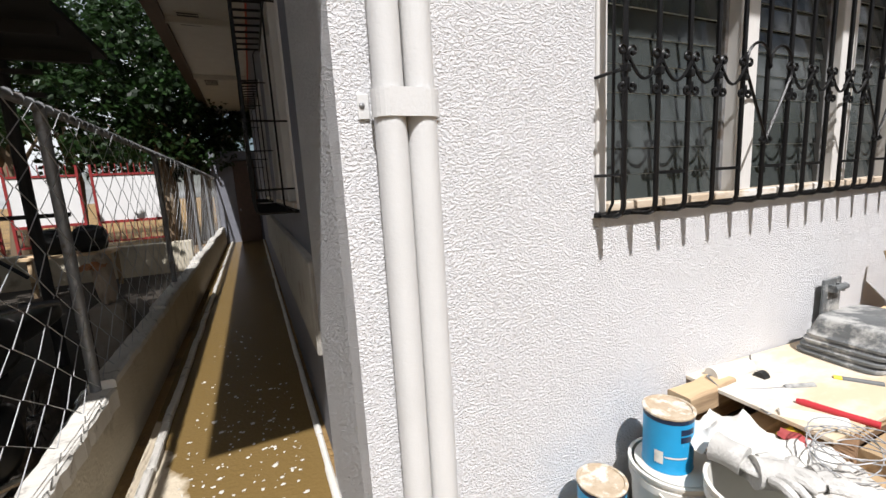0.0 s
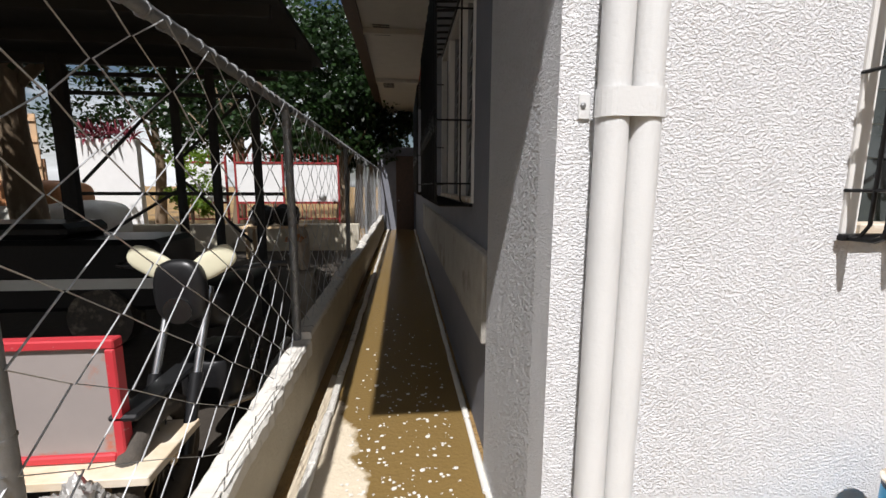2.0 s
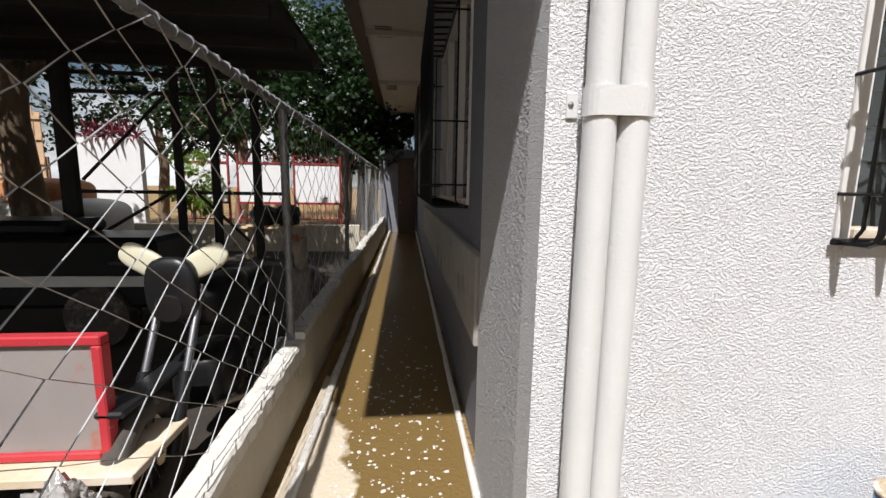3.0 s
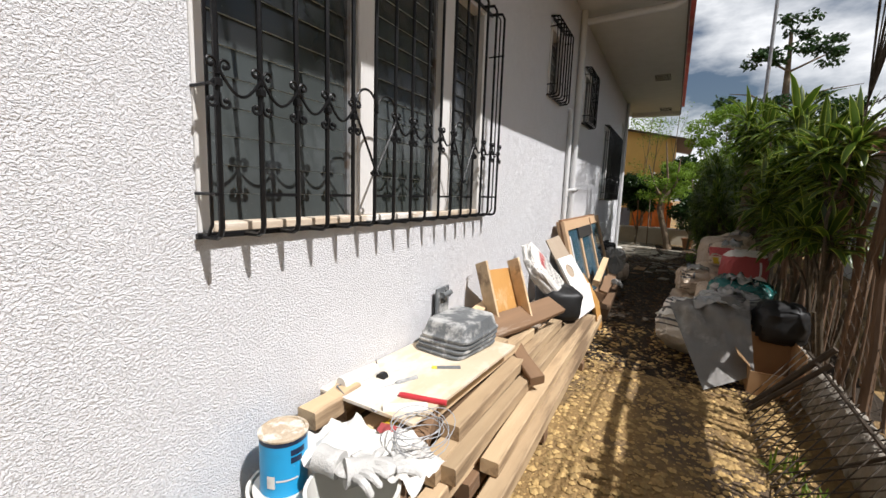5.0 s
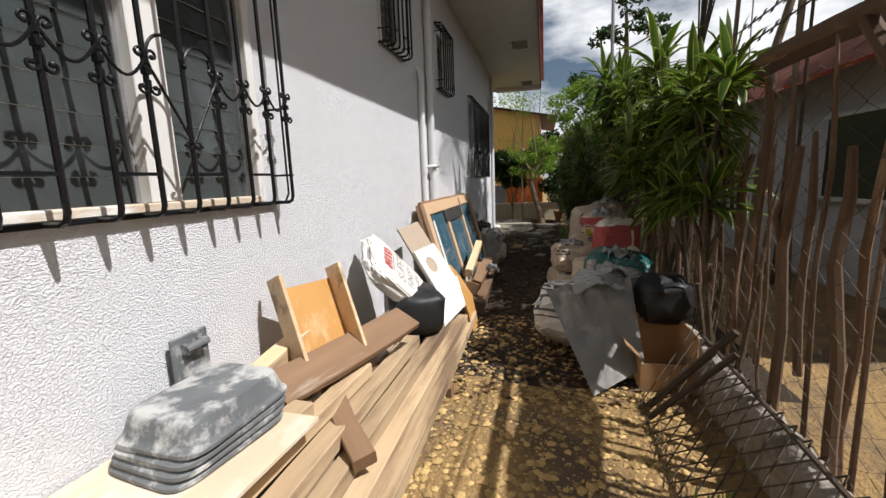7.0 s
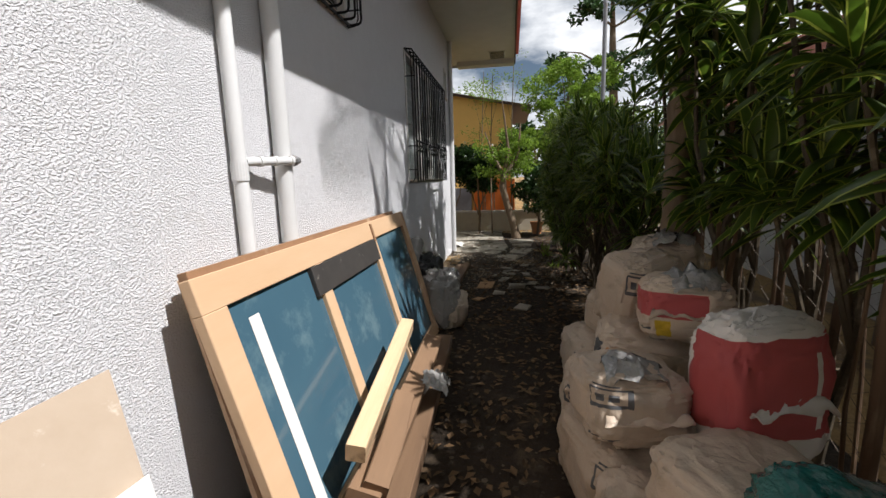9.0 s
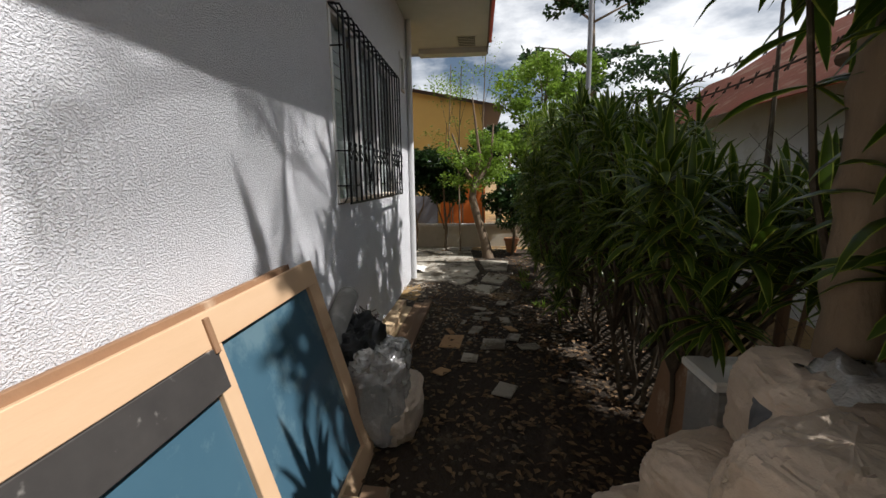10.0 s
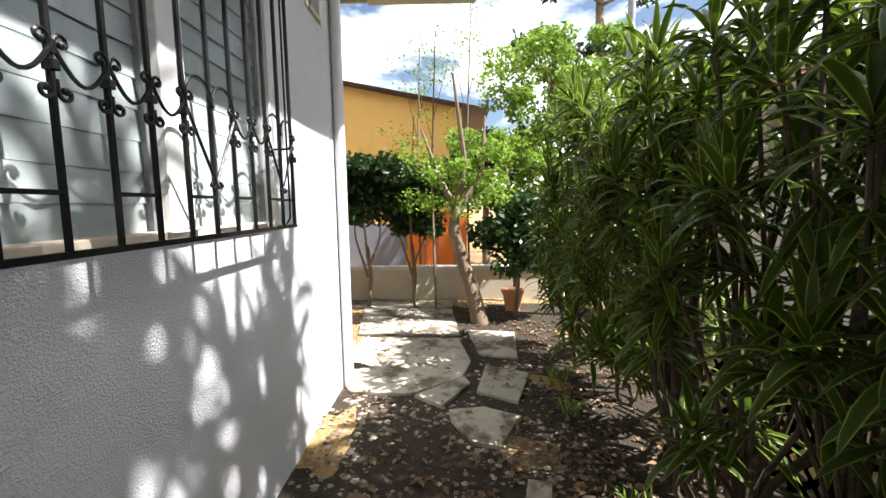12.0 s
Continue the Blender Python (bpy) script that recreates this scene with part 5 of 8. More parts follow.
# ---- plants ----
M["leaf_mid"] = material("green_strap_leaf", (0.072, 0.120, 0.012), 0.34, (0.034, 0.070, 0.008), 14, 1.0, translucent=0.45, spec=0.5, island=True, random=0.35)
M["stem"] = material("brown_cane_stem", (0.085, 0.064, 0.04), 0.85, (0.05, 0.038, 0.024), 14, 1.0, (0.15, 0.12, 0.08), 9, 0.6, 0.004, 40)
M["leaf_edge"] = material("yellow_leaf_edge", (0.30, 0.35, 0.06), 0.4, (0.22, 0.27, 0.04), 14, 1.0, translucent=0.35, island=True, random=0.3)
M["leaf_dark"] = material("dark_tree_leaf", (0.035, 0.075, 0.018), 0.4, (0.02, 0.05, 0.012), 12, 1.0, translucent=0.3, island=True, random=0.4)
M["leaf_light"] = material("light_feathery_leaf", (0.20, 0.30, 0.035), 0.5, (0.14, 0.24, 0.03), 10, 1.0, translucent=0.5, island=True, random=0.35)
M["leaf_red"] = material("red_leaf", (0.22, 0.03, 0.05), 0.45, (0.12, 0.02, 0.03), 12, 1.0, translucent=0.3, island=True, random=0.4)
M["bark"] = material("grey_brown_bark", (0.22, 0.16, 0.105), 0.9, (0.13, 0.095, 0.06), 9, 1.0, (0.32, 0.27, 0.2), 4, 0.62, 0.012, 22, stretch=(1, 1, 0.4))


def leaf(V, F, I, base, az, el, length, width, droop, rng, segs=5):
    """A strap leaf with pale edges, arching under its weight."""
    d = Vector((math.cos(az) * math.cos(el), math.sin(az) * math.cos(el), math.sin(el)))
    side = Vector((-math.sin(az), math.cos(az), 0))
    p = Vector(base)
    b = len(V)
    prof = (0.35, 0.8, 1.0, 0.9, 0.6, 0.03)
    st = length / segs
    tw = rng.uniform(-0.5, 0.5)
    for i in range(segs + 1):
        f = i / segs
        w = width * prof[min(5, int(f * 5 + 0.5))] / 2
        up = side.cross(d).normalized()
        s = (side * math.cos(tw * f) + up * math.sin(tw * f))
        lift = up * (-w * 0.35)
        for q in (-1.0, -0.78, 0.0, 0.78, 1.0):
            V.append(tuple(p + s * (w * q) - lift * abs(q)))
        p = p + d * st
        d = (d + Vector((0, 0, -droop * (0.4 + f)))).normalized()
    for i in range(segs):
        for q in range(4):
            a = b + i * 5 + q
            F.append((a, a + 1, a + 6, a + 5))
            I.append(1 if q in (0, 3) else 0)


def rosette(V, F, I, c, n, length, rng, width=0.045, tilt=(0, 0)):
    for i in range(n):
        f = i / n
        az = i * 2.399 + rng.uniform(-0.3, 0.3)
        el = radians(80 - 85 * f + rng.uniform(-12, 12))
        L = length * rng.uniform(0.75, 1.15)
        leaf(V, F, I, (c[0], c[1], c[2] - 0.12 * f), az, el, L, width * rng.uniform(0.8, 1.2), 0.26 + 0.24 * f + rng.uniform(0, 0.14), rng)


def dracaena(base, heads, rng, label, length=0.42, width=0.046, n=20, stem=0.016, trunks=3):
    """A cane plant: a few trunks that fork into a stem for each leafy head."""
    t = thing("dracaena_plant", label, "plant", base, "dracaena hedge")
    heads = [Vector(h) for h in heads]
    fork = min(h.z for h in heads) * 0.62
    tops = []
    for k in range(trunks):
        b0 = Vector(base) + Vector((rng.uniform(-0.16, 0.16), rng.uniform(-0.12, 0.12), -0.05))
        top = b0 + Vector((rng.uniform(-0.14, 0.14), rng.uniform(-0.12, 0.12), fork * rng.uniform(0.8, 1.1)))
        bm = bm_new()
        tube(bm, [b0, b0.lerp(top, 0.35) + Vector((rng.uniform(-0.03, 0.03), rng.uniform(-0.03, 0.03), 0)), b0.lerp(top, 0.7), top], [stem * 2.1, stem * 1.8, stem * 1.6, stem * 1.5], 8)
        part("trunk", bm, M["stem"], t, "", True)
        tops.append(top)
    for h in heads:
        b0 = min(tops, key=lambda q: (q - h).length)
        mid = b0.lerp(h, 0.5) + Vector((rng.uniform(-0.08, 0.08), rng.uniform(-0.08, 0.08), 0))
        bm = bm_new()
        tube(bm, [b0 - Vector((0, 0, 0.02)), b0.lerp(mid, 0.5) + Vector((0, 0, 0.03)), mid, mid.lerp(h, 0.5), h], [stem * 1.2, stem * 1.1, stem, stem * 0.9, stem * 0.7], 6)
        part("stem", bm, M["stem"], t, "", True)
        V, F, I = [], [], []
        rosette(V, F, I, h, n, length, rng, width)
        # older leaves hanging lower on the stem
        for k in range(n // 2):
            p = mid.lerp(h, rng.uniform(0.35, 0.98))
            leaf(V, F, I, p, rng.uniform(0, 6.28), radians(rng.uniform(-35, 25)), length * rng.uniform(0.7, 1.05), width, 0.32, rng)
        soup("crown", V, F, [M["leaf_mid"], M["leaf_edge"]], t, I, True)
    return t


pr_ = random.Random(21)
DL = "variegated dracaena with arching striped leaves"
# tall single plant by the sacks, crown against the sky
dracaena((5.7, -1.3, 0.0), [(5.62, -1.2, 2.42), (5.85, -1.35, 2.05), (5.5, -1.35, 1.85), (5.75, -1.05, 1.65)], pr_, "tall variegated dracaena behind the cement sacks", 0.44, 0.068, 26, 0.014)
# plants behind the sacks
x = 4.75
while x < 8.3:
    heads = [(x + pr_.uniform(-0.3, 0.3), -1.48 + pr_.uniform(-0.3, 0.3), pr_.uniform(1.25, 2.2)) for _ in range(5)]
    if x > 6.6:
        heads += [(x + pr_.uniform(-0.3, 0.3), -1.3 + pr_.uniform(-0.3, 0.2), pr_.uniform(1.9, 2.65)) for _ in range(4)]
    else:
        heads += [(x + pr_.uniform(-0.3, 0.3), -1.2 + pr_.uniform(-0.25, 0.15), pr_.uniform(1.6, 2.1)) for _ in range(2)]
    dracaena((x, -1.55 + pr_.uniform(-0.1, 0.1), 0), heads, pr_, DL + " behind the cement sacks", 0.36, 0.062, 18, 0.013, 3)
    x += 0.52
# hedge along the path
x = 8.5
while x < 14.6:
    f = (x - 8.5) / 6
    near = x < 10.7
    top = 1.86 if x < 9.7 else 2.3 + 0.35 * f
    heads = [(x + pr_.uniform(-0.35, 0.35), -1.35 + pr_.uniform(-0.35, 0.5), pr_.uniform(1.2 if near else 0.75, top - 0.15)) for _ in range(9)]
    heads += [(x + pr_.uniform(-0.3, 0.3), -1.15 + pr_.uniform(-0.4, 0.35), pr_.uniform(top - 0.45, top)) for _ in range(6)]
    heads += [(x + pr_.uniform(-0.3, 0.3), -0.82 + pr_.uniform(-0.12, 0.12), pr_.uniform(1.45 if near else 1.1, 1.9)) for _ in range(2 if near else 4)]
    heads += [(x + pr_.uniform(-0.3, 0.3), -1.0 + pr_.uniform(-0.25, 0.2), pr_.uniform(0.75, 1.15) if near else pr_.uniform(0.4, 0.9)) for _ in range(1 if near or x < 12.0 else 3)]
    dracaena((x, -1.25 + pr_.uniform(-0.15, 0.12), 0), heads, pr_, DL + " in the hedge along the path", 0.28 if near else 0.27, 0.042 if near else 0.040, 20, 0.010)
    x += 0.42
# thick ringed trunk rising behind the sacks
tk = dracaena((7.78, -1.16, 0.0), [(7.7, -1.05, 2.75), (7.95, -1.3, 2.6), (7.5, -1.2, 2.55)], pr_, "thick-trunked dracaena rising behind the sacks", 0.48, 0.066, 22, 0.02, 1)
bm = bm_new()
tube(bm, [(7.78 + 0.012 * math.sin(i * 1.7), -1.16, i * 0.075 - 0.05) for i in range(30)], [0.075 + 0.007 * (i % 2) for i in range(30)], 12)
part("trunk", bm, M["bark"], tk, "thick ringed brown trunk", True)
# low fresh weeds by the rubble
for x, y, s in ((3.35, -0.95, 0.16), (3.1, -1.05, 0.12), (12.9, -0.72, 0.2), (13.5, -0.75, 0.22), (11.9, -0.8, 0.15)):
    V, F, I = [], [], []
    wg = random.Random(int(x * 10))
    for k in range(22):
        leaf(V, F, I, (x + wg.uniform(-0.08, 0.08), y + wg.uniform(-0.08, 0.08), 0.0), wg.uniform(0, 6.28), radians(wg.uniform(35, 85)), s * wg.uniform(0.6, 1.2), 0.014, 0.2, wg, 5)
    tagged(soup("weed_tuft", V, F, [M["leaf_light"], M["leaf_light"]], None, I), "small tuft of fresh green weeds", "weed", "weeds")


def leaf_cloud(V, F, c, r, n, size, rng, flat=0.7):
    for i in range(n):
        a, z = rng.uniform(0, 6.283), rng.uniform(-1, 1)
        rr = r * rng.uniform(0.35, 1.0) ** 0.6
        s = math.sqrt(max(0, 1 - z * z))
        p = Vector((c[0] + rr * s * math.cos(a), c[1] + rr * s * math.sin(a), c[2] + rr * z * flat))
        d = Vector((rng.uniform(-1, 1), rng.uniform(-1, 1), rng.uniform(-0.9, 0.4))).normalized()
        w = d.orthogonal().normalized()
        w = (w * math.cos(rng.uniform(0, 3)) + d.cross(w) * math.sin(rng.uniform(0, 3))).normalized()
        L, W = size * rng.uniform(0.6, 1.3), size * rng.uniform(0.22, 0.34)
        b = len(V)
        V.extend((tuple(p), tuple(p + d * L * 0.5 + w * W), tuple(p + d * L), tuple(p + d * L * 0.5 - w * W)))
        F.append((b, b + 1, b + 2, b + 3))


def tree(name, label, trunk, radii, limbs, clouds, size, mat, seed, bark="bark", flat=0.7, category="tree", group=""):
    """trunk: points; limbs: lists of points; clouds: (centre, radius, leaves)."""
    rng = random.Random(seed)
    t = thing(name, label, category, trunk[0], group)
    bm = bm_new()
    tube(bm, trunk, radii, 10)
    part("trunk", bm, M[bark], t, "", True)
    for lp in limbs:
        bm = bm_new()
        k = len(lp)
        tube(bm, lp, [radii[-1] * (0.85 - 0.65 * i / (k - 1)) for i in range(k)], 7)
        part("limb", bm, M[bark], t, "", True)
    V, F = [], []
    for c, r, n in clouds:
        leaf_cloud(V, F, c, r, n, size, rng, flat)
    soup("crown", V, F, [M[mat]], t)
    return t


def spread(rng, c, size, k, r0, r1, n):
    out = []
    for _ in range(k):
        p = (c[0] + rng.uniform(-1, 1) * size[0], c[1] + rng.uniform(-1, 1) * size[1], c[2] + rng.uniform(-1, 1) * size[2])
        out.append((p, rng.uniform(r0, r1), n))
    return out


tr_ = random.Random(77)
# end of the path: crooked tree, two dark bushes, light feathery tree
tree("crooked_tree", "crooked grey-barked tree with sparse light leaves", [(15.5, -0.2, -0.05), (15.52, -0.12, 0.35), (15.55, 0.02, 0.8), (15.6, 0.16, 1.3), (15.6, 0.12, 1.6)], [0.13, 0.10, 0.09, 0.085, 0.075],
     [[(15.6, 0.12, 1.55), (15.7, 0.35, 2.0), (15.75, 0.6, 2.7)], [(15.6, 0.12, 1.55), (15.5, 0.0, 2.2), (15.6, 0.15, 3.4)], [(15.6, 0.12, 1.5), (15.8, -0.25, 2.1), (15.9, -0.3, 2.9)]],
     spread(tr_, (15.7, 0.1, 2.0), (0.45, 0.6, 0.45), 22, 0.14, 0.28, 110), 0.07, "leaf_light", 3)
for bx, by, bz, s in ((16.4, 1.55, 1.95, 11), (16.6, 0.85, 1.75, 12), (16.9, 2.2, 1.9, 13), (15.9, -0.75, 1.25, 14)):
    tree("dark_bush", "small bushy tree with dark glossy leaves", [(bx, by, -0.02), (bx + 0.03, by - 0.04, 0.5), (bx, by, 1.0)], [0.035, 0.03, 0.028],
         [[(bx, by, 0.5), (bx + 0.1, by + 0.2, 1.1), (bx + 0.1, by + 0.25, 1.6)], [(bx, by, 0.6), (bx, by - 0.2, 1.1), (bx, by - 0.25, 1.6)], [(bx, by, 0.8), (bx - 0.15, by, 1.3), (bx - 0.2, by + 0.05, 1.7)]],
         spread(tr_, (bx, by, bz), (0.42, 0.5, 0.48), 28, 0.18, 0.32, 190), 0.10, "leaf_dark", s, group="dark bushes")
tree("feathery_tree", "light green feathery tree beyond the hedge", [(18.2, -1.9, -0.05), (18.1, -1.85, 1.5), (18.2, -1.7, 3.0), (18.1, -1.8, 4.4)], [0.09, 0.075, 0.055, 0.03],
     [[(18.15, -1.8, 2.2), (18.0, -1.2, 3.0), (17.9, -0.8, 3.8)], [(18.2, -1.7, 2.8), (18.4, -2.3, 3.6), (18.4, -2.7, 4.2)], [(18.2, -1.7, 3.0), (17.7, -1.6, 3.8), (17.5, -1.4, 4.8)]],
     spread(tr_, (18.0, -1.75, 3.7), (0.8, 1.3, 1.1), 60, 0.2, 0.42, 230), 0.09, "leaf_light", 5)
tree("feathery_tree", "light green feathery shrub beside the crooked tree", [(16.8, -0.9, -0.05), (16.8, -0.85, 1.2), (16.75, -0.7, 2.3)], [0.05, 0.04, 0.02],
     [[(16.8, -0.85, 1.2), (16.7, -0.4, 2.0)], [(16.8, -0.85, 1.4), (16.9, -1.3, 2.2)]],
     spread(tr_, (16.8, -0.75, 2.1), (0.5, 0.8, 0.65), 30, 0.16, 0.34, 220), 0.08, "leaf_light", 6)
# thin bare saplings with few leaves
for k, (sx, sy, h) in enumerate(((16.2, 0.45, 4.2), (16.6, -0.1, 4.8), (17.2, 0.75, 4.5), (16.3, 0.8, 3.0))):
    tree("sapling", "thin bare sapling with a few feathery leaves", [(sx, sy, 0), (sx + 0.05, sy + 0.04, h * 0.5), (sx + 0.02, sy - 0.05, h)], [0.022, 0.016, 0.008],
         [[(sx + 0.04, sy, h * 0.6), (sx + 0.1, sy + 0.3, h * 0.9)], [(sx + 0.03, sy, h * 0.7), (sx, sy - 0.3, h * 0.95)]],
         spread(tr_, (sx, sy, h * 0.9), (0.2, 0.45, 0.4), 9, 0.15, 0.3, 26), 0.05, "leaf_light", 40 + k, group="saplings")
# broad tree with tiers against the sky
tree("tiered_tree", "tall dark tree with tiered branches against the sky", [(20.5, -3.6, -0.1), (20.4, -3.6, 3.0), (20.6, -3.5, 5.5), (20.5, -3.4, 7.8)], [0.2, 0.16, 0.12, 0.05],
     [[(20.5, -3.5, 5.0), (20.3, -2.4, 5.6), (20.3, -1.7, 5.7)], [(20.5, -3.5, 5.2), (20.6, -4.7, 5.7), (20.5, -5.6, 5.8)], [(20.5, -3.5, 6.4), (20.2, -2.6, 6.9), (20.2, -2.1, 7.0)], [(20.5, -3.5, 6.4), (20.8, -4.6, 7.0), (20.9, -5.2, 7.3)]],
     spread(tr_, (20.5, -3.6, 4.9), (1.2, 2.0, 0.7), 26, 0.3, 0.55, 90) + spread(tr_, (20.4, -3.6, 7.0), (0.7, 1.4, 0.35), 16, 0.25, 0.45, 80) + spread(tr_, (20.5, -3.5, 7.9), (0.4, 0.6, 0.3), 6, 0.2, 0.4, 70), 0.17, "leaf_dark", 9, flat=0.45)
for k, (bx, by, bz, sz) in enumerate(((23.0, 0.8, 2.6, 1.4), (19.4, -0.6, 2.6, 1.0), (24.5, -4.5, 3.0, 2.4), (19.5, -3.3, 2.0, 1.3), (30.0, 4.0, 5.0, 3.0), (22.0, -7.0, 3.0, 2.2))):
    tree("garden_tree", "leafy green garden tree in the distance", [(bx, by, -0.05), (bx + 0.1, by, bz * 0.5), (bx, by, bz)], [0.1, 0.08, 0.05],
         [[(bx, by, bz * 0.6), (bx, by + sz * 0.6, bz)], [(bx, by, bz * 0.6), (bx, by - sz * 0.6, bz)]],
         spread(tr_, (bx, by, bz), (sz * 0.6, sz, sz * 0.6), 26, sz * 0.22, sz * 0.42, 120), 0.15, "leaf_dark" if k % 2 else "leaf_light", 60 + k, group="far trees")


def palm(base, top, fronds, length, seed, label, az0=0.0, girth=1.0):
    rng = random.Random(seed)
    t = thing("coconut_palm", label, "palm", base, "coconut palms")
    b, c = Vector(base), Vector(top)
    bm = bm_new()
    tube(bm, [b, b.lerp(c, 0.3) + Vector((0.1, 0.05, 0)), b.lerp(c, 0.7) + Vector((0.05, 0.05, 0)), c], [r * girth for r in (0.17, 0.14, 0.12, 0.11)], 10)
    part("trunk", bm, M["bark"], t, "", True)
    for k in range(fronds):
        az = az0 + k * 2.399
        el = radians(60 - 75 * (k / fronds) + rng.uniform(-8, 8))
        d = Vector((math.cos(az) * math.cos(el), math.sin(az) * math.cos(el), math.sin(el)))
        side = Vector((-math.sin(az), math.cos(az), 0))
        p = c.copy()
        pts = [p.copy()]
        dirs = [d.copy()]
        N = 18
        for i in range(N):
            p = p + d * (length / N)
            d = (d + Vector((0, 0, -0.09))).normalized()
            pts.append(p.copy())
            dirs.append(d.copy())
        bm = bm_new()
        tube(bm, pts, [0.022 * (1 - i / (N + 4)) for i in range(N + 1)], 5)
        fr_ = part("frond_stalk", bm, M["leaf_mid"], t)
        V, F = [], []
        for i in range(2, N * 2):
            f = i / (N * 2)
            j = min(N - 1, int(f * N))
            q = pts[j].lerp(pts[j + 1], f * N - j)
            L = length * 0.22 * math.sin(math.pi * (0.12 + 0.85 * f)) + 0.1
            for s in (-1, 1):
                dd = (side * s + dirs[j] * 0.55 + Vector((0, 0, -0.35 - rng.uniform(0, 0.4)))).normalized()
                w = dirs[j] * 0.013
                b0 = len(V)
                m1 = q + dd * L * 0.5
                V.extend((tuple(q - w), tuple(q + w), tuple(m1 + w), tuple(m1 - w), tuple(m1 + dd * L * 0.5 + Vector((0, 0, -0.12 * L)))))
                F.append((b0, b0 + 1, b0 + 2, b0 + 3))
                F.append((b0 + 3, b0 + 2, b0 + 4))
        soup("leaflet_fan", V, F, [M["leaf_mid"]], fr_)
    return t


palm((7.9, -5.0, -0.06), (7.6, -4.6, 5.3), 13, 2.6, 4, "coconut palm with drooping fronds beyond the fence", 0.4)
# slim palms, crowns out of view, placed to cast streaked shade on the wall
palm((7.7, -3.35, -0.06), (7.9, -3.3, 8.4), 5, 1.9, 5, "slim tall palm beyond the fence casting streaks on the wall", 1.0, 0.24)
palm((9.5, -3.2, -0.06), (9.1, -3.25, 8.8), 6, 1.9, 6, "slim tall palm beyond the fence casting streaks on the wall", 2.0, 0.24)
# cane plants added beyond the fence, crowns over the hedge, to shade the wall
tall = random.Random(17)
dracaena((11.6, -3.3, -0.06), [(tall.uniform(8.7, 11.3), -3.3 + tall.uniform(-0.3, 0.3), tall.uniform(6.5, 8.2)) for _ in range(23)], tall, "very tall cane dracaena added to shade the wall", 0.62, 0.075, 13, 0.012, 2)

dracaena((7.9, -3.25, -0.06), [(tall.uniform(7.5, 9.0), -3.3 + tall.uniform(-0.25, 0.25), tall.uniform(6.1, 7.3)) for _ in range(12)], tall, "very tall cane dracaena added to shade the wall", 0.6, 0.075, 13, 0.012, 2)
# crown out of view, added so the near hedge falls in shade
tree("garden_tree", "leafy tree added beyond the fence to shade the hedge", [(8.9, -3.4, -0.06), (8.9, -3.5, 3.2), (9.0, -4.3, 6.4)], [0.07, 0.055, 0.04],
     [[(8.95, -4.0, 5.0), (8.2, -4.5, 6.6)], [(8.95, -4.0, 5.2), (9.9, -4.5, 6.6)]],
     spread(tr_, (8.9, -4.5, 6.6), (1.5, 0.6, 0.45), 26, 0.3, 0.5, 110), 0.2, "leaf_dark", 92, group="far trees")

# ---- right side: sacks ----
def sack(c, size, rot, seed, label, mat="sack", prints=(), tie=False, wr=0.075):
    s = thing("cement_sack", label, "sack", (c[0], c[1], c[2] - size[2] / 2), "cement sacks")
    m = Matrix.Translation(c) @ Euler([radians(a) for a in rot]).to_matrix().to_4x4()
    e1, e2 = 0.55, 0.5
    bm = bm_new()
    superbag(bm, m, *size, seed, e1, e2, wr, 96, 60, prints)
    body = part("sack", bm, M[mat], s, "", True)
    for *_, mt in prints:
        body.data.materials.append(M[mt])
    # folded and stitched mouth at the end that faces the path's start
    V, F = [], []
    for i in range(17):
        u = i / 16 - 0.5
        for j in range(4):
            w = j / 3
            q = Vector((-size[0] * (0.46 + 0.09 * w) + 0.02 * noise.noise((u * 9, w * 2, seed)), size[1] * 0.74 * u * (1 + 0.12 * w), size[2] * (0.10 * noise.noise((u * 5, w, seed + 4)) - 0.08 * w)))
            V.append(tuple(m @ q))
    for i in range(16):
        for j in range(3):
            k = i * 4 + j
            F.append((k, k + 1, k + 5, k + 4))
    flap = soup("stitched_mouth", V, F, [M[mat]], s, None, True)
    flap.modifiers.new("thickness", 'SOLIDIFY').thickness = 0.006
    if tie:
        V, F = [], []
        crumple(V, F, (c[0] - size[0] * 0.2, c[1], c[2] + size[2] / 2 - 0.03), (0.24, 0.24, 0.12), seed, 9, 0.6)
        soup("torn_mouth", V, F, [M["clear_plastic"]], s, None, True, "torn plastic mouth")
    return s


# prints face the path (+y) and the walker (-x): u = pi is -x, pi/2 is +y
H2 = math.pi / 2
APO = ((2.0, 3.1, 0.04, 0.46, "print_dark"), (2.1, 3.0, 0.1, 0.40, "sack"), (2.2, 2.5, 0.16, 0.34, "print_dark"), (2.6, 2.9, 0.16, 0.34, "print_dark"), (2.1, 2.9, 0.54, 0.6, "print_dark"), (1.9, 2.9, -0.42, -0.38, "print_dark"), (1.9, 2.9, -0.33, -0.29, "print_dark"))
ORG = ((2.3, 3.0, -0.35, 0.25, "print_orange"), (1.7, 2.1, 0.0, 0.3, "print_dark"))
RED = ((1.2, 4.4, -0.30, 0.62, "print_red"), (3.36, 3.44, -0.2, 0.35, "sack_white"))
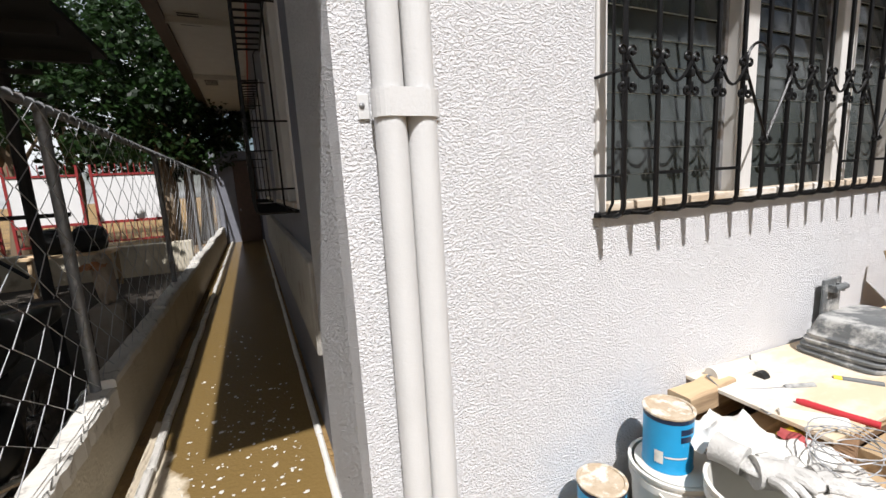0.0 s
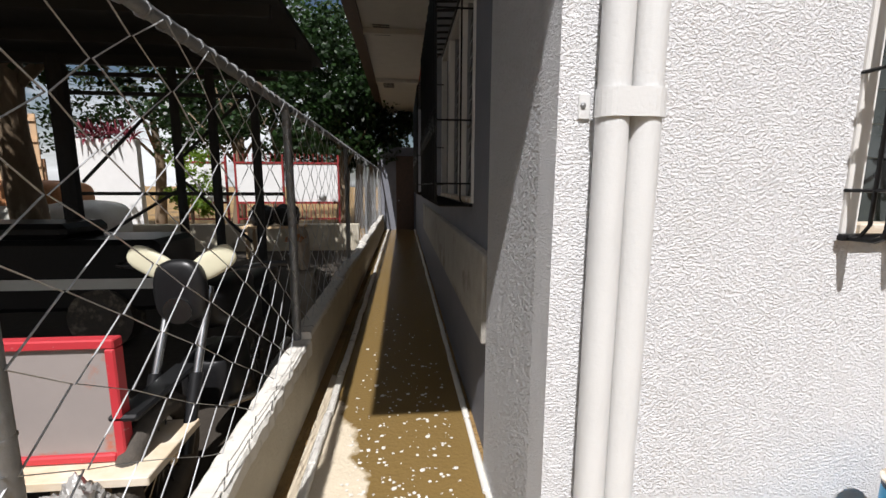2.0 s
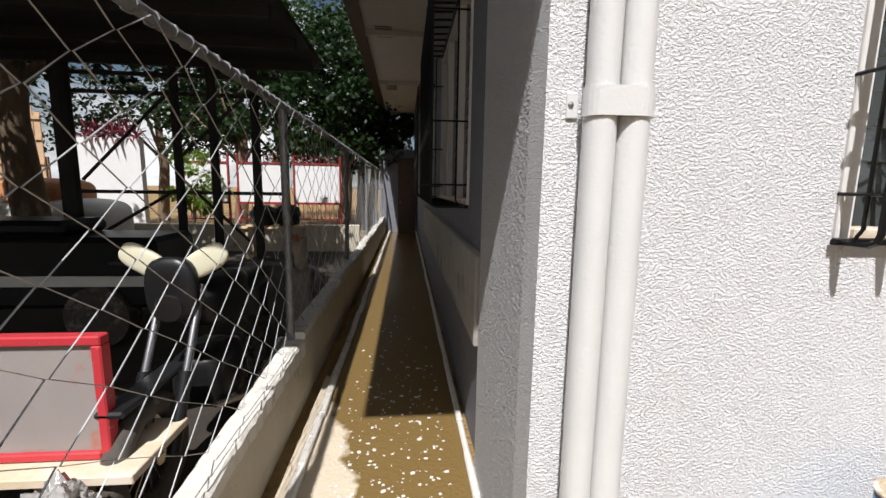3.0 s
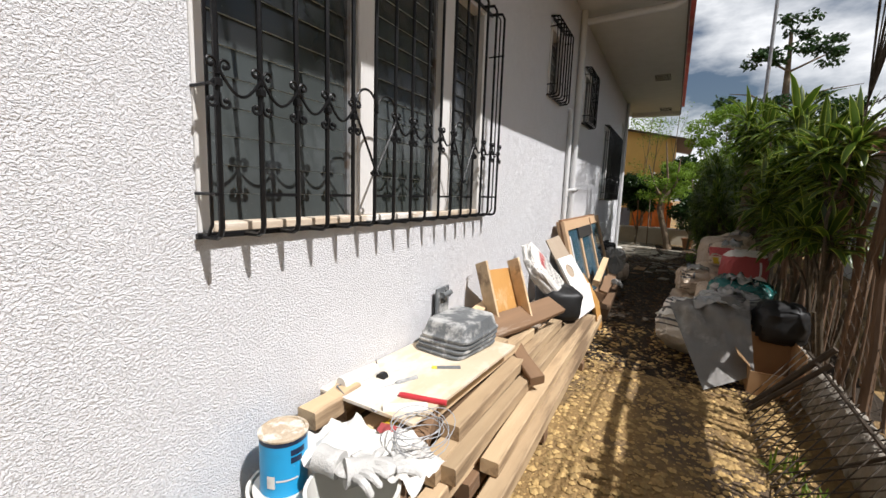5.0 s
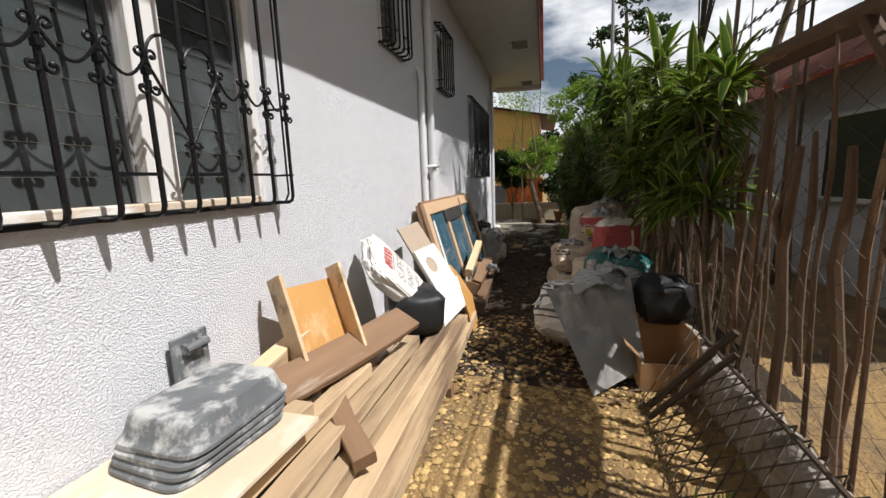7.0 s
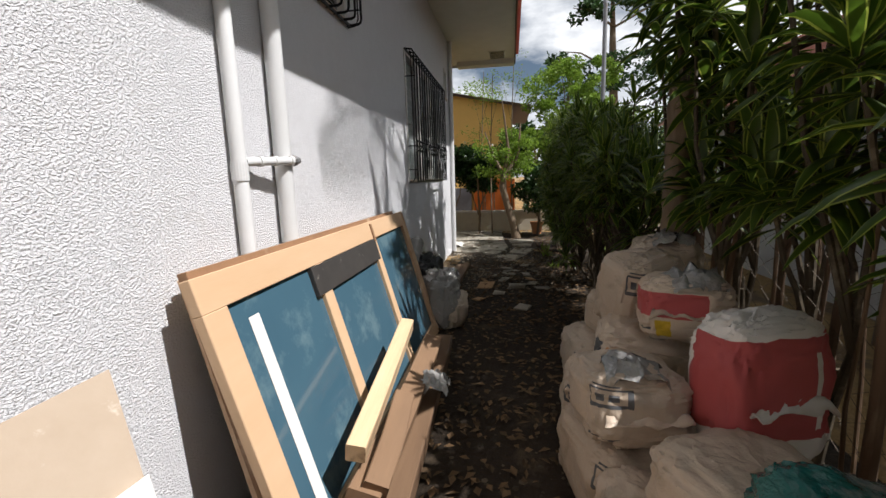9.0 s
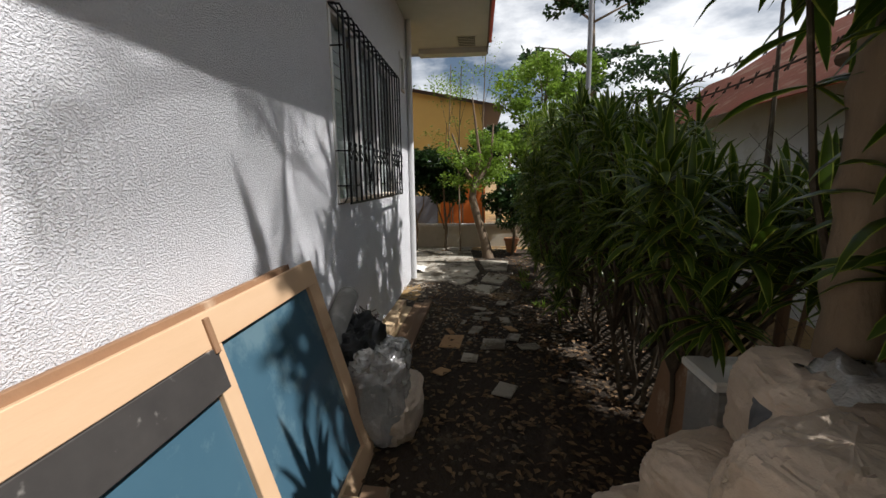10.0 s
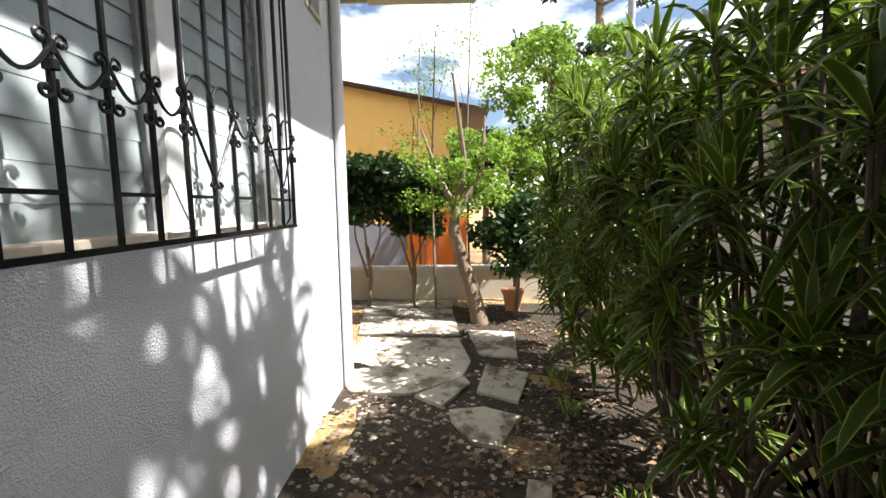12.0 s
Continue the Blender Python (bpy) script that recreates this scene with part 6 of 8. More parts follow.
STRIPES = ((1.5, 3.5, 0.86, 0.95, "print_dark"), (1.5, 3.5, 0.72, 0.80, "print_dark"), (1.6, 2.3, 0.35, 0.65, "print_orange"), (2.5, 3.2, 0.2, 0.5, "print_dark"), (2.6, 3.1, 0.25, 0.45, "sack_white"), (2.68, 3.02, 0.3, 0.4, "print_dark"), (1.6, 3.4, -0.1, 0.08, "print_dark"), (1.9, 2.5, -0.05, 0.04, "sack_white"), (2.7, 3.2, -0.05, 0.04, "sack_white"), (1.6, 3.4, -0.26, -0.2, "print_dark"))
BANDS = ((2.2, 3.6, 0.30, 0.36, "print_dark"), (2.2, 3.6, 0.16, 0.22, "print_dark"), (2.0, 2.6, -0.4, 0.0, "print_orange"))
SL = "dusty tan cement sack filled with rubble"
for i, (c, size, rot, mt, pr2, lab, tie) in enumerate((
    ((7.85, -0.78, 0.2), (0.66, 0.6, 0.42), (0, 0, 10), "sack", ORG, SL, False),
    ((7.25, -0.66, 0.2), (0.60, 0.55, 0.42), (0, 4, -8), "sack", APO, SL, False),
    ((6.68, -0.60, 0.2), (0.58, 0.52, 0.42), (0, -3, 15), "sack", APO, SL, False),
    ((6.12, -0.62, 0.2), (0.58, 0.50, 0.42), (0, 3, -12), "sack", ORG, SL, False),
    ((5.30, -0.50, 0.27), (0.74, 0.46, 0.50), (0, 30, -24), "sack_white", STRIPES, "white woven sack with dark print leaning on the pile", True),
    ((7.8, -0.92, 0.54), (0.6, 0.5, 0.38), (0, 0, 20), "sack", APO, SL, False),
    ((7.15, -0.80, 0.55), (0.56, 0.48, 0.36), (4, 0, -10), "sack", ORG, SL, False),
    ((6.62, -0.58, 0.56), (0.46, 0.44, 0.34), (0, 6, 8), "sack", APO, SL, True),
    ((6.06, -0.85, 0.46), (0.56, 0.5, 0.36), (0, 0, 25), "sack", ORG, SL, False),
    ((7.42, -0.86, 0.84), (0.36, 0.46, 0.50), (0, -8, 25), "sack", APO, "tan cement sack standing with a boxed dark print", False),
    ((7.75, -1.10, 0.92), (0.50, 0.45, 0.42), (0, 0, -15), "sack", ORG, SL, True),
    ((7.0, -0.95, 0.88), (0.5, 0.42, 0.32), (0, 8, -14), "sack", ((1.4, 3.3, -0.05, 0.32, "print_red"), (2.7, 3.0, -0.75, -0.12, "print_yellow"), (1.5, 2.5, -0.42, -0.36, "print_dark")), "tan sack with red and yellow print on the pile", True),
    ((6.48, -1.05, 0.71), (0.30, 0.46, 0.60), (0, 5, 18), "sack_white", RED, "upright cement sack with a broad red print", False),
    ((5.66, -0.93, 0.58), (0.50, 0.56, 0.42), (6, 0, -18), "print_teal", ((2.4, 2.8, -0.4, 0.5, "clear_plastic"),), "crumpled teal and silver plastic sack", True),
    ((5.28, -0.80, 0.55), (0.46, 0.5, 0.32), (0, 10, 30), "clear_plastic", BANDS, "crumpled silvery plastic sack with dark stripes on the pile", True),
    ((5.30, -0.86, 0.24), (0.56, 0.6, 0.46), (0, 0, 12), "sack", (), SL, False),
    ((5.75, -1.0, 0.25), (0.6, 0.6, 0.48), (0, 0, 0), "sack", (), SL, False),
    ((6.5, -1.05, 0.2), (0.7, 0.5, 0.4), (0, 0, 0), "sack", (), SL, False),
)):
    sack(c, size, rot, 3.7 * i + 1.3, lab, mt, pr2, tie)
# grey sheet hanging down the front of the pile
V, F = [], []
qa, qb, qc, qd = Vector((4.36, -0.60, 0.0)), Vector((4.62, -0.98, 0.12)), Vector((4.98, -0.92, 0.72)), Vector((4.92, -0.28, 0.60))
res = 22
for i in range(res + 1):
    for j in range(res + 1):
        u, v = i / res, j / res
        p = qa.lerp(qb, u).lerp(qd.lerp(qc, u), v)
        k = 0.06 * v * (noise.noise((u * 6, v * 5, 1)) + 0.7 * noise.noise((u * 14, v * 9, 4)))
        V.append((p.x - k, p.y + k * 0.4, max(0.002, p.z + k)))
for i in range(res):
    for j in range(res):
        a = i * (res + 1) + j
        F.append((a, a + 1, a + res + 2, a + res + 1))
tagged(soup("plastic_sheet", V, F, [M["grey_sheet"]], None, None, True), "grey dusty sheet draped over the front of the sack pile", "sheet")
rag("plastic_scrap", "crumpled silvery plastic on top of the grey sheet", "plastic", (5.0, -0.68, 0.62), (0.26, 0.36, 0.10), 14.0, "clear_plastic", 18)
# cardboard box
cb = thing("cardboard_box", "torn open brown cardboard box by the sack pile", "box", (4.75, -1.1, 0))
for x0, x1, y0, y1, z0, z1 in ((4.5, 4.51, -1.28, -0.92, 0, 0.2), (4.95, 4.96, -1.28, -0.92, 0, 0.42), (4.51, 4.95, -0.93, -0.92, 0, 0.22), (4.51, 4.95, -1.28, -1.27, 0, 0.4), (4.51, 4.95, -1.27, -0.93, 0, 0.012)):
    bm = bm_new()
    box(bm, x0, x1, y0, y1, z0, z1, 0.002)
    part("panel", bm, M["cardboard"], cb)
bm = bm_new()
leaning(bm, ((4.52, -0.92, 0.22), (4.94, -0.92, 0.22), (4.94, -0.83, 0.33), (4.52, -0.83, 0.31)), 0.004)
part("flap", bm, M["cardboard"], cb)
bm = bm_new()
superbag(bm, Matrix.Translation((5.05, -1.18, 0.52)), 0.45, 0.4, 0.36, 44.0, 0.6, 0.7, 0.12)
lone("rubbish_bag", bm, M["black_plastic"], "black plastic bag behind the cardboard box", "bag", smooth=True)

# leaning brown board and tub by the hedge
bm = bm_new()
leaning(bm, ((9.22, -1.16, 0.0), (8.62, -1.16, 0.0), (8.62, -1.32, 0.90), (9.20, -1.32, 0.84)), 0.015)
lone("leaning_board", bm, M["frame_old"], "brown weathered board leaning on the hedge", "board")
tb = thing("plastic_tub", "grey lidded plastic tub beside the board", "tub", (8.44, -1.21, 0))
bm = bm_new()
box(bm, 8.30, 8.58, -1.34, -1.08, 0.0, 0.74, 0.02)
part("body", bm, M["grey_sheet"], tb)
bm = bm_new()
box(bm, 8.28, 8.60, -1.36, -1.06, 0.74, 0.79, 0.012)
part("lid", bm, M["plastic_white"], tb)

# lattice behind the hedge
lt = thing("wooden_lattice", "dark diagonal wooden lattice behind the hedge", "lattice", (11.2, -1.75, 0))
for s in (-1, 1):
    k = -1.0
    while k < 2.4:
        bm = bm_new()
        p0 = Vector((9.9 + k, -1.72 - 0.008 * s, 0.0)) if s > 0 else Vector((9.9 + k + 0.9, -1.72 - 0.008 * s, 0.0))
        p1 = p0 + Vector((0.9 * s, 0, 0.9))
        d = (p1 - p0).normalized()
        n_ = Vector((d.z, 0, -d.x)) * 0.02
        vs = [bm.verts.new(p) for p in (p0 - n_, p0 + n_, p1 + n_, p1 - n_)]
        bm.faces.new(vs)
        bmesh.ops.solidify(bm, geom=bm.faces[:], thickness=0.008)
        part("slat", bm, M["lumber_dark"], lt)
        k += 0.125

# ---- right side: rubble wall, blocks, fences ----
rw = thing("rubble_wall", "low broken concrete wall beside the gravel", "wall", (3.0, -1.35, 0), kind="structure")
rr = random.Random(12)
for i in range(46):
    x = 2.6 + i * 0.075 + rr.uniform(-0.02, 0.02)
    h = 0.30 + 0.10 * noise.noise((x * 2, 0, 0))
    bm = bm_new()
    r = bmesh.ops.create_icosphere(bm, subdivisions=2, radius=1.0)
    for v in r["verts"]:
        q = v.co.copy()
        v.co = Vector((x + q.x * 0.085, -1.36 + q.y * 0.10 + rr.uniform(-0.004, 0.004), 0.12 + (q.z * (h - 0.1)) + 0.02 * noise.noise(q * 3 + Vector((i, 0, 0)))))
    part("stone", bm, M["rubble"], rw)


def hollow_block(c, rz, label, tilt=0):
    b = thing("concrete_block", label, "block", c, "concrete blocks")
    m = Matrix.Translation(c) @ Matrix.Rotation(radians(rz), 4, 'Z') @ Matrix.Rotation(radians(tilt), 4, 'X')
    L, W, H = 0.40, 0.16, 0.20
    for x0, x1, y0, y1 in ((-L / 2, L / 2, -W / 2, -W / 2 + 0.03), (-L / 2, L / 2, W / 2 - 0.03, W / 2), (-L / 2, -L / 2 + 0.035, -W / 2 + 0.03, W / 2 - 0.03), (L / 2 - 0.035, L / 2, -W / 2 + 0.03, W / 2 - 0.03), (-0.08, -0.045, -W / 2 + 0.03, W / 2 - 0.03), (0.045, 0.08, -W / 2 + 0.03, W / 2 - 0.03)):
        bm = bm_new()
        box(bm, x0, x1, y0, y1, 0, H, 0.003, m)
        part("web", bm, M["block"], b)
    return b


for c, rz, ti in (((2.50, -1.28, 0.0), 8, 0), ((2.10, -1.30, 0.0), -4, 0), ((2.48, -1.27, 0.20), 5, 0), ((2.08, -1.29, 0.20), 0, 0), ((2.46, -1.28, 0.40), 8, 0), ((2.06, -1.28, 0.40), 4, 0)):
    hollow_block(c, rz, "rough grey hollow concrete block in a stack", ti)
bm = bm_new()
m = Matrix.Translation((2.12, -1.22, 0.60)) @ Matrix.Rotation(radians(-6), 4, 'Z')
box(bm, -0.30, 0.24, -0.17, 0.13, 0.0, 0.34, 0.012, m)
lone("concrete_slab_block", bm, M["block"], "smooth tan concrete block on top of the stack", "block")

# fallen chain-link panel against the rubble wall
fp = thing("fallen_fence_panel", "rusty fallen wire mesh panel leaning on rubble", "fence panel", (3.5, -1.0, 0))
bm = bm_new()
for s in (-1, 1):
    k = -0.5
    while k < 1.4:
        p0, p1 = Vector((k, 0.02, 0)), Vector((k + 0.35 * s, 0.62, 0))
        tube(bm, [Vector((2.95 + p0.x, -0.86, 0.01)), Vector((2.95 + p1.x, -1.28, 0.46))], 0.004, 4)
        k += 0.10
part("mesh", bm, M["rust_wire"], fp)
for a, b, r in (((4.25, -0.92, 0.02), (4.05, -1.3, 0.62), 0.022), ((4.3, -1.22, 0.50), (2.6, -1.22, 0.44), 0.012), ((4.05, -0.88, 0.06), (3.9, -1.25, 0.55), 0.018), ((3.3, -1.0, 0.02), (2.95, -1.3, 0.48), 0.010)):
    bm = bm_new()
    tube(bm, [a, b], r, 6)
    part("bar", bm, M["rust_wire"], fp)

# stake fence
sf = thing("stake_fence", "grey wooden stake fence with sagging wire mesh", "fence", (3.5, -1.5, 0))
sr = random.Random(31)
x = 2.2
while x < 8.6:
    y = -1.52 + sr.uniform(-0.10, 0.10)
    h = sr.uniform(1.5, 2.12)
    bm = bm_new()
    lean = sr.uniform(-0.16, 0.16)
    r = sr.choice((0.008, 0.011, 0.014, 0.018, 0.026))
    foot = sr.choice((-0.05, -0.05, -0.05, 0.25, 0.5))
    pts = [Vector((x + lean * f + sr.uniform(-0.025, 0.025), y + sr.uniform(-0.02, 0.02), foot + (h - foot) * f)) for f in (0, 0.22, 0.45, 0.7, 0.88, 1)]
    tube(bm, pts, [r * 1.15, r * 1.1, r, r * 1.02, r * 0.85, r * 0.6], 7)
    if sr.random() < 0.5:
        p = pts[3]
        tube(bm, [p, p + Vector((sr.uniform(-0.12, 0.12), sr.uniform(-0.03, 0.05), 0.16)), p + Vector((sr.uniform(-0.22, 0.22), sr.uniform(-0.03, 0.08), 0.36))], [r * 0.6, r * 0.5, r * 0.25], 5)
    part("stake", bm, M["bamboo"], sf, "", True)
    x += sr.uniform(0.06, 0.17)
for a, b, r in (((2.46, -1.40, 0.3), (2.54, -1.38, 2.12), 0.04), ((2.54, -1.45, 0.3), (2.60, -1.44, 2.1), 0.032), ((2.30, -1.42, 0.3), (2.36, -1.42, 2.15), 0.035), ((2.2, -1.42, 2.0), (4.4, -1.46, 2.12), 0.035), ((4.2, -1.46, 2.10), (8.4, -1.5, 2.2), 0.03), ((3.55, -1.44, 2.05), (2.62, -1.42, 1.0), 0.03)):
    bm = bm_new()
    A, B = Vector(a), Vector(b)
    tube(bm, [A, A.lerp(B, 0.35) + Vector((0.01, 0.015, 0.01)), A.lerp(B, 0.7) + Vector((-0.012, 0, 0.012)), B], [r, r * 0.95, r * 1.02, r * 0.9], 8)
    part("pole", bm, M["bamboo"], sf, "", True)
bm = bm_new()
chain_link(bm, (2.0, -1.44, 0), (1, 0, 0), 7.0, 0.1, 1.95, 0.11, 0.0018, 3)
part("mesh", bm, M["rust_wire"], sf, "", False, "stuff")
# ragged dark sheet hung on the fence top
V, F = [], []
for i in range(31):
    for j in range(5):
        x = 2.0 + i * 0.16
        V.append((x, -1.56 - 0.16 * j + 0.02 * math.sin(i), 2.12 + 0.05 * j + 0.05 * noise.noise((x * 2, j, 0))))
for i in range(30):
    for j in range(4):
        a = i * 5 + j
        F.append((a, a + 1, a + 6, a + 5))
tagged(soup("rusty_roof_strip", V, F, [M["fascia"]], None, None, True), "dark ragged sheet strip along the fence top", "sheet")
# barbed wire
bwt = thing("barbed_wire", "rusty barbed wire strung above the fence", "wire", (4, -1.5, 2.2))
for dz, dy in ((0.10, 0.0), (0.24, -0.05)):
    bm = bm_new()
    pts = [Vector((1.2 + i * 0.25, -1.42 + dy + 0.004 * (i % 2), 2.16 + dz + 0.035 * math.sin(i * 0.35))) for i in range(52)]
    tube(bm, pts, 0.0055, 5)
    for i, p in enumerate(pts[:-1]):
        for f in (0.0, 0.5):
            q = p.lerp(pts[i + 1], f)
            for s in (-1, 1):
                tube(bm, [q + Vector((-0.012 * s, 0.015, -0.028)), q, q + Vector((0.012 * s, -0.015, 0.032))], 0.0035, 4)
    part("strand", bm, M["rust_wire"], bwt)

# ---- ground cover ----
# Paler copy of the path gravel, used at its sunny end
M["dark_gravel"] = material("grey_gravel_stone", (0.25, 0.21, 0.155), 0.9, (0.13, 0.105, 0.075), 20, 1.0, island=True, random=0.6)
# Leafy soil toned near black; part of the path's shade is in its colour
M["soil"] = material("shade_dark_soil", (0.042, 0.029, 0.018), 0.95, (0.022, 0.016, 0.010), 18, 1.0, (0.075, 0.054, 0.034), 3, 0.62, 0.02, 30)
bm = bm_new()
gx = [4.3 + 0.25 * i for i in range(51)]
gy = [-1.9 + 0.2 * i for i in range(17)]
gv = {}
for i, x in enumerate(gx):
    for j, y in enumerate(gy):
        ed = min(i, len(gx) - 1 - i, 2) / 2
        z = (0.03 if x < 12.2 else 0.012) * noise.noise((x * 1.3, y * 1.3, 0)) - 0.01 if y > -1.3 else 0.0
        gv[i, j] = bm.verts.new((x + (0.25 * noise.noise((y * 2.5, i, 0)) if i in (0, len(gx) - 1) else 0), y, z + 0.006 - 0.03 * (1 - ed) * (1 if ed < 0.4 else 0)))
for i in range(len(gx) - 1):
    for j in range(len(gy) - 1):
        bm.faces.new((gv[i, j], gv[i + 1, j], gv[i + 1, j + 1], gv[i, j + 1]))
setting("ground_soil", bm, M["soil"], "leafy soil of the path, darkened for its shade", "ground", True)

def pebbles(name, label, n, area, r0, r1, mat, seed, flat=0.6):
    rng = random.Random(seed)
    V, F = [], []
    base = [(1, 0, 0), (0.3, 0.95, 0), (-0.8, 0.6, 0), (-0.8, -0.6, 0), (0.3, -0.95, 0), (0, 0, 1), (0, 0, -0.6)]
    tri = [(0, 1, 5), (1, 2, 5), (2, 3, 5), (3, 4, 5), (4, 0, 5), (1, 0, 6), (2, 1, 6), (3, 2, 6), (4, 3, 6), (0, 4, 6)]
    for _ in range(n):
        x, y = rng.uniform(area[0], area[1]), rng.uniform(area[2], area[3])
        r = r0 + (r1 - r0) * rng.random() ** 3
        a = rng.uniform(0, 6.28)
        z = 0.03 * noise.noise((x * 1.3, y * 1.3, 0)) - 0.01
        b = len(V)
        for px, py, pz in base:
            j = rng.uniform(0.75, 1.2)
            V.append((x + r * j * (px * math.cos(a) - py * math.sin(a)), y + r * j * (px * math.sin(a) + py * math.cos(a)), z + r * flat * (pz * j * 0.8 + 0.35)))
        F.extend(tuple(b + k for k in t) for t in tri)
    return tagged(soup(name, V, F, [M[mat]]), label, "gravel", kind="stuff")


pebbles("gravel", "loose tan gravel stones on the path", 9000, (0.2, 6.0, -1.15, 0.5), 0.006, 0.034, "stone", 1)
# Darker copy of the path gravel; the shade is put into its colour
M["shade_gravel"] = material("shaded_dark_gravel", (0.10, 0.078, 0.052), 0.9, (0.055, 0.042, 0.028), 20, 1.0, island=True, random=0.6)
pebbles("gravel", "gravel crumbs coloured dark for the shaded path", 3200, (6.0, 10.6, -1.1, 1.1), 0.006, 0.026, "shade_gravel", 2)
pebbles("gravel", "loose grey gravel on the sunny end of the path", 4200, (10.4, 13.4, -1.0, 1.1), 0.006, 0.030, "dark_gravel", 8)
pebbles("gravel", "loose stones at the end of the path", 1500, (12.0, 16.8, -0.9, 2.0), 0.006, 0.03, "rubble", 3)


def litter(label, n, area, seed, mat="dead_leaf"):
    rng = random.Random(seed)
    V, F = [], []
    for _ in range(n):
        x, y = rng.uniform(area[0], area[1]), rng.uniform(area[2], area[3])
        z = 0.03 * noise.noise((x * 1.3, y * 1.3, 0)) + rng.uniform(0.0, 0.025)
        L, W, a = rng.uniform(0.03, 0.09), rng.uniform(0.010, 0.024), rng.uniform(0, 6.28)
        c, s = math.cos(a), math.sin(a)
        b = len(V)
        for px, py, pz in ((0, 0, 0), (L * 0.45, W, 0.012), (L, 0, 0.004), (L * 0.45, -W, 0.010), (L * 0.5, 0, 0)):
            V.append((x + px * c - py * s, y + px * s + py * c, z + pz * rng.uniform(0.2, 1.4)))
        F.extend(((b, b + 4, b + 1), (b + 4, b + 2, b + 1), (b, b + 3, b + 4), (b + 4, b + 3, b + 2)))
    tagged(soup("leaf_litter", V, F, [M[mat]]), label, "leaves", kind="stuff")


litter("dry brown leaves littering the shaded path", 2600, (4.2, 12.5, -1.2, 0.75), 5)
litter("dry brown leaves under the hedge", 1400, (8.5, 15.5, -1.9, -0.5), 6)
litter("scattered dry leaves on the paving", 500, (12.2, 16.6, -0.8, 1.6), 7)

# paving slabs and broken tiles
pv = thing("pavement", "cracked concrete paving at the end of the path", "paving", (14, 0.4, 0), kind="structure")


def slab_piece(pts, z, th=0.03):
    bm = bm_new()
    lo = [bm.verts.new((x, y, z - th)) for x, y in pts]
    hi = [bm.verts.new((x, y, z)) for x, y in pts]
    bm.faces.new(hi)
    bm.faces.new(lo[::-1])
    n = len(pts)
    for i in range(n):
        bm.faces.new((lo[i], lo[(i + 1) % n], hi[(i + 1) % n], hi[i]))
    bmesh.ops.recalc_face_normals(bm, faces=bm.faces[:])
    part("slab", bm, M["slab"], pv)


for z, pts in ((0.022, [(13.28, 1.08), (13.25, 0.55), (13.6, 0.10), (14.0, 0.0), (14.75, 0.12), (14.8, 1.3), (13.7, 1.4)]), (0.026, [(13.02, 0.28), (13.45, 0.03), (13.6, 0.08), (13.22, 0.52)]), (0.028, [(12.45, -0.12), (12.85, -0.34), (13.0, -0.05), (12.95, 0.22), (12.8, 0.2), (12.5, 0.05)]),
               (0.018, [(14.9, 0.1), (16.2, 0.2), (16.3, 1.6), (14.95, 1.4)]), (0.018, [(13.1, -0.35), (13.7, -0.55), (13.9, -0.15), (13.3, -0.02)]), (0.018, [(14.1, -0.5), (15.0, -0.6), (15.1, 0.0), (14.2, -0.1)]), (0.018, [(16.3, 0.2), (16.8, 0.2), (16.8, 2.4), (16.4, 2.4)])):
    slab_piece(pts, z)
tt = random.Random(4)
for i, (x, y, lx, ly) in enumerate(((10.6, 0.30, 0.30, 0.22), (10.55, -0.14, 0.24, 0.24), (10.5, -0.50, 0.15, 0.22), (10.75, -0.36, 0.18, 0.13), (10.95, 0.05, 0.20, 0.12), (11.0, -0.35, 0.2, 0.1), (11.35, 0.0, 0.10, 0.26), (11.55, -0.05, 0.08, 0.24), (11.3, -0.3, 0.16, 0.12), (11.75, 0.02, 0.09, 0.2), (10.9, 0.34, 0.14, 0.06), (11.2, 0.2, 0.13, 0.05), (11.6, -0.42, 0.2, 0.08), (10.2, 0.1, 0.18, 0.15), (9.6, -0.2, 0.2, 0.16), (9.9, 0.35, 0.14, 0.12), (12.0, -0.3, 0.2, 0.14))):
    bm = bm_new()
    m = Matrix.Translation((x, y, 0.022)) @ Euler((tt.uniform(-0.08, 0.08), tt.uniform(-0.08, 0.08), tt.uniform(-0.6, 0.6))).to_matrix().to_4x4()
    box(bm, -lx / 2, lx / 2, -ly / 2, ly / 2, -0.007, 0.007, 0.002, m)
    for v in bm.verts:
        v.co.x += 0.02 * noise.noise(v.co * 6)
    lone("broken_tile", bm, M["slab"] if i % 5 else M["cardboard"], "broken flat tile lying on the path", "tile", "broken tiles")
ptt = thing("flower_pot", "terracotta flower pot beside the low wall", "flower pot", (16.2, -0.75, 0))
bm = bm_new()
tube(bm, [(16.2, -0.75, 0), (16.2, -0.75, 0.26), (16.2, -0.75, 0.27), (16.2, -0.75, 0.33)], [0.11, 0.16, 0.18, 0.18], 20)
part("pot", bm, M["print_orange"], ptt, "", True)
rag("cement_rag", "white plastic scrap lying by the house corner", "plastic", (14.0, 1.15, 0.05), (0.4, 0.3, 0.1), 23.0, "plastic_white", 12)

# ---- beyond the path ----
M["yellow"] = material("yellow_house_paint", (0.80, 0.50, 0.15), 0.8, (0.72, 0.44, 0.13), 3, 1.0, (0.5, 0.3, 0.1), 1.2, 0.66, 0.003, 30)
M["orange"] = material("orange_wall_paint", (0.72, 0.19, 0.035), 0.75, (0.64, 0.16, 0.03), 3, 1.0)
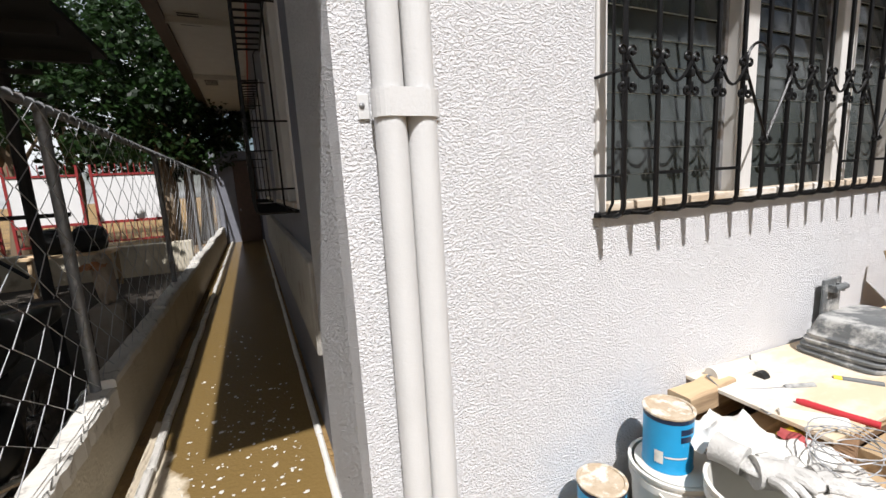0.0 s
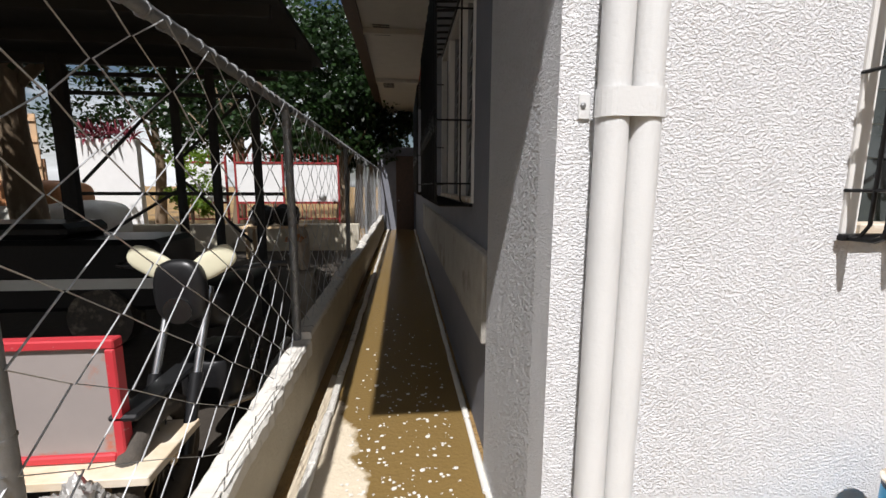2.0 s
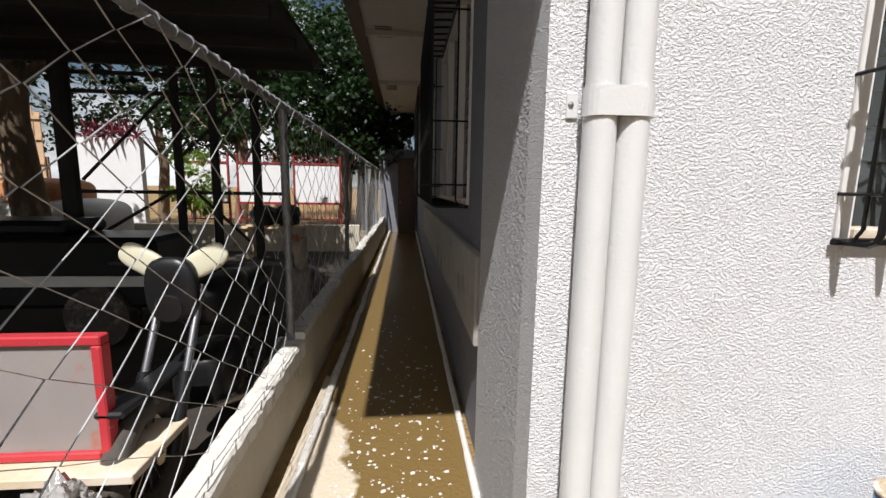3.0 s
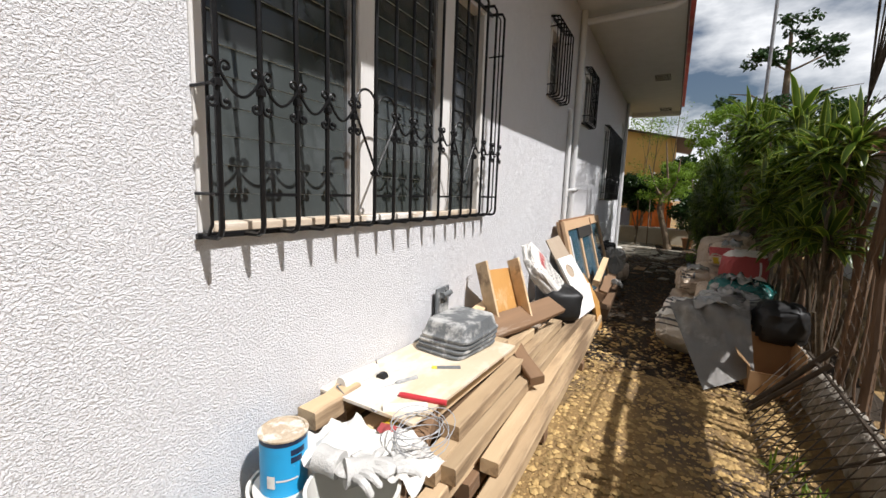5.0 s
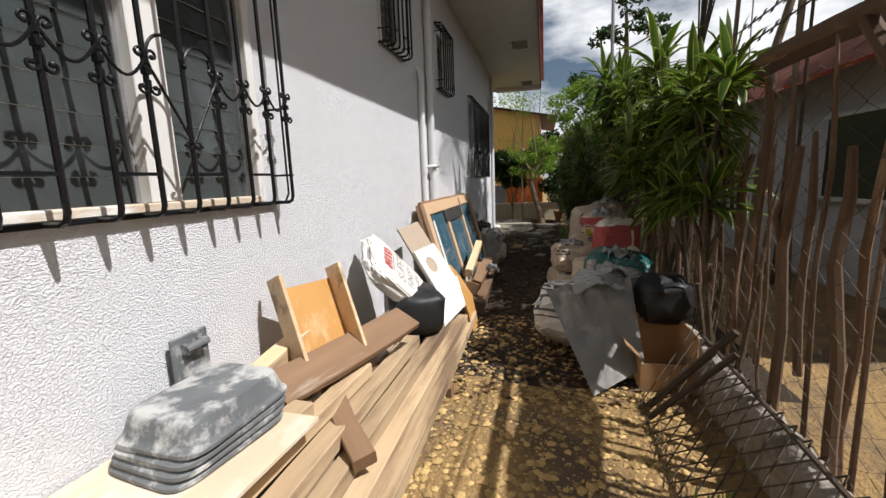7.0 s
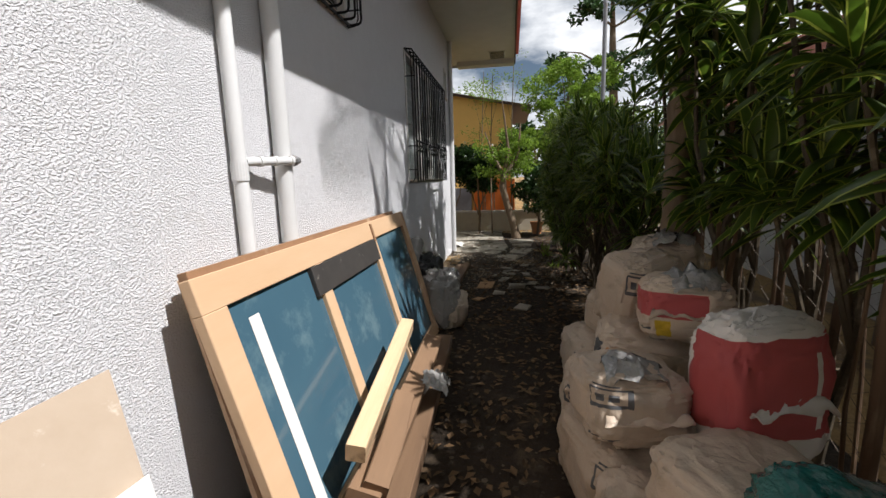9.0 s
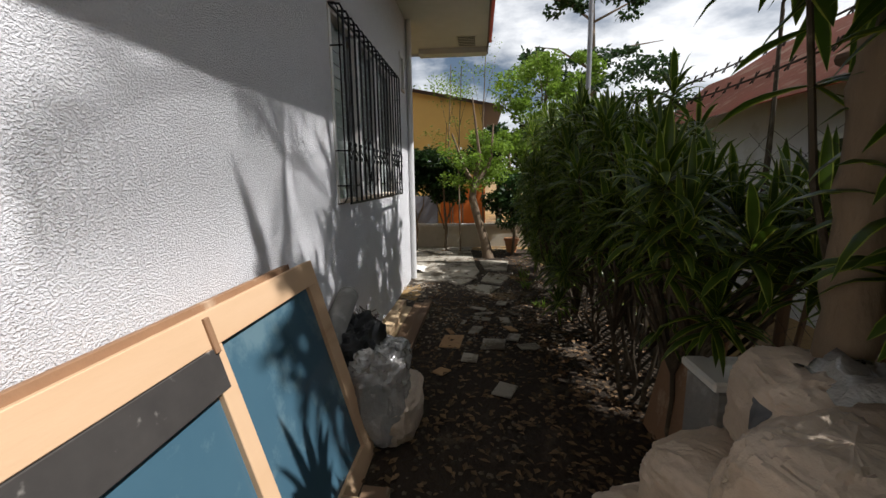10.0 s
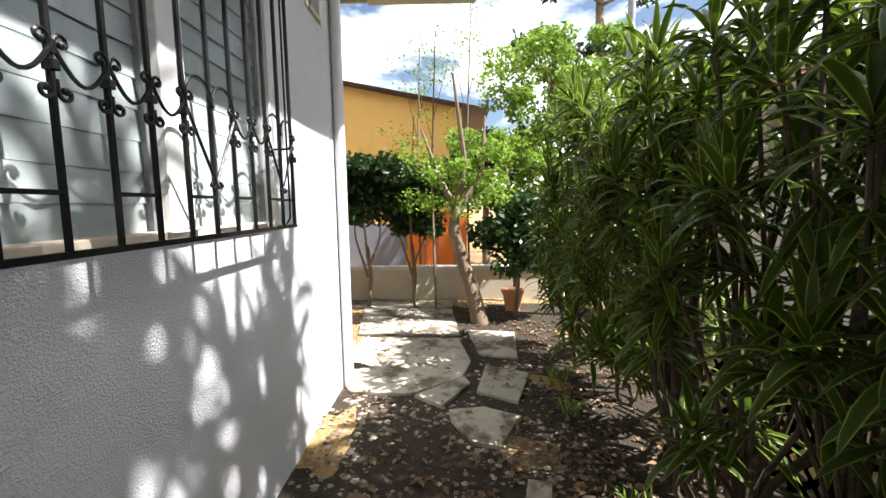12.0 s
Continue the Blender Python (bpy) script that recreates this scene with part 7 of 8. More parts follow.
M["rust_roof"] = material("rusty_red_roof", (0.30, 0.10, 0.06), 0.7, (0.2, 0.08, 0.05), 5, 1.0, (0.4, 0.28, 0.2), 2, 0.6, 0.006, 20)
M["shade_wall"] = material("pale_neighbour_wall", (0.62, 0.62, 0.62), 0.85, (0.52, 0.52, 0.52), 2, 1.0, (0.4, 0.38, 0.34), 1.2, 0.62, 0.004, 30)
bm = bm_new()
box(bm, 17.0, 17.15, -6.0, 6.0, -0.1, 0.52, 0.006)
gl = setting("wall_garden", bm, M["lowwall"], "low cream garden wall closing the path", "wall")
bm = bm_new()
box(bm, 16.97, 17.18, -6.0, 6.0, 0.52, 0.58, 0.006)
part("coping", bm, M["cap"], gl)


def house(name, label, x0, x1, y0, y1, h, ridge, wall, roof, base=None, over=0.5, windows=()):
    g = thing(name, label, "house", (x0, y0, -0.1))
    bm = bm_new()
    box(bm, x0, x1, y0, y1, -0.1, h)
    part("wall", bm, M[wall], g)
    if base:
        bm = bm_new()
        box(bm, x0 - 0.05, x1 + 0.05, y0 - 0.05, y1 + 0.05, -0.1, base[1])
        part("base_wall", bm, M[base[0]], g)
    bm = bm_new()
    a = [(x0 - over, y0 - over, h - 0.1), (x1 + over, y0 - over, h - 0.1), (x1 + over, (y0 + y1) / 2, ridge), (x0 - over, (y0 + y1) / 2, ridge), (x1 + over, y1 + over, h - 0.1), (x0 - over, y1 + over, h - 0.1)]
    vs = [bm.verts.new(p) for p in a]
    bm.faces.new((vs[0], vs[1], vs[2], vs[3]))
    bm.faces.new((vs[3], vs[2], vs[4], vs[5]))
    bmesh.ops.solidify(bm, geom=bm.faces[:], thickness=0.12)
    part("roof", bm, M[roof], g)
    for wx0, wx1, wy0, wy1, wz0, wz1 in windows:
        bm = bm_new()
        box(bm, wx0, wx1, wy0, wy1, wz0, wz1)
        w = part("window", bm, M["glass"], g)
        for nm, zz in (("sill", wz0 - 0.04), ("head", wz1)):
            bm = bm_new()
            box(bm, wx0 - 0.05, wx1 + 0.05, wy0 - 0.05, wy1 + 0.05, zz, zz + 0.05)
            part(nm, bm, M["white_wood"], w)
    return g


# the yellow house with the slanting eave
yh = thing("yellow_house", "yellow house with a brown slanting eave behind the garden", "house", (21, 0, -0.1))
bm = bm_new()
vs = [bm.verts.new(p) for p in ((21, -0.1, -0.1), (21, 9, -0.1), (21, 9, 6.0), (21, -0.1, 4.15))]
bm.faces.new(vs)
r = bmesh.ops.extrude_face_region(bm, geom=bm.faces[:])
bmesh.ops.translate(bm, vec=(6, 0, 0), verts=[v for v in r["geom"] if isinstance(v, bmesh.types.BMVert)])
bmesh.ops.recalc_face_normals(bm, faces=bm.faces[:])
part("wall", bm, M["yellow"], yh)
bm = bm_new()
vs = [bm.verts.new(p) for p in ((20.6, -0.8, 4.05), (20.6, 9.5, 6.15), (27.5, 9.5, 6.15), (27.5, -0.8, 4.05))]
bm.faces.new(vs)
bmesh.ops.solidify(bm, geom=bm.faces[:], thickness=0.22)
part("roof", bm, M["fascia"], yh)
bm = bm_new()
box(bm, 20.93, 20.996, -0.2, 1.35, -0.1, 1.45)
part("door_panel", bm, M["orange"], yh, "orange painted lower wall")
bm = bm_new()
box(bm, 20.9, 20.996, 1.45, 3.6, 0.0, 1.15)
part("white_panel", bm, M["smooth"], yh, "white lower wall")
for y in (0.1, 0.55, 0.9):
    bm = bm_new()
    box(bm, 20.90, 20.928, y, y + 0.05, 0, 1.4)
    part("batten", bm, M["frame_old"], yh)
house("neighbour_house", "pale house with a rusty red roof beyond the fence", 5.2, 15.5, -8.2, -3.9, 2.7, 4.3, "shade_wall", "rust_roof", None, 0.45, ((7.0, 8.2, -3.92, -3.88, 1.1, 2.1), (10.4, 11.6, -3.92, -3.88, 1.1, 2.1)))
house("far_house", "far low house with a red gable roof", 19.5, 26, -12.5, -7.5, 3.2, 5.6, "shade_wall", "rust_roof", None, 0.5)
# antenna on the far roof
an = thing("roof_antenna", "thin metal television antenna on the roof", "antenna", (13.5, -5.0, 4.0))
bm = bm_new()
tube(bm, [(13.5, -5.0, 3.8), (13.5, -5.0, 6.2)], 0.018, 6)
part("mast", bm, M["galv"], an)
for z, w in ((6.15, 0.9), (5.9, 0.7)):
    for a in (0.3, 1.5, 2.4):
        bm = bm_new()
        tube(bm, [(13.5 - w * 0.5 * math.cos(a), -5.0 - w * 0.5 * math.sin(a), z), (13.5 + w * 0.5 * math.cos(a), -5.0 + w * 0.5 * math.sin(a), z + 0.1)], 0.008, 5)
        part("rod", bm, M["galv"], an)
bm = bm_new()
tube(bm, [(15.7, -2.25, 0), (15.72, -2.25, 4.5), (15.6, -2.2, 9.5)], [0.06, 0.05, 0.04], 10)
lone("utility_pole", bm, M["galv"], "tall thin grey utility pole behind the hedge", "pole", smooth=True)

# ---- the neighbour's yard seen through the alley fence ----
M["dark_roof"] = material("dark_sheet_roof", (0.05, 0.05, 0.05), 0.8, (0.03, 0.03, 0.03), 4, 1.0)
M["rubber"] = material("dusty_tyre_rubber", (0.10, 0.085, 0.07), 0.9, (0.05, 0.045, 0.04), 20, 1.0, (0.2, 0.17, 0.13), 8, 0.6, 0.004, 60)
M["bike_black"] = material("black_bike_paint", (0.012, 0.012, 0.013), 0.35)
M["chrome"] = material("scuffed_chrome", (0.55, 0.55, 0.55), 0.25, (0.4, 0.4, 0.4), 20, 1.0, metal=1.0)
M["guard"] = material("cream_plastic_guard", (0.68, 0.65, 0.48), 0.45, (0.6, 0.57, 0.42), 5, 1.0)
M["gate_red"] = material("red_gate_paint", (0.30, 0.035, 0.035), 0.5, (0.22, 0.03, 0.03), 8, 1.0)
M["clear_panel"] = material("cloudy_clear_sheet", (0.34, 0.30, 0.28), 0.25, (0.26, 0.23, 0.22), 3, 1.0, (0.45, 0.14, 0.08), 5, 0.62)
# Yard soil toned near black; part of the yard's shade is in its colour
M["yard"] = material("shade_yard_soil", (0.055, 0.045, 0.035), 0.95, (0.03, 0.025, 0.02), 12, 1.0, bump=0.01, bump_scale=20)

# Darker copy of the tree leaf; the yard trees' shade is in its colour
M["leaf_shade"] = material("shaded_green_leaf", (0.022, 0.05, 0.012), 0.4, (0.013, 0.03, 0.008), 12, 1.0, translucent=0.25, island=True, random=0.6)

bm = bm_new()
box(bm, -14, -1.07, -4, 10.4, -0.2, -0.02)
setting("ground_yard", bm, M["yard"], "soil of the neighbouring yard, darkened for its shade", "ground")

cp = thing("carport", "dark sheet carport roof on posts over the yard", "carport", (-4, 4, 0))
bm = bm_new()
box(bm, -11.0, -1.12, 1.1, 5.3, 2.95, 3.0)
part("roof", bm, M["dark_roof"], cp)
for i in range(6):
    bm = bm_new()
    y = 1.3 + i * 0.75
    box(bm, -10.9, -1.2, y, y + 0.06, 2.85, 2.95)
    part("rafter", bm, M["dark_roof"], cp)
for x, y, r in ((-3.9, 5.1, 0.09), (-2.75, 5.15, 0.05), (-2.35, 5.15, 0.05), (-1.9, 5.2, 0.05), (-6.8, 5.0, 0.07), (-8.5, 1.6, 0.08)):
    bm = bm_new()
    tube(bm, [(x, y, -0.02), (x, y, 2.95)], r, 10)
    part("post", bm, M["dark_roof"], cp)
for z in (2.55, 2.75, 1.45):
    bm = bm_new()
    box(bm, -3.9, -1.6, 5.13, 5.17, z, z + 0.04)
    part("tie_bar", bm, M["dark_roof"], cp)
for (a, b) in (((-3.8, 5.15, 0.9), (-2.8, 5.15, 1.5)), ((-2.7, 5.15, 1.6), (-2.0, 5.15, 0.9)), ((-2.7, 5.15, 1.9), (-1.95, 5.15, 2.6)), ((-3.8, 5.15, 1.6), (-2.8, 5.15, 2.6))):
    bm = bm_new()
    tube(bm, [a, b], 0.018, 6)
    part("brace", bm, M["dark_roof"], cp)

# motorbike, facing the walker
bk = thing("motorbike", "black motorbike with cream hand guards and a muddy tyre", "motorbike", (-1.35, 2.2, -0.02))


def ring(bm, c, R, r, n=28, k=10, sy=1.0):
    g = []
    for i in range(n):
        a = 2 * math.pi * i / n
        g.append([bm.verts.new((c[0] + r * sy * math.sin(2 * math.pi * j / k), c[1] + (R + r * math.cos(2 * math.pi * j / k)) * math.cos(a), c[2] + (R + r * math.cos(2 * math.pi * j / k)) * math.sin(a))) for j in range(k)])
    for i in range(n):
        for j in range(k):
            bm.faces.new((g[i][j], g[i][(j + 1) % k], g[(i + 1) % n][(j + 1) % k], g[(i + 1) % n][j]))


for wy in (1.95, 3.2):
    bm = bm_new()
    ring(bm, (-1.36, wy, 0.28), 0.245, 0.055, 32, 10)
    w = part("wheel", bm, M["rubber"], bk, "muddy knobbly tyre", True)
    bm = bm_new()
    for i in range(16):
        a = 2 * math.pi * i / 16
        tube(bm, [(-1.36, wy, 0.28), (-1.36, wy + 0.2 * math.cos(a), 0.28 + 0.2 * math.sin(a))], 0.004, 4)
    tube(bm, [(-1.42, wy, 0.28), (-1.30, wy, 0.28)], 0.04, 10)
    part("spokes", bm, M["chrome"], w)
for s in (-1, 1):
    bm = bm_new()
    tube(bm, [(-1.36 + s * 0.10, 1.97, 0.28), (-1.36 + s * 0.10, 2.14, 0.62)], 0.032, 10)
    part("fork_slider", bm, M["bike_black"], bk, "", True)
    bm = bm_new()
    tube(bm, [(-1.36 + s * 0.10, 2.13, 0.6), (-1.36 + s * 0.10, 2.36, 1.02)], 0.022, 10)
    part("fork_tube", bm, M["chrome"], bk, "", True)
    bm = bm_new()
    superbag(bm, Matrix.Translation((-1.36 + s * 0.155, 2.30, 1.165)) @ Matrix.Rotation(-s * 0.55, 4, 'Y'), 0.25, 0.05, 0.135, 2.0 * s, 0.7, 0.7, 0.01)
    part("hand_guard", bm, M["guard"], bk, "cream plastic hand guard", True)
    bm = bm_new()
    tube(bm, [(-1.36 + s * 0.33, 2.50, 1.12), (-1.36 + s * 0.46, 2.56, 1.11)], 0.018, 8)
    part("grip", bm, M["bike_black"], bk)
bm = bm_new()
tube(bm, [(-1.85, 2.55, 1.11), (-1.55, 2.45, 1.10), (-1.36, 2.42, 1.04), (-1.17, 2.45, 1.10), (-0.87 - 0.1, 2.55, 1.11)], 0.012, 8)
part("handlebar", bm, M["bike_black"], bk, "", True)
bm = bm_new()
superbag(bm, Matrix.Translation((-1.36, 2.26, 1.02)), 0.26, 0.10, 0.34, 5.0, 0.7, 0.7, 0.02)
part("headlight_cowl", bm, M["bike_black"], bk, "", True)
bm = bm_new()
tube(bm, [(-1.36, 2.2, 0.93), (-1.36, 2.24, 0.93)], 0.07, 16)
part("headlight", bm, M["chrome"], bk)
bm = bm_new()
box(bm, -1.42, -1.30, 1.72, 2.25, 0.60, 0.63, 0.01)
part("mudguard", bm, M["bike_black"], bk)
bm = bm_new()
superbag(bm, Matrix.Translation((-1.36, 2.75, 0.86)), 0.28, 0.62, 0.3, 6.0, 0.6, 0.6, 0.02)
part("fuel_tank", bm, M["bike_black"], bk, "", True)
bm = bm_new()
superbag(bm, Matrix.Translation((-1.36, 3.2, 0.88)), 0.28, 0.8, 0.14, 7.0, 0.5, 0.5, 0.01)
part("seat", bm, M["bike_black"], bk, "", True)
bm = bm_new()
superbag(bm, Matrix.Translation((-1.36, 2.6, 0.42)), 0.3, 0.42, 0.36, 8.0, 0.5, 0.5, 0.06)
part("engine", bm, M["bike_black"], bk, "", True)
bm = bm_new()
tube(bm, [(-1.20, 2.3, 0.35), (-1.18, 2.7, 0.2), (-1.15, 3.4, 0.3)], [0.02, 0.025, 0.045], 8)
part("exhaust", bm, M["chrome"], bk, "", True)

# red-framed sheet on a plank bench
bn = thing("plank_bench", "pale wooden plank bench in the yard", "bench", (-1.6, 1.9, 0))
bm = bm_new()
box(bm, -2.3, -1.22, 1.62, 2.05, 0.38, 0.42, 0.004, Matrix.Translation((0, 0, 0)))
part("top", bm, M["ply"], bn)
for x in (-2.2, -1.62):
    bm = bm_new()
    box(bm, x, x + 0.05, 1.66, 2.0, -0.02, 0.38)
    part("leg", bm, M["lumber"], bn)
rf = thing("red_framed_panel", "cloudy clear sheet in a red plastic frame", "panel", (-1.75, 1.7, 0.42))
for x0, x1, z0, z1 in ((-2.15, -1.36, 0.92, 0.96), (-1.40, -1.36, 0.425, 0.92), (-2.15, -2.11, 0.425, 0.92), (-2.11, -1.40, 0.425, 0.46)):
    bm = bm_new()
    box(bm, x0, x1, 1.72, 1.78, z0, z1, 0.006)
    part("frame", bm, M["red_plastic"], rf)
bm = bm_new()
box(bm, -2.11, -1.40, 1.74, 1.745, 0.46, 0.92)
part("sheet", bm, M["clear_panel"], rf)
bm = bm_new()
superbag(bm, Matrix.Translation((-1.42, 1.50, 0.22)), 0.26, 0.24, 0.46, 51.0, 0.7, 0.8, 0.2, 48, 30)
lone("rubbish_bag", bm, M["clear_plastic"], "crumpled silvery plastic bag by the alley fence", "bag", smooth=True)

# dark parked vehicle with a pale side strip
vh = thing("parked_jeep", "dark parked jeep body with a pale side strip", "vehicle", (-3.9, 4.6, 0))
bm = bm_new()
box(bm, -5.6, -2.55, 4.2, 4.98, 0.35, 1.05, 0.05)
part("body", bm, M["bike_black"], vh)
bm = bm_new()
box(bm, -5.4, -3.4, 4.25, 4.9, 1.05, 1.2, 0.05)
part("hood", bm, M["bike_black"], vh)
bm = bm_new()
box(bm, -5.6, -2.6, 4.18, 4.198, 0.58, 0.68)
part("side_strip", bm, M["plastic_white"], vh, "pale painted side strip")
for x in (-5.0, -3.1):
    bm = bm_new()
    tube(bm, [(x, 4.15, 0.28), (x, 4.35, 0.28)], 0.30, 20)
    part("wheel", bm, M["rubber"], vh)

# pinkish sack hanging on the fence far along
rag("paper_sack", "torn pinkish paper sack caught on the fence", "paper", (-1.35, 4.6, 0.98), (0.18, 0.32, 0.1), 61.0, "print_orange", 10)
bm = bm_new()
superbag(bm, Matrix.Translation((-1.32, 4.75, 0.86)) @ Matrix.Rotation(0.3, 4, 'X'), 0.12, 0.3, 0.46, 63.0, 0.7, 0.8, 0.2, 40, 26)
lone("paper_sack", bm, M["sack"], "torn tan paper sack leaning on the fence", "sack", smooth=True)
bm = bm_new()
box(bm, -1.45, -1.2, 4.62, 4.9, -0.02, 0.63, 0.02)
lone("concrete_stub", bm, M["rubble"], "dark concrete stub behind the fence", "block")

# far side of the yard: low sunlit wall, white gate panels in red frames
M["white_gate"] = material("white_gate_sheet", (0.78, 0.78, 0.77), 0.6, (0.7, 0.7, 0.69), 4, 1.0)
bm = bm_new()
box(bm, -12, -1.3, 10.5, 10.75, -0.1, 0.62, 0.01)
setting("wall_yard", bm, M["lowwall"], "low sunlit concrete wall across the yard", "wall")
for k, (x0, x1) in enumerate(((-3.25, -1.95), (-4.75, -3.45), (-6.25, -4.95))):
    gt = thing("sheet_gate", "white sheet gate panel in a red steel frame", "gate", (x0, 12.0, 0.6), "white gate panels")
    bm = bm_new()
    box(bm, x0 + 0.05, x1 - 0.05, 12.0, 12.02, 1.12, 2.15)
    part("sheet", bm, M["white_gate"], gt)
    for a0, a1, z0, z1 in ((x0, x0 + 0.05, -0.06, 2.4), (x1 - 0.05, x1, -0.06, 2.4), (x0 + 0.05, x1 - 0.05, 2.15, 2.2), (x0 + 0.05, x1 - 0.05, 1.06, 1.12), (x0 + 0.05, x1 - 0.05, 0.62, 0.66)):
        bm = bm_new()
        box(bm, a0, a1, 11.98, 12.04, z0, z1)
        part("frame", bm, M["gate_red"], gt)
    x = x0 + 0.12
    while x < x1 - 0.1:
        bm = bm_new()
        box(bm, x, x + 0.015, 12.0, 12.015, 0.66, 1.06)
        part("bar", bm, M["gate_red"], gt)
        bm = bm_new()
        box(bm, x, x + 0.015, 12.0, 12.015, 2.2, 2.42)
        part("spike", bm, M["gate_red"], gt)
        x += 0.12
ww = thing("white_wall_panel", "white painted wall with red-leaved plants on top", "wall", (-8, 12, 0))
bm = bm_new()
box(bm, -8.75, -7.2, 12.0, 12.2, -0.1, 2.75)
part("wall", bm, M["white_gate"], ww)
V, F, I = [], [], []
rp = random.Random(9)
for k in range(7):
    rosette(V, F, I, (-8.5 + 0.2 * k, 12.1, 2.85), 12, 0.5, rp, 0.06)
tagged(soup("red_plant", V, F, [M["leaf_red"], M["leaf_red"]], None, I), "red-leaved cordyline plants on the white wall", "plant")
gw = thing("wooden_gate", "arched pale wooden slatted gate in sunlight", "gate", (-9.8, 11.5, 0))
for i in range(7):
    bm = bm_new()
    x = -10.35 + i * 0.17
    h = 3.2 + 0.35 * math.sin(math.pi * (i + 0.5) / 7)
    box(bm, x, x + 0.15, 11.5, 11.53, 0.9, h, 0.006)
    part("slat", bm, M["frame_wood"], gw)
for z in (1.3, 2.0, 2.6, 3.1):
    bm = bm_new()
    box(bm, -10.36, -9.16, 11.46, 11.498, z, z + 0.08)
    part("rail", bm, M["frame_wood"], gw)
for x in (-10.3, -9.2):
    bm = bm_new()
    box(bm, x, x + 0.06, 11.55, 11.6, -0.06, 2.2)
    part("post", bm, M["frame_old"], gw)
# sunlit parked van roof and clutter before the white wall
cr_ = thing("parked_car", "pale parked car partly hidden behind the yard clutter", "car", (-7.6, 9.4, 0))
bm = bm_new()
superbag(bm, Matrix.Translation((-7.4, 9.3, 0.75)), 2.6, 1.4, 1.0, 71.0, 0.45, 0.4, 0.0, 40, 22)
part("body", bm, M["plastic_white"], cr_, "", True)
bm = bm_new()
superbag(bm, Matrix.Translation((-7.6, 9.3, 1.30)), 1.6, 1.25, 0.7, 72.0, 0.5, 0.4, 0.0, 40, 22)
part("cabin", bm, M["print_orange"], cr_, "faded red cabin", True)
for x in (-8.2, -6.6):
    bm = bm_new()
    tube(bm, [(x, 8.55, 0.28), (x, 8.75, 0.28)], 0.30, 18)
    part("wheel", bm, M["rubber"], cr_)
for k, (x, y, z) in enumerate(((-3.3, 9.6, 0.9), (-2.75, 9.5, 0.92))):
    bm = bm_new()
    superbag(bm, Matrix.Translation((x, y, z)), 0.5, 0.4, 0.45, 80.0 + k, 0.7, 0.7, 0.15, 40, 26)
    lone("rubbish_bag", bm, M["black_plastic"], "black bag on the yard table", "bag", smooth=True)
ta = thing("yard_table", "rough wooden table across the yard", "table", (-3, 9.55, 0))
bm = bm_new()
box(bm, -3.7, -2.4, 9.25, 9.85, 0.64, 0.69)
part("tabletop", bm, M["lumber"], ta)
for x in (-3.6, -2.5):
    for y in (9.3, 9.75):
        bm = bm_new()
        box(bm, x, x + 0.06, y, y + 0.06, -0.02, 0.64)
        part("leg", bm, M["lumber"], ta)

# trees behind the yard
yt = random.Random(55)
for k, (x, y, h, sz, n) in enumerate(((-1.6, 17.5, 5.6, 2.4, 46), (-5.0, 16.5, 5.4, 2.8, 50), (-9.5, 17.0, 5.5, 3.0, 46), (-3.0, 20.5, 8.5, 3.2, 46), (-8.0, 21.0, 9.0, 3.5, 46), (0.8, 20.0, 7.0, 2.6, 30), (-13.5, 14.0, 5.5, 3.2, 40), (-2.4, 15.0, 4.6, 2.0, 60), (-5.5, 14.0, 4.8, 2.4, 50))):
    tree("yard_tree", "large dark leafy tree behind the yard", [(x, y, -0.06), (x + 0.2, y, h * 0.4), (x, y, h * 0.85)], [0.22, 0.17, 0.08],
         [[(x + 0.15, y, h * 0.45), (x + sz * 0.5, y - 0.4, h * 0.75)], [(x + 0.15, y, h * 0.45), (x - sz * 0.5, y - 0.3, h * 0.8)], [(x + 0.1, y, h * 0.5), (x, y - sz * 0.4, h * 0.9)]],
         spread(yt, (x, y, h), (sz, sz * 0.8, h * 0.45), n, sz * 0.16, sz * 0.34, 130), 0.2, "leaf_shade" if k != 1 else "leaf_dark", 100 + k, group="yard trees")
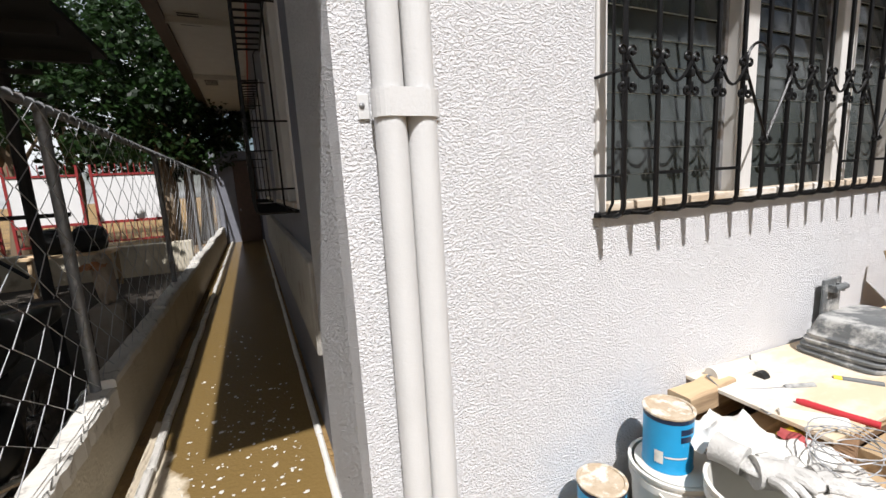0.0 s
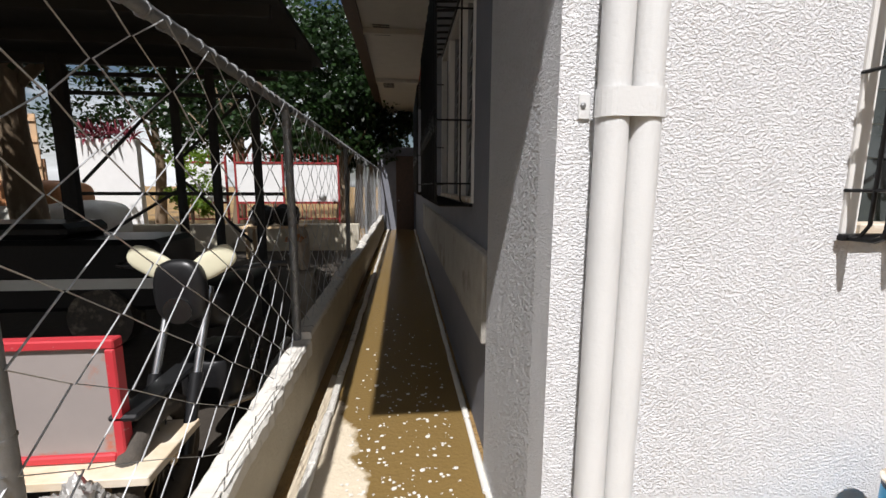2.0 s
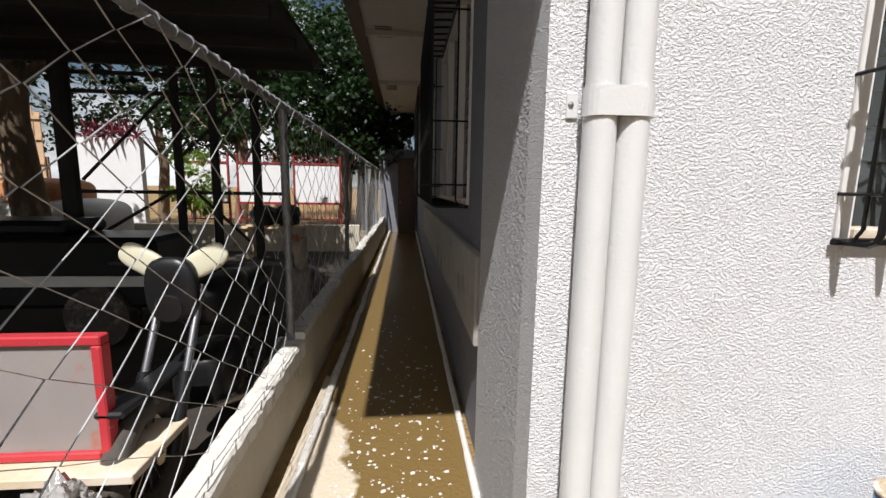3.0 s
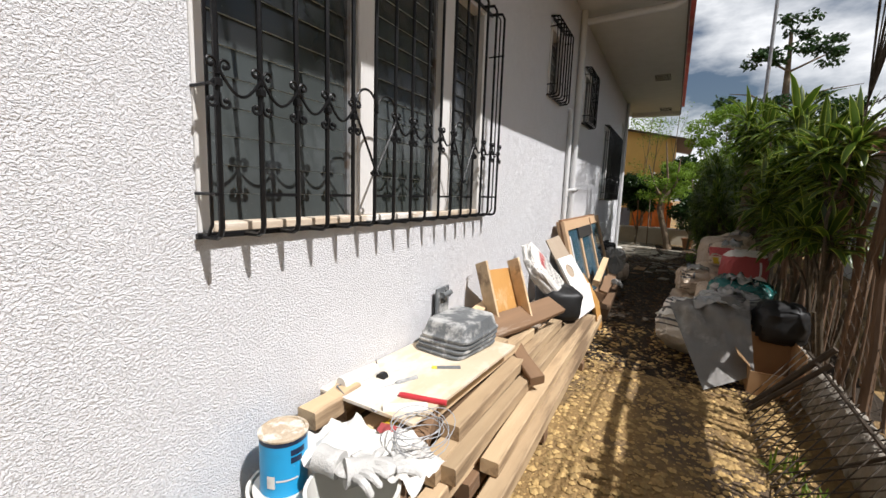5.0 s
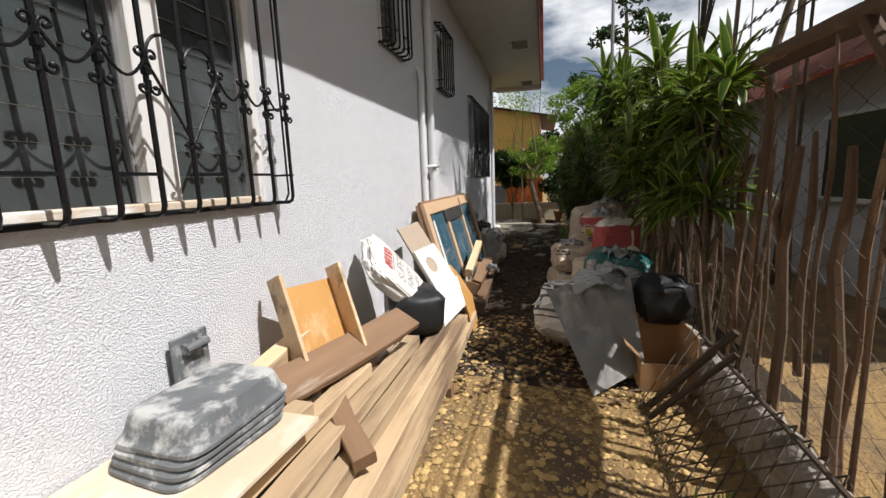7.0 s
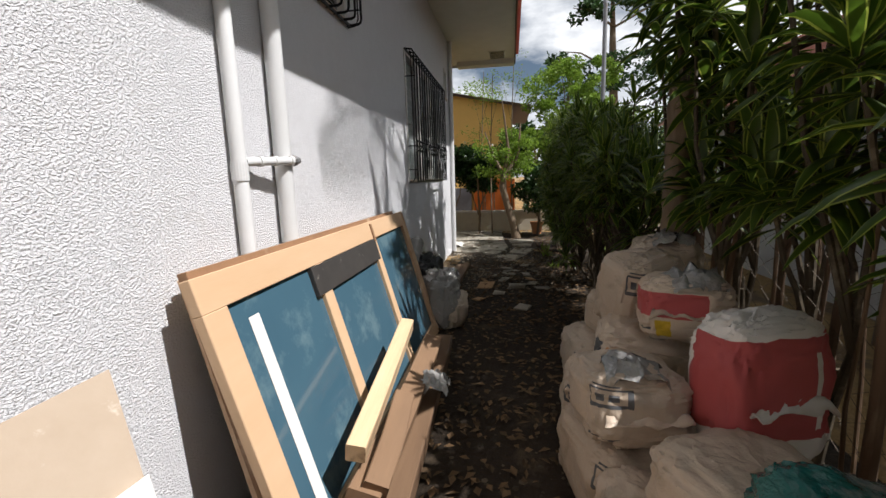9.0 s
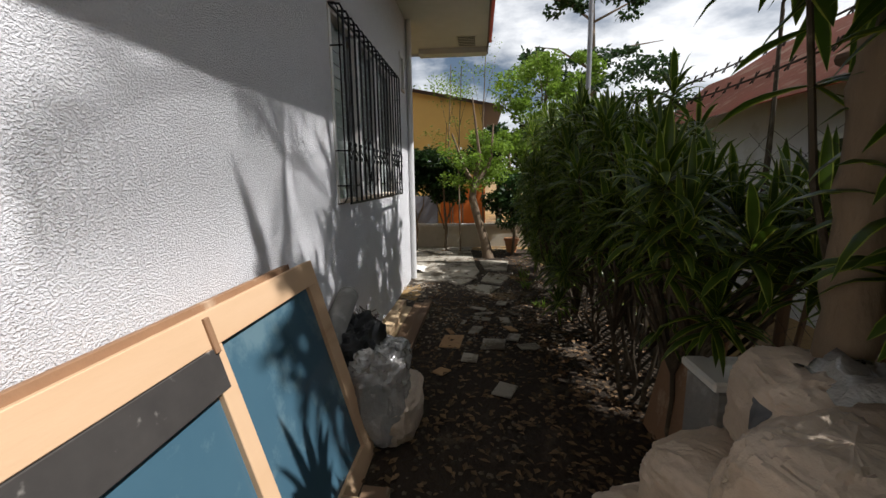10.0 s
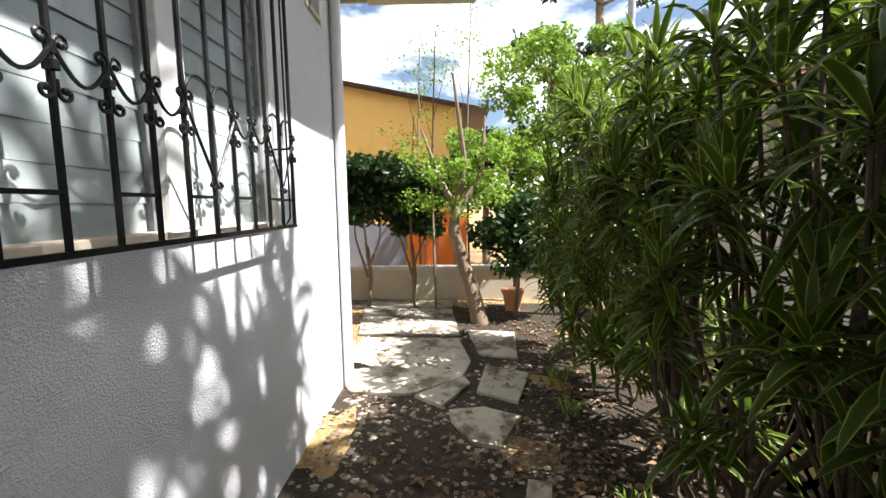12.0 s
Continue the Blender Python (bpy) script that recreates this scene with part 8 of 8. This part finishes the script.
# tree hanging over the carport, in shade
tree("yard_tree", "dark tree overhanging the carport roof", [(-6.0, 7.2, -0.02), (-6.1, 7.1, 2.5), (-5.8, 7.0, 4.5)], [0.26, 0.2, 0.12],
     [[(-6.0, 7.1, 3.0), (-4.6, 7.2, 4.2)], [(-6.0, 7.1, 3.2), (-7.4, 7.0, 4.4)], [(-5.9, 7.0, 3.8), (-3.2, 7.6, 4.9)]],
     spread(yt, (-5.2, 7.2, 4.7), (3.0, 1.3, 1.1), 60, 0.5, 0.9, 130), 0.2, "leaf_shade", 140, group="yard trees")
# crown added over the carport to keep sky light off the alley wall
tree("yard_tree", "broad dark tree added above the carport to block sky", [(-7.6, 0.5, -0.02), (-7.4, 0.7, 2.4), (-6.4, 2.0, 4.4)], [0.28, 0.22, 0.14],
     [[(-6.6, 1.7, 4.0), (-4.6, 2.6, 4.9), (-3.2, 3.2, 5.2)], [(-6.4, 2.0, 4.4), (-5.6, 4.2, 5.2), (-4.2, 6.0, 5.4)], [(-6.4, 2.0, 4.4), (-7.6, 4.0, 5.4)]],
     spread(yt, (-5.6, 3.9, 5.3), (3.0, 3.4, 0.7), 95, 0.5, 0.95, 110), 0.24, "leaf_shade", 143, group="yard trees")
tree("yard_tree", "dark tree closing the view past the alley end", [(-1.9, 16.2, -0.06), (-1.8, 16.2, 2.2), (-1.5, 16.1, 3.8)], [0.18, 0.14, 0.08],
     [[(-1.8, 16.2, 2.4), (-0.6, 16.1, 3.4)], [(-1.8, 16.2, 2.4), (-2.8, 16.0, 3.4)]],
     spread(yt, (-1.3, 16.1, 3.5), (1.8, 0.6, 1.2), 60, 0.35, 0.6, 120), 0.18, "leaf_shade", 144, group="yard trees")
tree("yard_shrub", "sunlit yellow-green shrub across the yard", [(-5.6, 11.3, -0.06), (-5.6, 11.3, 0.6), (-5.55, 11.3, 1.4)], [0.05, 0.04, 0.03],
     [[(-5.6, 11.3, 0.8), (-5.3, 11.2, 1.6)], [(-5.6, 11.3, 0.8), (-5.9, 11.2, 1.6)]],
     spread(yt, (-5.6, 11.3, 1.6), (0.45, 0.3, 0.7), 16, 0.2, 0.36, 90), 0.12, "leaf_light", 141, category="shrub")
# buildings added to the west and behind the walker to cut sky light
house("added_west_house", "plain house added to block sky light west of the yard", -16, -11.5, -2, 12, 4.5, 6.5, "rough_cement", "rust_roof")
house("added_rear_house", "plain concrete house added to block sky light behind the walker", -9, -3.2, -9, -2.5, 4.2, 5.8, "rough_cement", "rust_roof")
